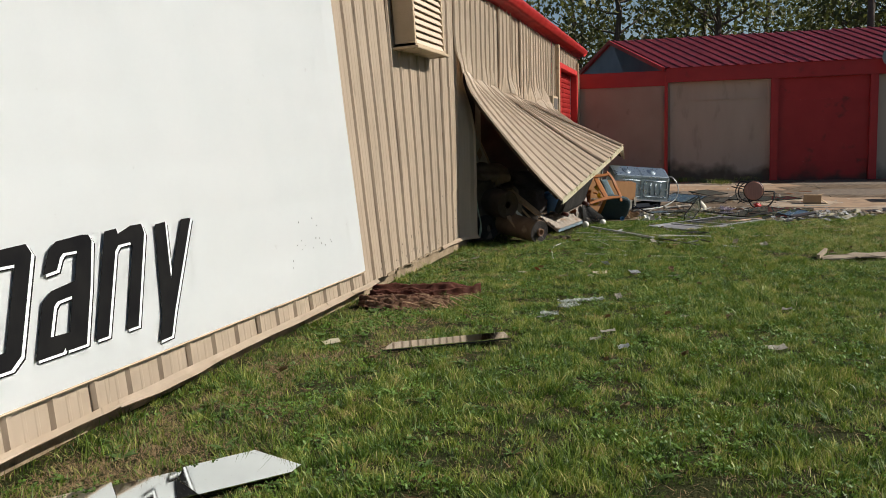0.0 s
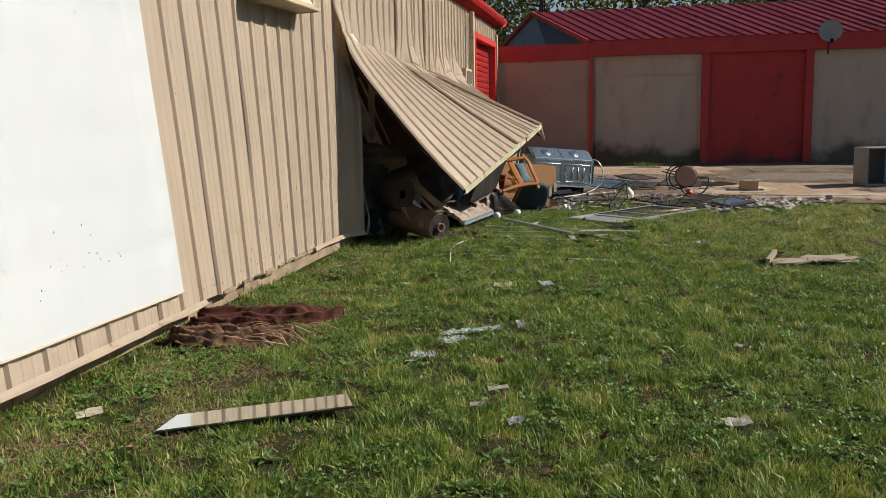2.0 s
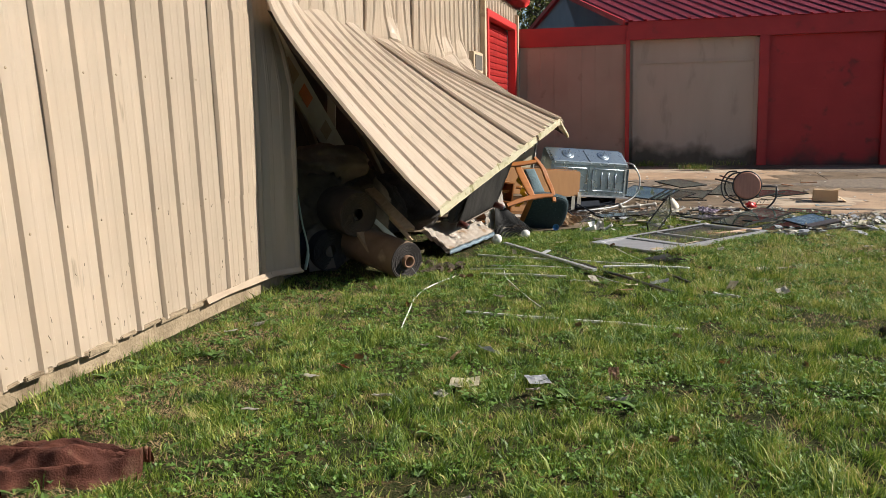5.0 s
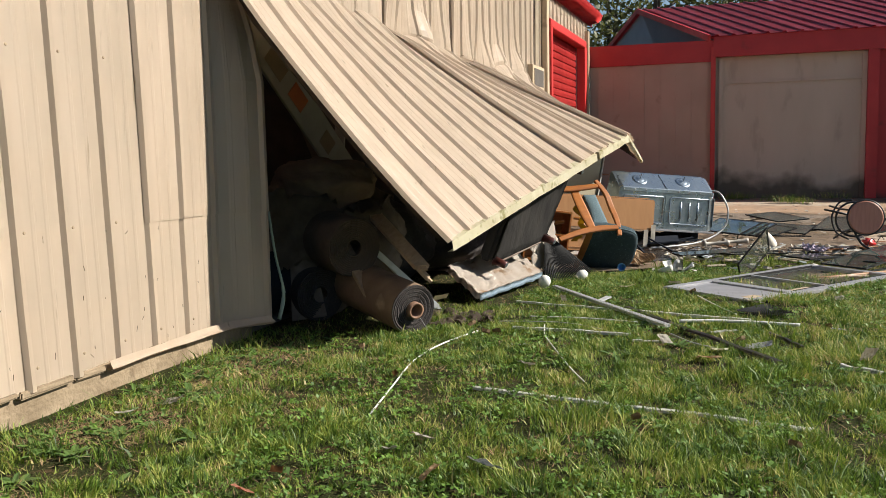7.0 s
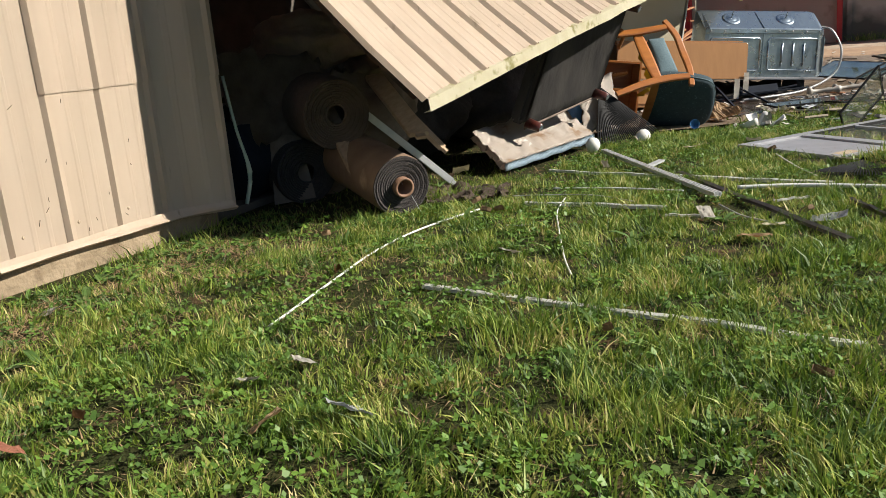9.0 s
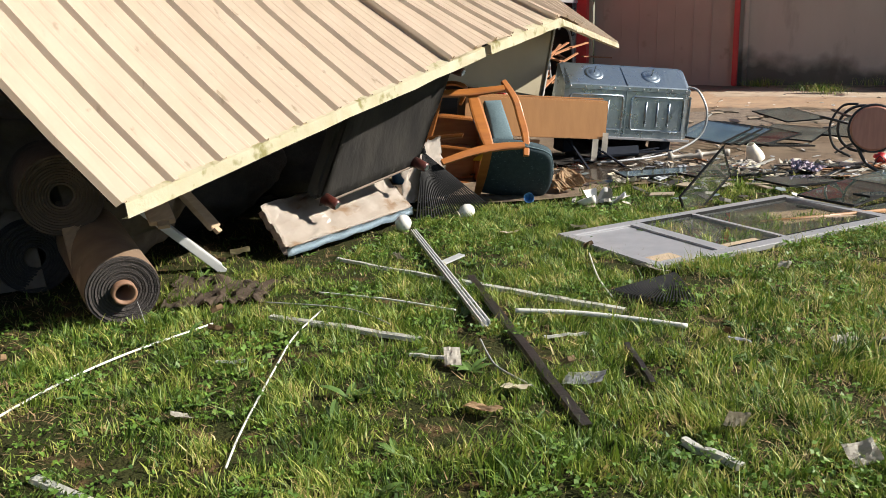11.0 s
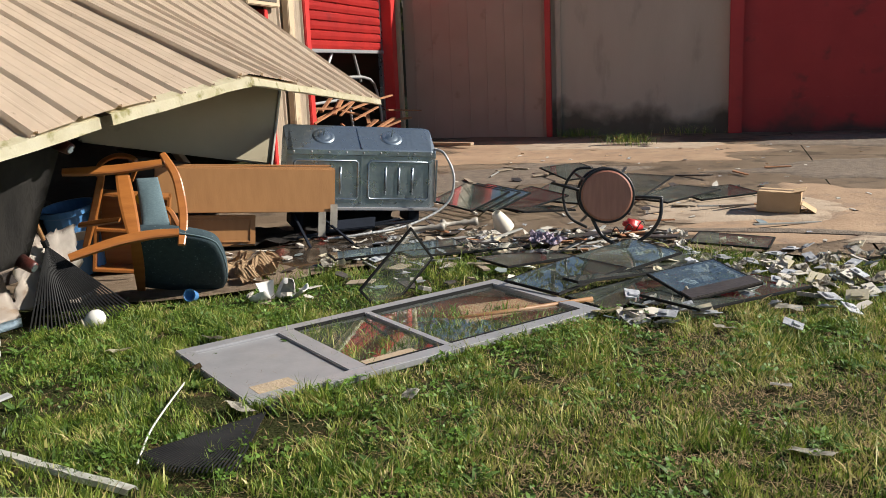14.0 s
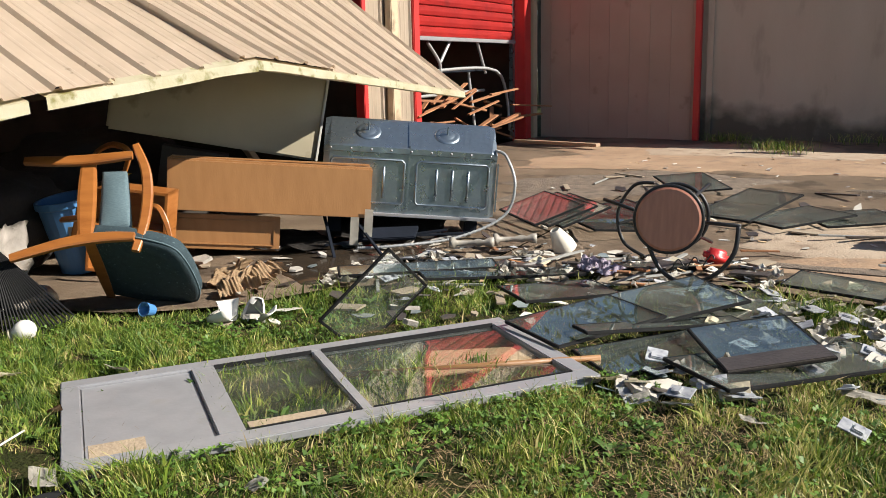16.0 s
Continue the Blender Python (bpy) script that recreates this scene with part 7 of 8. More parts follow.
# ---- strips, rods and wires on the lawn ----
def strips():
    for a, b, w, h, material, name, label in (
            ((-1.40, 11.93), (0.20, 11.64), 0.045, 0.012, STRIPW, "vinyl_strip", "long white vinyl strip lying in the grass"),
            ((-1.60, 13.52), (-0.80, 13.46), 0.05, 0.015, STRIPW, "vinyl_strip", "white vinyl strip lying in the grass"),
            ((-1.84, 14.58), (-1.0, 14.36), 0.03, 0.015, STRIPW, "vinyl_strip", "thin white vinyl strip in the grass"),
            ((-0.98, 14.35), (-0.05, 14.14), 0.05, 0.018, STRIPW, "vinyl_strip", "white vinyl strip crossing under the rail"),
            ((-0.30, 13.67), (-0.13, 13.79), 0.015, 0.01, STRIPW, "vinyl_strip", "short white splinter in the grass"),
            ((-0.76, 13.28), (-0.60, 13.31), 0.018, 0.01, STRIPW, "vinyl_strip", "short white splinter in the grass"),
            ((-0.94, 14.44), (0.10, 12.84), 0.052, 0.012, DARKSTRIP, "metal_strip", "bent dark brown metal strip on the grass"),
            ((0.41, 12.85), (0.60, 12.74), 0.035, 0.02, STRIPW, "pipe_piece", "short white pipe piece half hidden in the grass"),
            ((0.06, 13.66), (0.24, 13.28), 0.03, 0.015, DARKSTRIP, "metal_strip", "short dark metal strip in the grass")):
        t = thing(name, label, "strip", "strips in the grass")
        lift = 0.010 if material is DARKSTRIP else 0.0
        A, B = Vector((*a, 0.012 + lift)), Vector((*b, 0.008 + lift))
        d = (B - A).normalized()
        sd = d.cross(Vector((0, 0, 1)))
        n = 14
        rows = []
        for i in range(n + 1):
            p = A.lerp(B, i / n) + sd * 0.004 * n3(i * 0.4, a[0] * 5) + Vector((0, 0, 0.008 * n3(i * 0.35, a[1] * 3)))
            rows.append([p - sd * w / 2, p - sd * w * 0.35 + Vector((0, 0, h)), p + sd * w * 0.35 + Vector((0, 0, h)), p + sd * w / 2])
        part("strip", grid_bm(rows, 0.004), material, t)
    r = thing("aluminium_rail", "bright aluminium track with a dangling bracket on the grass", "rail")
    A, B = Vector((-1.68, 15.30, 0.03)), Vector((-0.58, 13.70, 0.025))
    part("track", beam_bm(A, B, 0.036, 0.008, bevel=0.003), ALUB, r)
    d = (B - A).normalized()
    sd = d.cross(Vector((0, 0, 1)))
    for k in (-1, 0, 1):
        part("flange", beam_bm(A + sd * 0.015 * k + Vector((0, 0, 0.012)), B + sd * 0.019 * k + Vector((0, 0, 0.014)), 0.006, 0.02), ALUB, r)
    part("bracket", beam_bm(A.lerp(B, 0.42) - sd * 0.03, A.lerp(B, 0.38) - sd * 0.16 + Vector((0, 0, 0.02)), 0.05, 0.01), ALUB, r)
    for pts, rad, name, label in (
            ([(-1.73, 11.35, 0.03), (-1.82, 11.85, 0.03), (-1.91, 12.40, 0.035), (-1.90, 12.85, 0.04), (-1.80, 13.34, 0.035)], 0.007, "white_cable", "white cable snaking through the grass"),
            ([(-1.41, 13.66, 0.04), (-1.33, 13.30, 0.045), (-1.20, 12.95, 0.04), (-1.0, 12.45, 0.035), (-0.88, 12.19, 0.03)], 0.006, "white_cable", "white cable crossing a vinyl strip"),
            ([(-0.52, 13.935, 0.055), (-0.27, 13.98, 0.06), (-0.01, 13.985, 0.058), (0.26, 13.97, 0.05)], 0.017, "white_cable", "curved white plastic rod in the grass"),
            ([(-1.58, 13.93, 0.04), (-1.2, 13.92, 0.05), (-0.8, 13.88, 0.04)], 0.007, "white_cable", "thin white rod in the grass"),
            ([(-1.75, 13.7, 0.04), (-1.3, 13.72, 0.05), (-1.0, 13.6, 0.03)], 0.005, "grey_cable", "thin grey cable in the grass"),
            ([(-0.55, 13.55, 0.03), (-0.45, 13.38, 0.03), (-0.36, 13.26, 0.03), (-0.16, 13.12, 0.025)], 0.006, "grey_cable", "bent grey tube in the grass"),
            ([(-0.15, 14.31, 0.05), (-0.29, 14.61, 0.06), (-0.46, 15.10, 0.055)], 0.006, "white_cable", "white cord beside the storm door"),
            ([(-2.33, 13.35, 0.22), (-2.2, 13.3, 0.1), (-2.12, 13.25, 0.03)], 0.002, "loose_thread", "loose thread hanging from the carpet roll")):
        c = thing(name, label, "cable", "cables in the grass")
        part("cord", tube_bm(curve_pts([(px, py, pz * 0.55) if pz < 0.07 else (px, py, pz) for px, py, pz in pts], 26), rad * 0.7, 7), STRIPW if "white" in name else PVC, c, smooth=True)


strips()


# ---- mirrors, cloth and board along the wall ----
FRAYED = mat("frayed_tan_and_rust_cloth", (0.30, 0.17, 0.10), (0.11, 0.045, 0.03), rough=0.95, scale=10, bump=0.4, bscale=90, streak=(1, 5, 1), spots=(0.42, 0.28, 0.18), spot_at=0.62, spot_scale=9)


def bundle(name, label, a, b, half, height, folds, material, seed):
    """Cloth gathered into long folds from a to b."""
    t = thing(name, label, "cloth", "curtain by the wall")
    A, B = Vector(a), Vector(b)
    d = (B - A).normalized()
    sd = Vector((-d.y, d.x, 0))
    rows = []
    for i in range(91):
        u = i / 90
        w = half * (0.75 + 0.45 * n3(u * 3.5, seed) + 0.12 * n3(u * 14, seed + 3)) * min(1, 0.45 + 3 * u, 0.55 + 3 * (1 - u))
        row = []
        for j in range(61):
            v = j / 30 - 1
            swing = 1.6 * n3(u * 2.6, v * 1.3, seed + 1) + 0.5 * n3(u * 8, v * 3, seed + 2)
            ridge = 1 - abs(math.sin(folds * 1.57 * (v + 0.35 * swing)))
            top = max(1 - v * v, 0) ** 0.55
            z = height * top * (0.62 + 0.5 * n3(u * 4, v * 1.5, seed + 6)) + 0.052 * ridge * (0.3 + top) + 0.012 * n3(u * 22, v * 7, seed)
            row.append(A.lerp(B, u) + sd * (w * v + 0.03 * n3(u * 5, 9, seed)) + Vector((0, 0, max(z, 0.004))))
        rows.append(row)
    part("fabric", grid_bm(rows, 0.004), material, t, smooth=True)


def wall_side():
    m = thing("mirror_strip", "narrow mirror strip lying face up in the grass", "mirror")
    f = frame_of((-2.22, 6.14, 0.035), (0.90, 0.44, 0.028), (-0.44, 0.9, 0.03))
    at_part("glass", prism_bm([(0, 0), (0.98, 0), (0.98, 0.19), (0.10, 0.19)], 0.006, Matrix.Translation((0, 0, -0.003))), f.copy(), MIRROR, m)
    at_part("backing", prism_bm([(-0.005, -0.003), (0.985, -0.003), (0.985, 0.193), (0.10, 0.193)], 0.008, Matrix.Translation((0, 0, -0.0115))), f.copy(), BLACKP, m, "dark mirror backing")
    m2 = thing("cracked_mirror", "cracked mirror sheet lying face up by the wall", "mirror")
    o = Vector((-2.86, 3.05, 0.035))
    f = frame_of(o, (0.62, 0.78, 0.0), (0.78, -0.62, 0.02))
    sg = 1 if (f.to_3x3() @ Vector((0, 1, 0))).x > 0 else -1
    for pts, lean in (([(0.0, 0.0), (0.45, 0.0), (0.38, 0.40), (0, 0.42)], 1.2), ([(0.455, 0.0), (0.78, 0.0), (0.70, 0.17), (0.42, 0.2)], -1.0), ([(0.415, 0.205), (0.70, 0.175), (0.705, 0.40), (0.385, 0.40)], 0.6), ([(0.71, 0.17), (0.79, 0.0), (1.16, 0.0), (1.24, 0.36), (1.16, 0.42), (0.715, 0.40)], 0.0)):
        at_part("shard", prism_bm([(x, sg * y) for x, y in (pts if sg > 0 else pts[::-1])], 0.005, Matrix.Rotation(radians(lean), 4, "Y") @ Matrix.Rotation(radians(lean * 0.7), 4, "X")), f.copy(), MIRROR, m2)
    bundle("rumpled_cloth", "rust-brown curtain gathered in long folds against the wall foot", (-3.16, 8.52, 0.01), (-2.08, 8.76, 0.0), 0.24, 0.10, 3, CLOTH, 21)
    bundle("rumpled_cloth", "frayed tan-striped end of the rust-brown curtain on the grass", (-3.10, 7.98, 0.01), (-2.24, 8.12, 0.0), 0.25, 0.055, 5, FRAYED, 33)
    bundle("rumpled_cloth", "dark brown lining of the curtain in the grass", (-3.08, 8.22, 0.01), (-2.45, 8.30, 0.0), 0.16, 0.07, 3, CLOTH, 47)
    rnd = random.Random(6)
    for k in range(16):
        x, y = rnd.uniform(-2.95, -2.2), rnd.uniform(7.78, 8.3)
        t = thing("frayed_thread", "loose tan thread pulled out of the curtain", "thread", "curtain threads")
        part("thread", tube_bm(curve_pts([(x, y, 0.07), (x + rnd.uniform(0.05, 0.15), y + rnd.uniform(-0.08, 0.05), 0.09), (x + rnd.uniform(0.2, 0.35), y + rnd.uniform(-0.12, 0.08), 0.03)], 8), 0.004, 5), STRAND, t)
    rnd = random.Random(15)
    b = thing("broken_ply_board", "broken weathered plywood board lying in the grass", "board")
    jag = [(0.0, 0.0), (0.2, -0.03), (0.42, 0.02), (0.66, -0.04), (0.9, 0.0), (0.96, 0.09), (0.86, 0.16), (0.93, 0.24), (0.7, 0.22), (0.55, 0.31), (0.38, 0.2), (0.2, 0.24), (0.06, 0.15)]
    part("board", prism_bm(jag, 0.018, pose(1.50, 11.48, 0.02, 2, -1, 20)), OLDPLY, b)
    part("board", prism_bm([(x * 0.55, y * 0.8) for x, y in jag], 0.016, pose(1.86, 11.66, 0.035, 5, 3, 8)), OLDPLY, b, "torn ply layer")
    part("batten", beam_bm((1.44, 11.42, 0.07), (1.60, 12.0, 0.08), 0.035, 0.05), OLDPLY, b)
    for _ in range(14):
        x, y, a = rnd.uniform(1.5, 2.5), rnd.uniform(11.45, 12.0), rnd.uniform(0, 3.14)
        part("splinter", beam_bm((x, y, 0.05), (x + 0.14 * math.cos(a), y + 0.14 * math.sin(a), 0.06), 0.010, 0.005), OLDPLY, b)
    w = thing("plastic_wrap", "crumpled clear plastic wrapping lying in the grass", "plastic")
    for k, (cx, cy, lx, ly, yaw) in enumerate(((-1.02, 8.40, 0.46, 0.10, 32), (-1.10, 8.12, 0.20, 0.13, 60), (-1.22, 7.72, 0.16, 0.14, 10))):
        rows = [[(lx * (i / 24 - 0.5), ly * (j / 10 - 0.5), 0.035 + 0.03 * n3(i * 0.5, j * 0.6, k) + 0.012 * n3(i * 1.3, j * 1.4, k + 5)) for i in range(25)] for j in range(11)]
        at_part("film", grid_bm(rows, 0.001), pose(cx, cy, 0.0, 0, 0, yaw), FILM, w, smooth=True)


STRAND = mat("tan_thread", (0.46, 0.30, 0.18), (0.36, 0.22, 0.13), rough=0.9, scale=20)
FILM = glass_mat("crumpled_clear_film", (0.92, 0.95, 0.93), 0.4, 0.6, 0.02)


wall_side()


# ---- glass globes and broken glassware ----
def globes():
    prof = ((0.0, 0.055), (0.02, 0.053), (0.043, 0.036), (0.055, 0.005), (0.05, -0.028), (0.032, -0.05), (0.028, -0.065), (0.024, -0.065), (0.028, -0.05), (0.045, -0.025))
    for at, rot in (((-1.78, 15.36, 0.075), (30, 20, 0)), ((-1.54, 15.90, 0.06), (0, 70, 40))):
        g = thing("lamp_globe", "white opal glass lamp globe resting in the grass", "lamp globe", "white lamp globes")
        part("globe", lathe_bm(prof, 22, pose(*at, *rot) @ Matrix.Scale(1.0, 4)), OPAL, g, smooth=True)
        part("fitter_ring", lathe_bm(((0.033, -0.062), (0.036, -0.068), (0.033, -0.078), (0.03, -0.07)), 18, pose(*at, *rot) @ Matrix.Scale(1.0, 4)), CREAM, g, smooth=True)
    cup = ((0.0, 0.0), (0.03, 0.002), (0.045, 0.03), (0.06, 0.09), (0.068, 0.12), (0.064, 0.12), (0.055, 0.09), (0.038, 0.03), (0.0, 0.01))
    for x, y, z, rx, rz, gone in ((-0.72, 16.70, 0.13, 170, 0, 0.25), (-0.90, 16.50, 0.05, 70, 120, 0.5), (-0.78, 16.55, 0.03, 15, 200, 0.62), (-0.70, 16.66, 0.03, 40, 60, 0.7)):
        g = thing("broken_lamp_shade", "broken white frosted glass lamp shade on the grass", "lamp shade", "white glass shades")
        bm = lathe_bm(cup, 20, pose(x, y, z, rx, 12, rz))
        c0 = pose(x, y, z, rx, 12, rz)
        cut = [f for f in bm.faces if (math.atan2(*reversed((c0.inverted() @ f.calc_center_median()).xy)) / 6.283 % 1) < gone + 0.10 * n3(x * 9, f.calc_center_median().z * 40)]
        bmesh.ops.delete(bm, geom=cut, context="FACES")
        part("bowl", bm, OPAL, g, smooth=True)
    c = thing("blue_cup", "small blue and white plastic cup in the grass", "cup")
    part("cup", lathe_bm(((0.0, 0.0), (0.03, 0.0), (0.04, 0.07), (0.036, 0.07), (0.0, 0.01)), 16, pose(-1.25, 16.46, 0.06, 70, 20, 0)), BLUE, c)
    b = thing("bent_can", "dented silver tin can in the shade of the chair", "can")
    part("can", lathe_bm(((0.0, 0.0), (0.06, 0.0), (0.065, 0.1), (0.05, 0.16), (0.0, 0.16)), 16, pose(-1.95, 16.35, 0.07, 60, 30, 20)), GALV, b)


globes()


# ---- litter ----
def litter():
    rnd = random.Random(17)
    def sheet_bm(w, h, curl, seed):
        k = 5
        return grid_bm([[(w * (i / k - 0.5), h * (j / k - 0.5), curl * (n3(i * 0.55 + seed * 3.1, j * 0.55) + 0.5 * (i / k - 0.5) ** 2 * 4)) for i in range(k + 1)] for j in range(k + 1)], 0.002)
    papers = [mesh_of(sheet_bm(rnd.uniform(0.07, 0.12), rnd.uniform(0.05, 0.10), rnd.uniform(0.015, 0.04), s), PAPER, "paper") for s in range(8)]
    def packet_bm(w, h):
        bm = box_bm((w, h, 0.006), (0, 0, 0.003), bevel=0.0015)
        box_bm((w * 0.6, h * 0.4, 0.012), (0, -h * 0.15, 0.01), None, 0.004, bm)
        return bm
    packets = [mesh_of(packet_bm(w, h), m, "packet") for w, h, m in ((0.09, 0.12, PACKET), (0.07, 0.10, PACKET), (0.10, 0.07, PAPER), (0.12, 0.10, CREAM))]
    bits = [mesh_of(prism_bm([(0, 0), (a, b * 0.2), (a * 0.8, b), (a * 0.1, b * 0.7)], 0.004), m, "shard") for a, b, m in ((0.05, 0.04, PAPER), (0.08, 0.02, OPAL), (0.04, 0.05, PACKET), (0.06, 0.03, CARD))]
    def put(mesh, name, label, category, x, y, z, tilt, group):
        ob = new(name, mesh)
        ob.matrix_basis = pose(x, y, z, rnd.uniform(-tilt, tilt), rnd.uniform(-tilt, tilt), rnd.uniform(0, 360))
        tagged(ob, label, category, group)
    # thin creased cards and wrappers: place, width, depth, tilt, colour
    cards = ((-1.36, 11.05, 0.10, 0.08, 24, PAPER), (-1.0, 10.75, 0.10, 0.15, 30, PACKET), (-1.02, 10.14, 0.19, 0.15, 6, CREAMC), (-0.64, 10.26, 0.15, 0.12, 12, PACKET), (-1.39, 9.83, 0.12, 0.10, 22, PAPER),
             (-2.74, 11.25, 0.13, 0.08, 14, PAPER), (-1.76, 10.29, 0.07, 0.11, 30, BRICKC), (-1.91, 10.13, 0.13, 0.07, 8, PAPER), (-1.18, 10.62, 0.08, 0.13, 24, CARD), (-0.24, 10.39, 0.07, 0.10, 40, BARKC),
             (-0.64, 10.07, 0.06, 0.10, 18, PAPER), (-0.21, 10.0, 0.14, 0.05, 10, PAPER), (-0.07, 7.75, 0.09, 0.06, 14, PAPER), (-0.49, 6.56, 0.10, 0.07, 12, PACKET), (0.58, 6.68, 0.16, 0.10, 8, PAPER),
             (-0.65, 7.09, 0.14, 0.05, 10, PAPER), (-0.72, 6.79, 0.10, 0.05, 12, PAPER), (-1.25, 7.57, 0.12, 0.10, 10, PACKET), (-2.72, 6.36, 0.16, 0.10, 10, CREAMC), (-2.85, 11.03, 0.10, 0.05, 12, PAPER),
             (-1.44, 10.87, 0.07, 0.06, 18, PAPER), (-1.1, 9.94, 0.09, 0.06, 12, PAPER), (-0.69, 8.62, 0.07, 0.10, 24, PAPER), (0.79, 8.2, 0.10, 0.06, 10, PAPER), (-1.98, 9.53, 0.10, 0.06, 12, PAPER),
             (-2.45, 14.47, 0.14, 0.11, 34, CREAMC), (-1.24, 12.42, 0.10, 0.08, 22, PAPER), (-0.56, 13.26, 0.08, 0.14, 18, PAPER), (-0.23, 13.07, 0.12, 0.08, 10, CREAMC), (-0.01, 13.23, 0.19, 0.12, 6, PACKET),
             (-0.28, 12.86, 0.16, 0.08, 8, CARD), (0.56, 12.97, 0.08, 0.16, 44, PAPER), (0.93, 12.9, 0.11, 0.10, 26, PAPER), (0.49, 13.86, 0.11, 0.07, 14, PACKET), (0.89, 14.0, 0.13, 0.07, 12, PAPER),
             (1.09, 14.06, 0.13, 0.07, 12, PAPER), (-1.47, 14.64, 0.05, 0.10, 40, PAPER), (-1.40, 12.93, 0.14, 0.06, 8, PACKET), (-1.08, 15.47, 0.14, 0.09, 10, CREAMC), (2.09, 15.53, 0.10, 0.06, 8, PAPER),
             (2.15, 14.86, 0.18, 0.08, 8, PAPER), (-0.69, 15.73, 0.12, 0.08, 26, PAPER), (0.60, 15.14, 0.08, 0.07, 24, PAPER), (1.27, 16.5, 0.18, 0.16, 22, CREAMC), (1.42, 16.38, 0.12, 0.12, 20, PACKET),
             (1.59, 16.36, 0.14, 0.11, 26, PACKET), (1.54, 16.5, 0.16, 0.12, 10, PACKET), (1.87, 16.34, 0.12, 0.06, 8, PAPER), (2.2, 16.79, 0.20, 0.08, 8, PAPER), (-0.04, 14.86, 0.18, 0.10, 18, PAPER))
    for k, (x, y, w, h, tilt, material) in enumerate(cards):
        w, h = w * 0.84, h * 0.84
        q = 6
        bm = grid_bm([[(w * (i / q - 0.5) * (1 - 0.1 * n3(j, k)), h * (j / q - 0.5), 0.012 * n3(i * 0.5 + k * 3.1, j * 0.5) + 0.02 * max(0, i / q - 0.6) * (k % 3)) for i in range(q + 1)] for j in range(q + 1)], 0.002)
        ob = part("paper_scrap", bm, material)
        ob.matrix_basis = pose(x, y, 0.028 + 0.4 * h * math.sin(radians(tilt)), tilt * rnd.choice((-1, 1)), rnd.uniform(-8, 8), rnd.uniform(-40, 40))
        tagged(ob, {PAPER: "creased dirty white card lying in the grass", PACKET: "printed grey-white wrapper lying in the grass", CREAMC: "creased cream card lying in the grass", CARD: "tan cardboard scrap lying in the grass"}.get(material, "reddish brown scrap standing in the grass"), "paper", "litter in the grass")
    for k in range(120):
        x = rnd.gauss(2.15, 0.55)
        y = rnd.gauss(17.55, 0.42)
        if x < 1.3 or y > lerp(x, SLAB_EDGE) + 0.5:
            x, y = rnd.uniform(1.2, 1.8), rnd.uniform(16.4, 16.75)
        put(packets[k % 4] if k % 3 else papers[k % 8], "litter_packet" if k % 3 else "paper_scrap", "small printed blister packet in the debris" if k % 3 else "crumpled dirty white paper scrap in debris", "packet" if k % 3 else "paper", x, y, 0.04 + 0.03 * rnd.random(), 24, "litter by the panes")
    for k in range(120):
        x, y = rnd.uniform(-0.9, 1.6), rnd.gauss(18.2, 0.28)
        y += (x - 0.4) * 0.25
        z = ground_z(x, y) * 0.9 + (0.055 if y > lerp(x, SLAB_EDGE) else 0.03)
        j = rnd.randrange(3)
        put((papers, packets, bits)[j][k % 4], ("paper_scrap", "litter_packet", "shard")[j], ("crumpled dirty white paper scrap in debris", "small printed blister packet in the debris", "small broken shard in the debris")[j], ("paper", "packet", "shard")[j], x, y, z + 0.01, 16, "litter on the concrete")
    for k in range(90):
        x, y = rnd.uniform(-1.2, 3.6), rnd.uniform(18.6, 24.5)
        put(bits[k % 4], "shard", "small broken shard on the concrete", "shard", x, y, ground_z(x, y) * 0.9 + 0.052, 10, "litter on the concrete")
    for k in range(34):
        x, y = rnd.uniform(-2.9, 2.5), rnd.uniform(3.0, 16)
        ob = new("dry_leaf", DRY[k % 3])
        ob.matrix_basis = pose(x, y, 0.03, rnd.uniform(-30, 30), rnd.uniform(-30, 30), rnd.uniform(0, 360))
        tagged(ob, "curled brown dry leaf on the grass", "leaf", "dry leaves")


CREAMC = mat("cream_card", (0.66, 0.61, 0.46), (0.56, 0.51, 0.38), rough=0.8, scale=8, bump=0.1, spots=(0.40, 0.34, 0.22), spot_at=0.62)
BRICKC = mat("brick_red_scrap", (0.36, 0.15, 0.09), (0.28, 0.11, 0.07), rough=0.9, scale=20, bump=0.2)
BARKC = mat("brown_bark_scrap", (0.26, 0.15, 0.09), (0.17, 0.10, 0.06), rough=0.9, scale=20, bump=0.4)
DRY = [mesh_of(grid_bm([[((i - 2) * 0.009 * (1 - abs(j - 3) / 4), (j - 3) * 0.010, 0.006 * (i - 2) ** 2 + 0.004 * n3(i, j, q)) for i in range(5)] for j in range(7)], 0.0008), DRYLEAF, "dry_leaf") for q in range(3)]

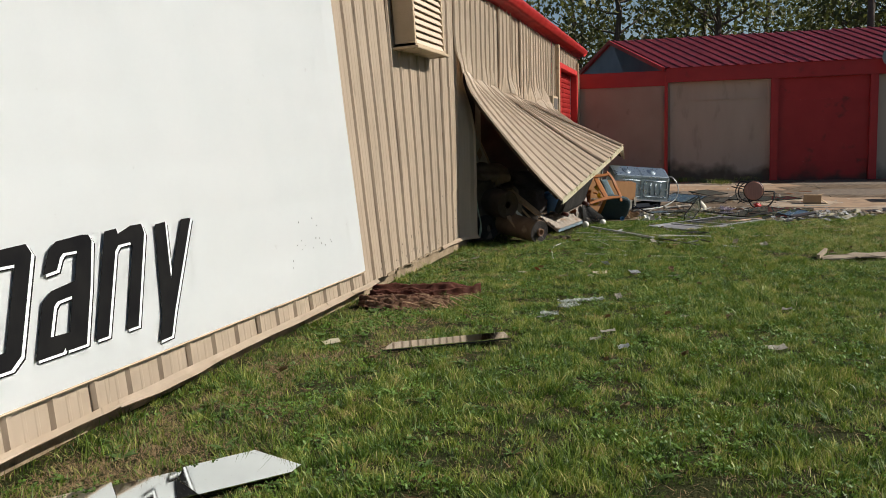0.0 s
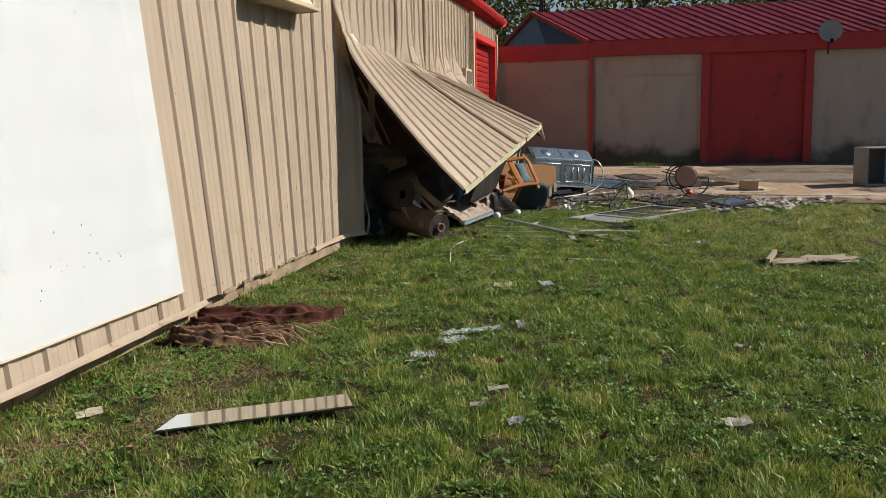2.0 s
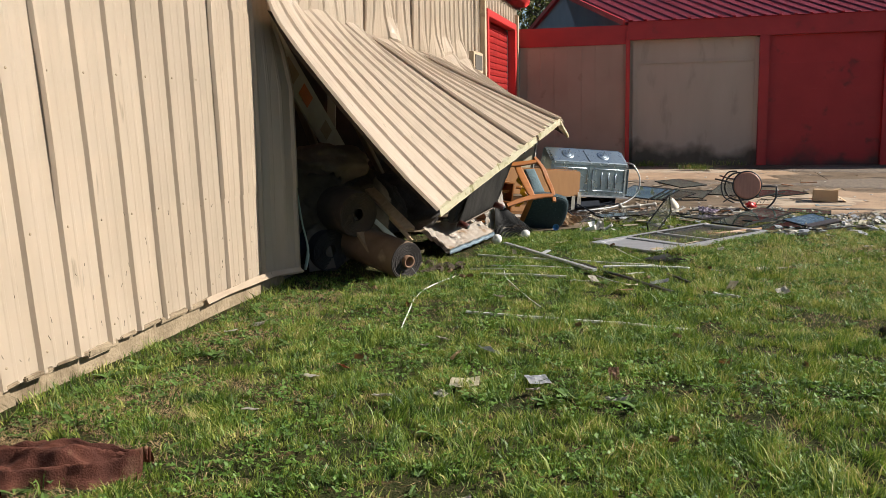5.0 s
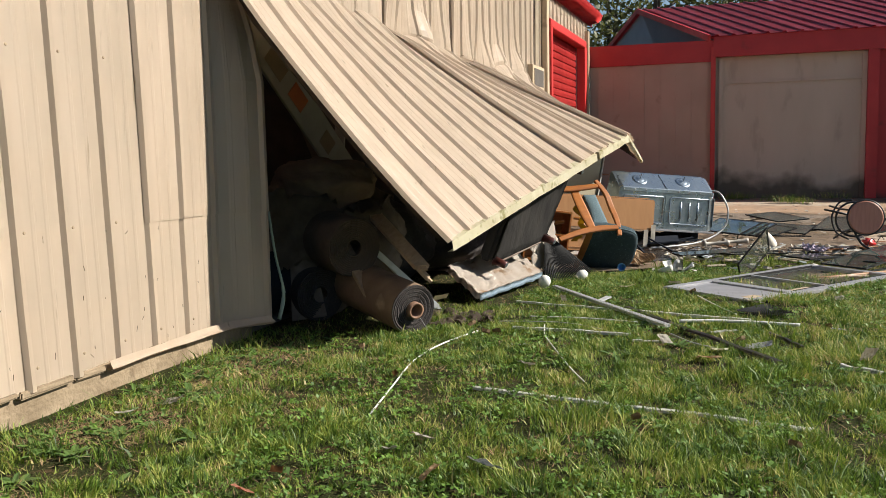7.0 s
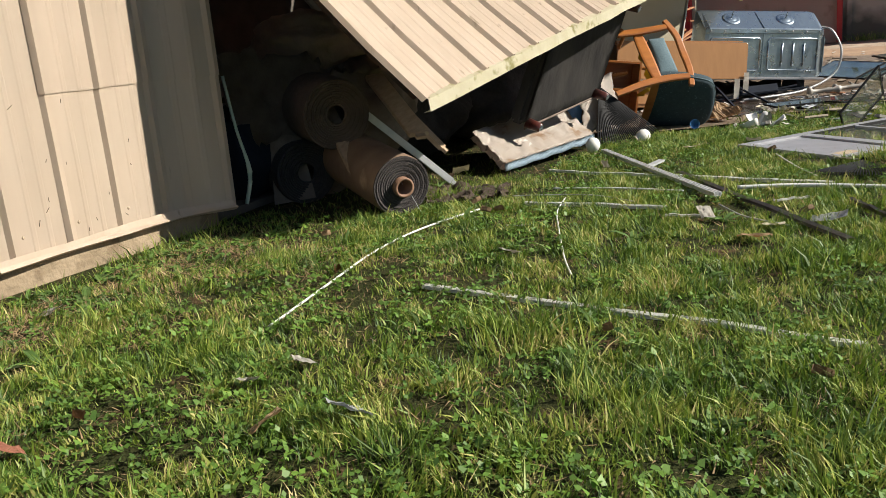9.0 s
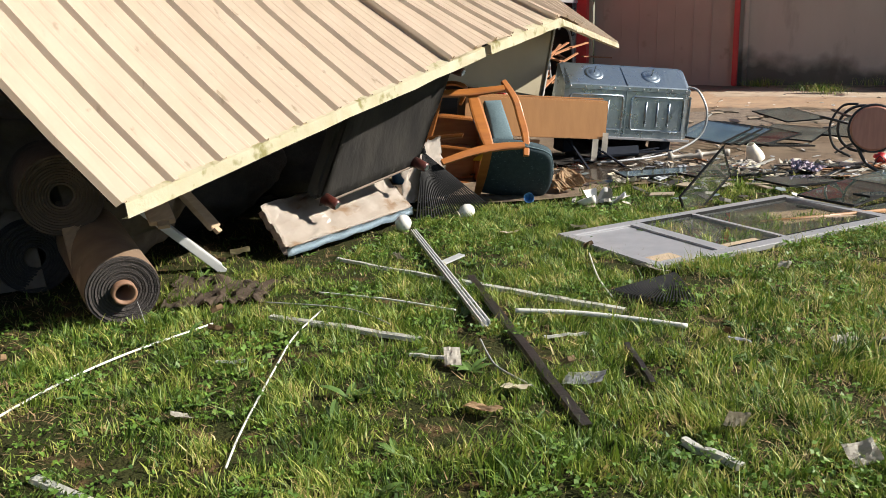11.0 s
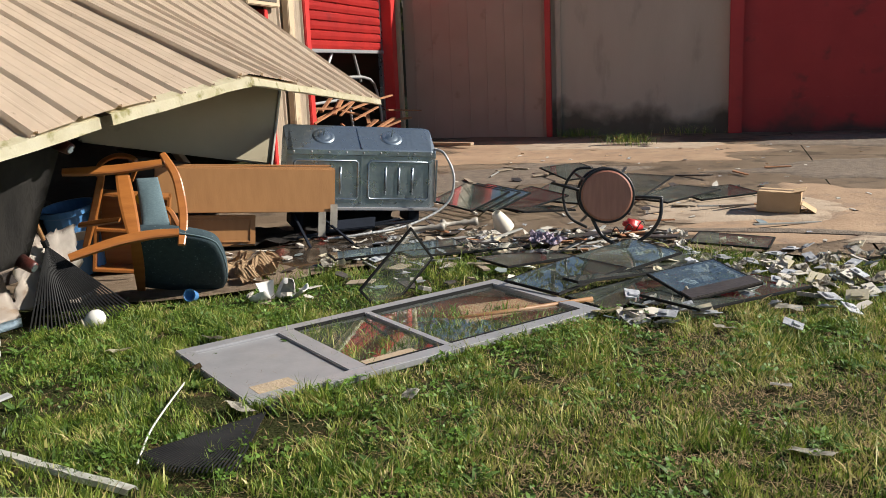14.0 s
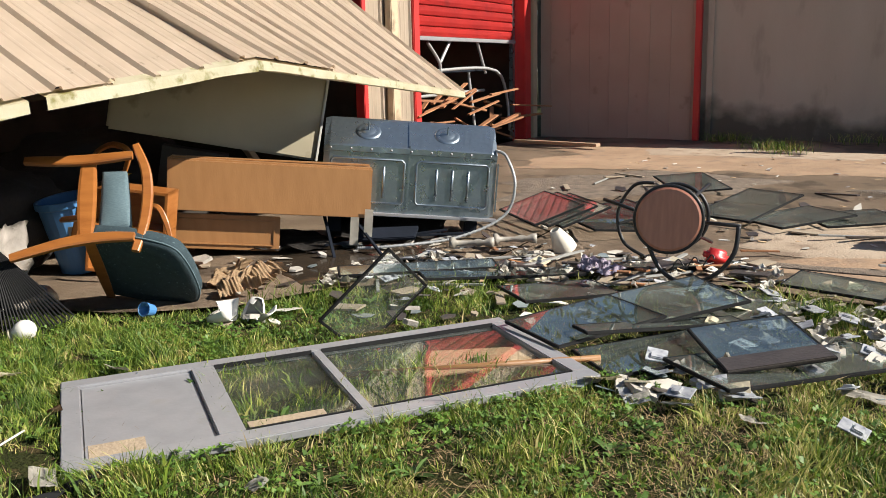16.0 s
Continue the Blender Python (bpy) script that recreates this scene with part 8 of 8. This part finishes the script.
def broken_strips():
    """Broken trim, dark shingle and wood strips strewn round the panes."""
    rnd = random.Random(77)
    kinds = [(DARKSTRIP, "dark_strip", "broken dark trim strip among the panes"), (OLDPLY, "wood_strip", "broken weathered wood strip among the panes"), (PALEGREY, "metal_trim", "bent grey metal trim among the panes"), (ROUGHWOOD, "wood_strip", "splintered reddish wood strip among the panes")]
    meshes = [mesh_of(box_bm((ln, w, 0.012), (0, 0, 0.006), bevel=0.002), kinds[k % 4][0], "strip") for k, (ln, w) in enumerate(((0.5, 0.04), (0.32, 0.05), (0.6, 0.03), (0.25, 0.03), (0.22, 0.12), (0.18, 0.1), (0.4, 0.02), (0.3, 0.035)))]
    for k in range(70):
        if k % 3:
            x = rnd.uniform(-0.7, 1.5)
            y = 17.95 + 0.3 * x + rnd.gauss(0, 0.35)
        else:
            x, y = rnd.uniform(-0.9, 2.8), rnd.uniform(18.6, 22.5)
        m = k % 8
        ob = new(kinds[m % 4][1], meshes[m])
        z = ground_z(x, y) * 0.9 + (0.055 if y > lerp(x, SLAB_EDGE) else 0.03)
        ob.matrix_basis = pose(x, y, z + 0.006 * (k % 3), rnd.uniform(-4, 4), rnd.uniform(-5, 5), rnd.uniform(0, 360))
        tagged(ob, kinds[m % 4][2], "strip", "broken strips")


def debris_heaps():
    """Torn board, cloth scraps and plaster round the panes, and dark cloth added to deepen the shade under the
    cabinets.
    """
    rnd = random.Random(91)
    def chunk_bm(w, h, t, seed):
        bm = prism_bm([(w * math.cos(a) * (0.5 + 0.35 * n3(a * 3, seed * 1.7)), h * math.sin(a) * (0.5 + 0.35 * n3(a * 2, seed * 2.3, 5))) for a in [0.4 + 6.283 * k / 5 for k in range(5)]], t)
        return bm
    kinds = []
    for k, (material, name, label, cat) in enumerate(((PLASTER, "plaster_chunk", "broken grey-white plaster chunk in the debris", "plaster"), (PAPER, "torn_sheet", "torn dirty white sheet in the debris", "paper"),
                                                      (OLDPLY, "board_scrap", "torn weathered board scrap in the debris", "board"), (DARKSTRIP, "dark_scrap", "dark torn roofing scrap in the debris", "scrap"),
                                                      (SMOKE, "glass_shard", "grey broken glass shard in the debris", "glass"))):
        for q in range(3):
            w, h, t = rnd.uniform(0.07, 0.18), rnd.uniform(0.05, 0.12), (0.022, 0.003, 0.012, 0.008, 0.005)[k]
            kinds.append((mesh_of(chunk_bm(w, h, t, k * 3 + q), material, name), name, label, cat))
    # clusters: x, y, spread, how many
    for cx, cy, sx, sy, count in ((2.35, 17.55, 0.38, 0.35, 60), (1.5, 16.55, 0.2, 0.12, 14), (0.35, 17.35, 0.5, 0.25, 34), (-0.55, 18.3, 0.5, 0.3, 40), (0.9, 18.6, 0.6, 0.25, 40), (-1.6, 17.7, 0.35, 0.4, 24), (3.4, 18.0, 0.6, 0.25, 26), (-0.8, 16.7, 0.2, 0.1, 6), (1.0, 20.3, 0.9, 0.5, 26)):
        for k in range(count):
            x, y = rnd.gauss(cx, sx), rnd.gauss(cy, sy)
            z = ground_z(x, y) * 0.9 + (0.045 if y > lerp(x, SLAB_EDGE) else 0.02)
            mesh, name, label, cat = kinds[rnd.randrange(15)]
            ob = new(name, mesh)
            ob.matrix_basis = pose(x, y, z + rnd.uniform(0, 0.02), rnd.uniform(-20, 20), rnd.uniform(-20, 20), rnd.uniform(0, 360)) @ Matrix.Scale(rnd.uniform(0.5, 1.15), 4)
            tagged(ob, label, cat, "debris by the panes")
    # the two near-black cloths darken the shaded ground; the foam is a real scrap
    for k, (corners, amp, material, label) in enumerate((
            ([(-2.2, 17.75, 0.05), (-1.35, 18.1, 0.06), (-1.5, 18.6, 0.08), (-2.5, 18.4, 0.08)], 0.05, SHADECLOTH, "dark cloth added to deepen the shade under the desk panel"),
            ([(-1.5, 18.35, 0.08), (-0.75, 18.75, 0.08), (-0.95, 19.2, 0.16), (-1.7, 18.9, 0.16)], 0.05, SHADECLOTH, "dark cloth added to deepen the shade under the appliance"),
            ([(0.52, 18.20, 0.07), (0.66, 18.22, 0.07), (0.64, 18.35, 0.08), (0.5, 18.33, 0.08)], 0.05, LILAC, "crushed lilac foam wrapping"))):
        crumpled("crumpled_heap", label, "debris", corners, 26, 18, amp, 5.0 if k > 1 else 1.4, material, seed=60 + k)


PLASTER = mat("grey_plaster", (0.40, 0.37, 0.33), (0.27, 0.25, 0.22), rough=0.95, scale=14, bump=0.4, bscale=60, spots=(0.25, 0.22, 0.18), spot_at=0.6)
SMOKE = mat("grey_glass_shard", (0.24, 0.28, 0.28), (0.17, 0.20, 0.21), rough=0.12, scale=9, bump=0.03)
# near-black colour carries the shade under desk panel and appliance
SHADECLOTH = mat("shade_dark_cloth", (0.022, 0.019, 0.018), (0.036, 0.030, 0.026), rough=0.8, scale=8, bump=0.4, bscale=60)
litter()
broken_strips()
debris_heaps()


def stick_under_door():
    s = thing("long_handled_tool", "long wooden tool handle with black head under the door glass", "tool")
    part("handle", tube_bm([(0.20, 16.14, 0.012), (1.16, 16.74, 0.05)], 0.014, 10), YELLOW2, s, smooth=True)
    part("head", prism_bm([(0, -0.05), (0.16, -0.09), (0.26, -0.03), (0.26, 0.03), (0.16, 0.09), (0, 0.05)], 0.02, pose(0.20, 16.14, -0.004, 0, 0, 213), 0.004), BLACKP, s, "black steel head")
    c = thing("flattened_carton", "flattened torn carton under the door glass", "cardboard")
    part("sheet", prism_bm([(0, 0), (0.5, 0.05), (0.55, 0.3), (0.1, 0.34)], 0.006, pose(0.55, 16.25, 0.02, 0, 0, 40)), CARD, c)


stick_under_door()

SILT = mat("pale_dried_silt", (0.38, 0.30, 0.22), (0.29, 0.22, 0.155), rough=0.95, scale=3, detail=12, bump=0.5, bscale=50, spots=(0.22, 0.16, 0.11), spot_at=0.56, spot_scale=5)


# ---- driveway dirt ----
def patch(name, label, material, outline, lift):
    bm = bmesh.new()
    pts = []
    cx, cy = sum(p[0] for p in outline) / len(outline), sum(p[1] for p in outline) / len(outline)
    ring = []
    for i in range(len(outline)):
        a, b = outline[i], outline[(i + 1) % len(outline)]
        for k in range(14):
            x, y = a[0] + (b[0] - a[0]) * k / 14, a[1] + (b[1] - a[1]) * k / 14
            q = 1 + 0.28 * n3(x * 2.3, y * 2.3, lift * 900) + 0.12 * n3(x * 7, y * 7, 3)
            ring.append((cx + (x - cx) * q, cy + (y - cy) * q))
    rows = []
    for f in (0.02, 0.4, 0.75, 0.95, 1.0):
        rows.append([(cx + (x - cx) * f, cy + (y - cy) * f) for x, y in ring + ring[:1]])
    rows = [[(x, y, ground_z(x, y) * 0.9 + 0.035 + 0.008 * n3(x * 0.5, y * 0.5, 9) + lift - (0.012 if j == 4 else 0)) for x, y in r] for j, r in enumerate(rows)]
    tagged(part(name, grid_bm(rows), material, smooth=True), label, "stain", kind="structure")


patch("mud_patch", "dried sandy mud spread over the driveway", MUD, [(-1.9, 22.8), (0.2, 22.9), (2.1, 23.0), (2.4, 24.3), (0.5, 25.6), (-1.8, 25.4)], 0.014)
patch("mud_patch", "dried sandy mud spread over the driveway", MUD, [(1.6, 18.6), (4.2, 18.5), (4.6, 20.6), (2.6, 21.2), (1.7, 20.0)], 0.010)
patch("gravel_patch", "dark broken asphalt and gravel patch in the driveway", GRAVEL, [(1.9, 22.0), (3.4, 21.4), (4.9, 21.8), (4.6, 22.9), (3.0, 22.9)], 0.012)
patch("gravel_patch", "dark wet grit behind the loose panes", GRAVEL, [(-1.2, 20.6), (0.6, 21.6), (1.0, 22.4), (-0.4, 22.8), (-1.5, 21.9)], 0.012)
patch("puddle", "shallow muddy puddle beside the wreck", WET, [(-1.5, 17.7), (-0.95, 17.45), (-0.45, 17.75), (-0.3, 18.3), (-0.9, 18.7), (-1.6, 18.4)], 0.012)

patch("mud_patch", "pale dried silt on the driveway", SILT, [(1.2, 19.3), (2.6, 19.3), (3.0, 20.0), (2.2, 20.6), (1.3, 20.2)], 0.016)
patch("mud_patch", "pale dried silt on the driveway", SILT, [(2.8, 18.6), (4.6, 18.4), (5.2, 19.0), (3.4, 19.3)], 0.015)
patch("mud_patch", "pale dried silt on the driveway", SILT, [(-1.0, 24.2), (1.6, 24.0), (2.0, 24.7), (-0.8, 25.1)], 0.019)
patch("damp_stain", "dark damp stain on the driveway", GRAVEL, [(2.4, 24.4), (5.5, 24.0), (6.0, 25.3), (2.8, 25.8)], 0.010)
patch("damp_stain", "dark damp crack line across the driveway", GRAVEL, [(0.8, 18.86), (2.4, 18.82), (4.2, 18.6), (4.2, 18.72), (2.4, 18.96), (0.8, 18.98)], 0.017)


# ---- behind the roller door ----
def door_debris():
    rnd = random.Random(8)
    for k in range(34):
        a = Vector((rnd.uniform(-3.6, -3.0), rnd.uniform(22.6, 25.2), rnd.uniform(0.35, 1.0)))
        d = Vector((rnd.uniform(-0.3, 0.3), rnd.uniform(0.3, 1.0), rnd.uniform(-0.25, 0.3)))
        t = thing("broken_timber", "splintered reddish timber piled in the door opening", "timber", "timbers in the doorway")
        part("piece", beam_bm(a, a + d * rnd.uniform(0.5, 1.2), rnd.uniform(0.03, 0.08), rnd.uniform(0.015, 0.035), bevel=0.003), ROUGHWOOD, t)
    f = thing("metal_rack", "bent grey tube rack in the roller door opening", "rack")
    for pts in ([(-3.5, 22.8, 1.25), (-3.45, 24.2, 1.32), (-3.4, 25.2, 1.28), (-3.38, 25.5, 0.95), (-3.35, 25.55, 0.4)], [(-3.7, 22.8, 0.95), (-3.7, 25.4, 1.0)], [(-3.6, 24.7, 1.3), (-3.55, 24.8, 0.4)], [(-3.45, 23.3, 1.65), (-3.45, 23.6, 1.4), (-3.45, 23.62, 1.2)], [(-3.45, 23.9, 1.68), (-3.45, 23.62, 1.4)], [(-3.45, 24.7, 1.68), (-3.45, 24.95, 1.25)]):
        part("tube", tube_bm(curve_pts(pts, 14), 0.022, 8), PVC, f, smooth=True)
    part("shelf", box_bm((0.5, 2.5, 0.03), (-3.8, 24.1, 1.28), Euler((0.02, 0, 0)).to_matrix(), bevel=0.005), DARKBLUE, f)
    p = thing("timber", "pale timber lying on the driveway before the wing", "timber")
    part("bar", beam_bm((-2.95, 24.90, 0.29), (-1.58, 24.50, 0.29), 0.10, 0.045, bevel=0.004), PLANK, p)


door_debris()


# ---- dish and pole ----
def dish_and_pole():
    d = thing("satellite_dish", "grey satellite dish on a bracket at the wing roof edge", "dish")
    prof = [(0.0, 0.0)] + [(0.26 * k / 8, 0.07 * (k / 8) ** 2) for k in range(1, 9)] + [(0.27, 0.066)]
    part("dish", lathe_bm(prof, 28, pose(5.0, 26.05, 3.42, 78, 0, -12)), PALEGREY, d, smooth=True)
    part("arm", tube_bm([(5.0, 26.05, 3.2), (4.95, 25.65, 3.15)], 0.015, 8), BLACKM, d)
    part("mast", tube_bm([(5.0, 26.25, 2.9), (5.0, 26.2, 3.25), (5.0, 26.1, 3.4)], 0.02, 8), BLACKM, d)
    part("feed", box_bm((0.07, 0.08, 0.1), (4.95, 25.65, 3.17), bevel=0.01), BLACKP, d)
    p = thing("utility_pole", "tall grey wooden utility pole behind the wing", "pole")
    part("pole", tube_bm([(6.2, 36.5, 0), (6.2, 36.5, 9.5)], 0.14, 12, taper=lambda q: 1.1 - 0.3 * q), BARK, p, smooth=True)
    part("crossarm", box_bm((2.0, 0.1, 0.12), (6.2, 36.4, 8.9), bevel=0.01), BARK, p)


dish_and_pole()
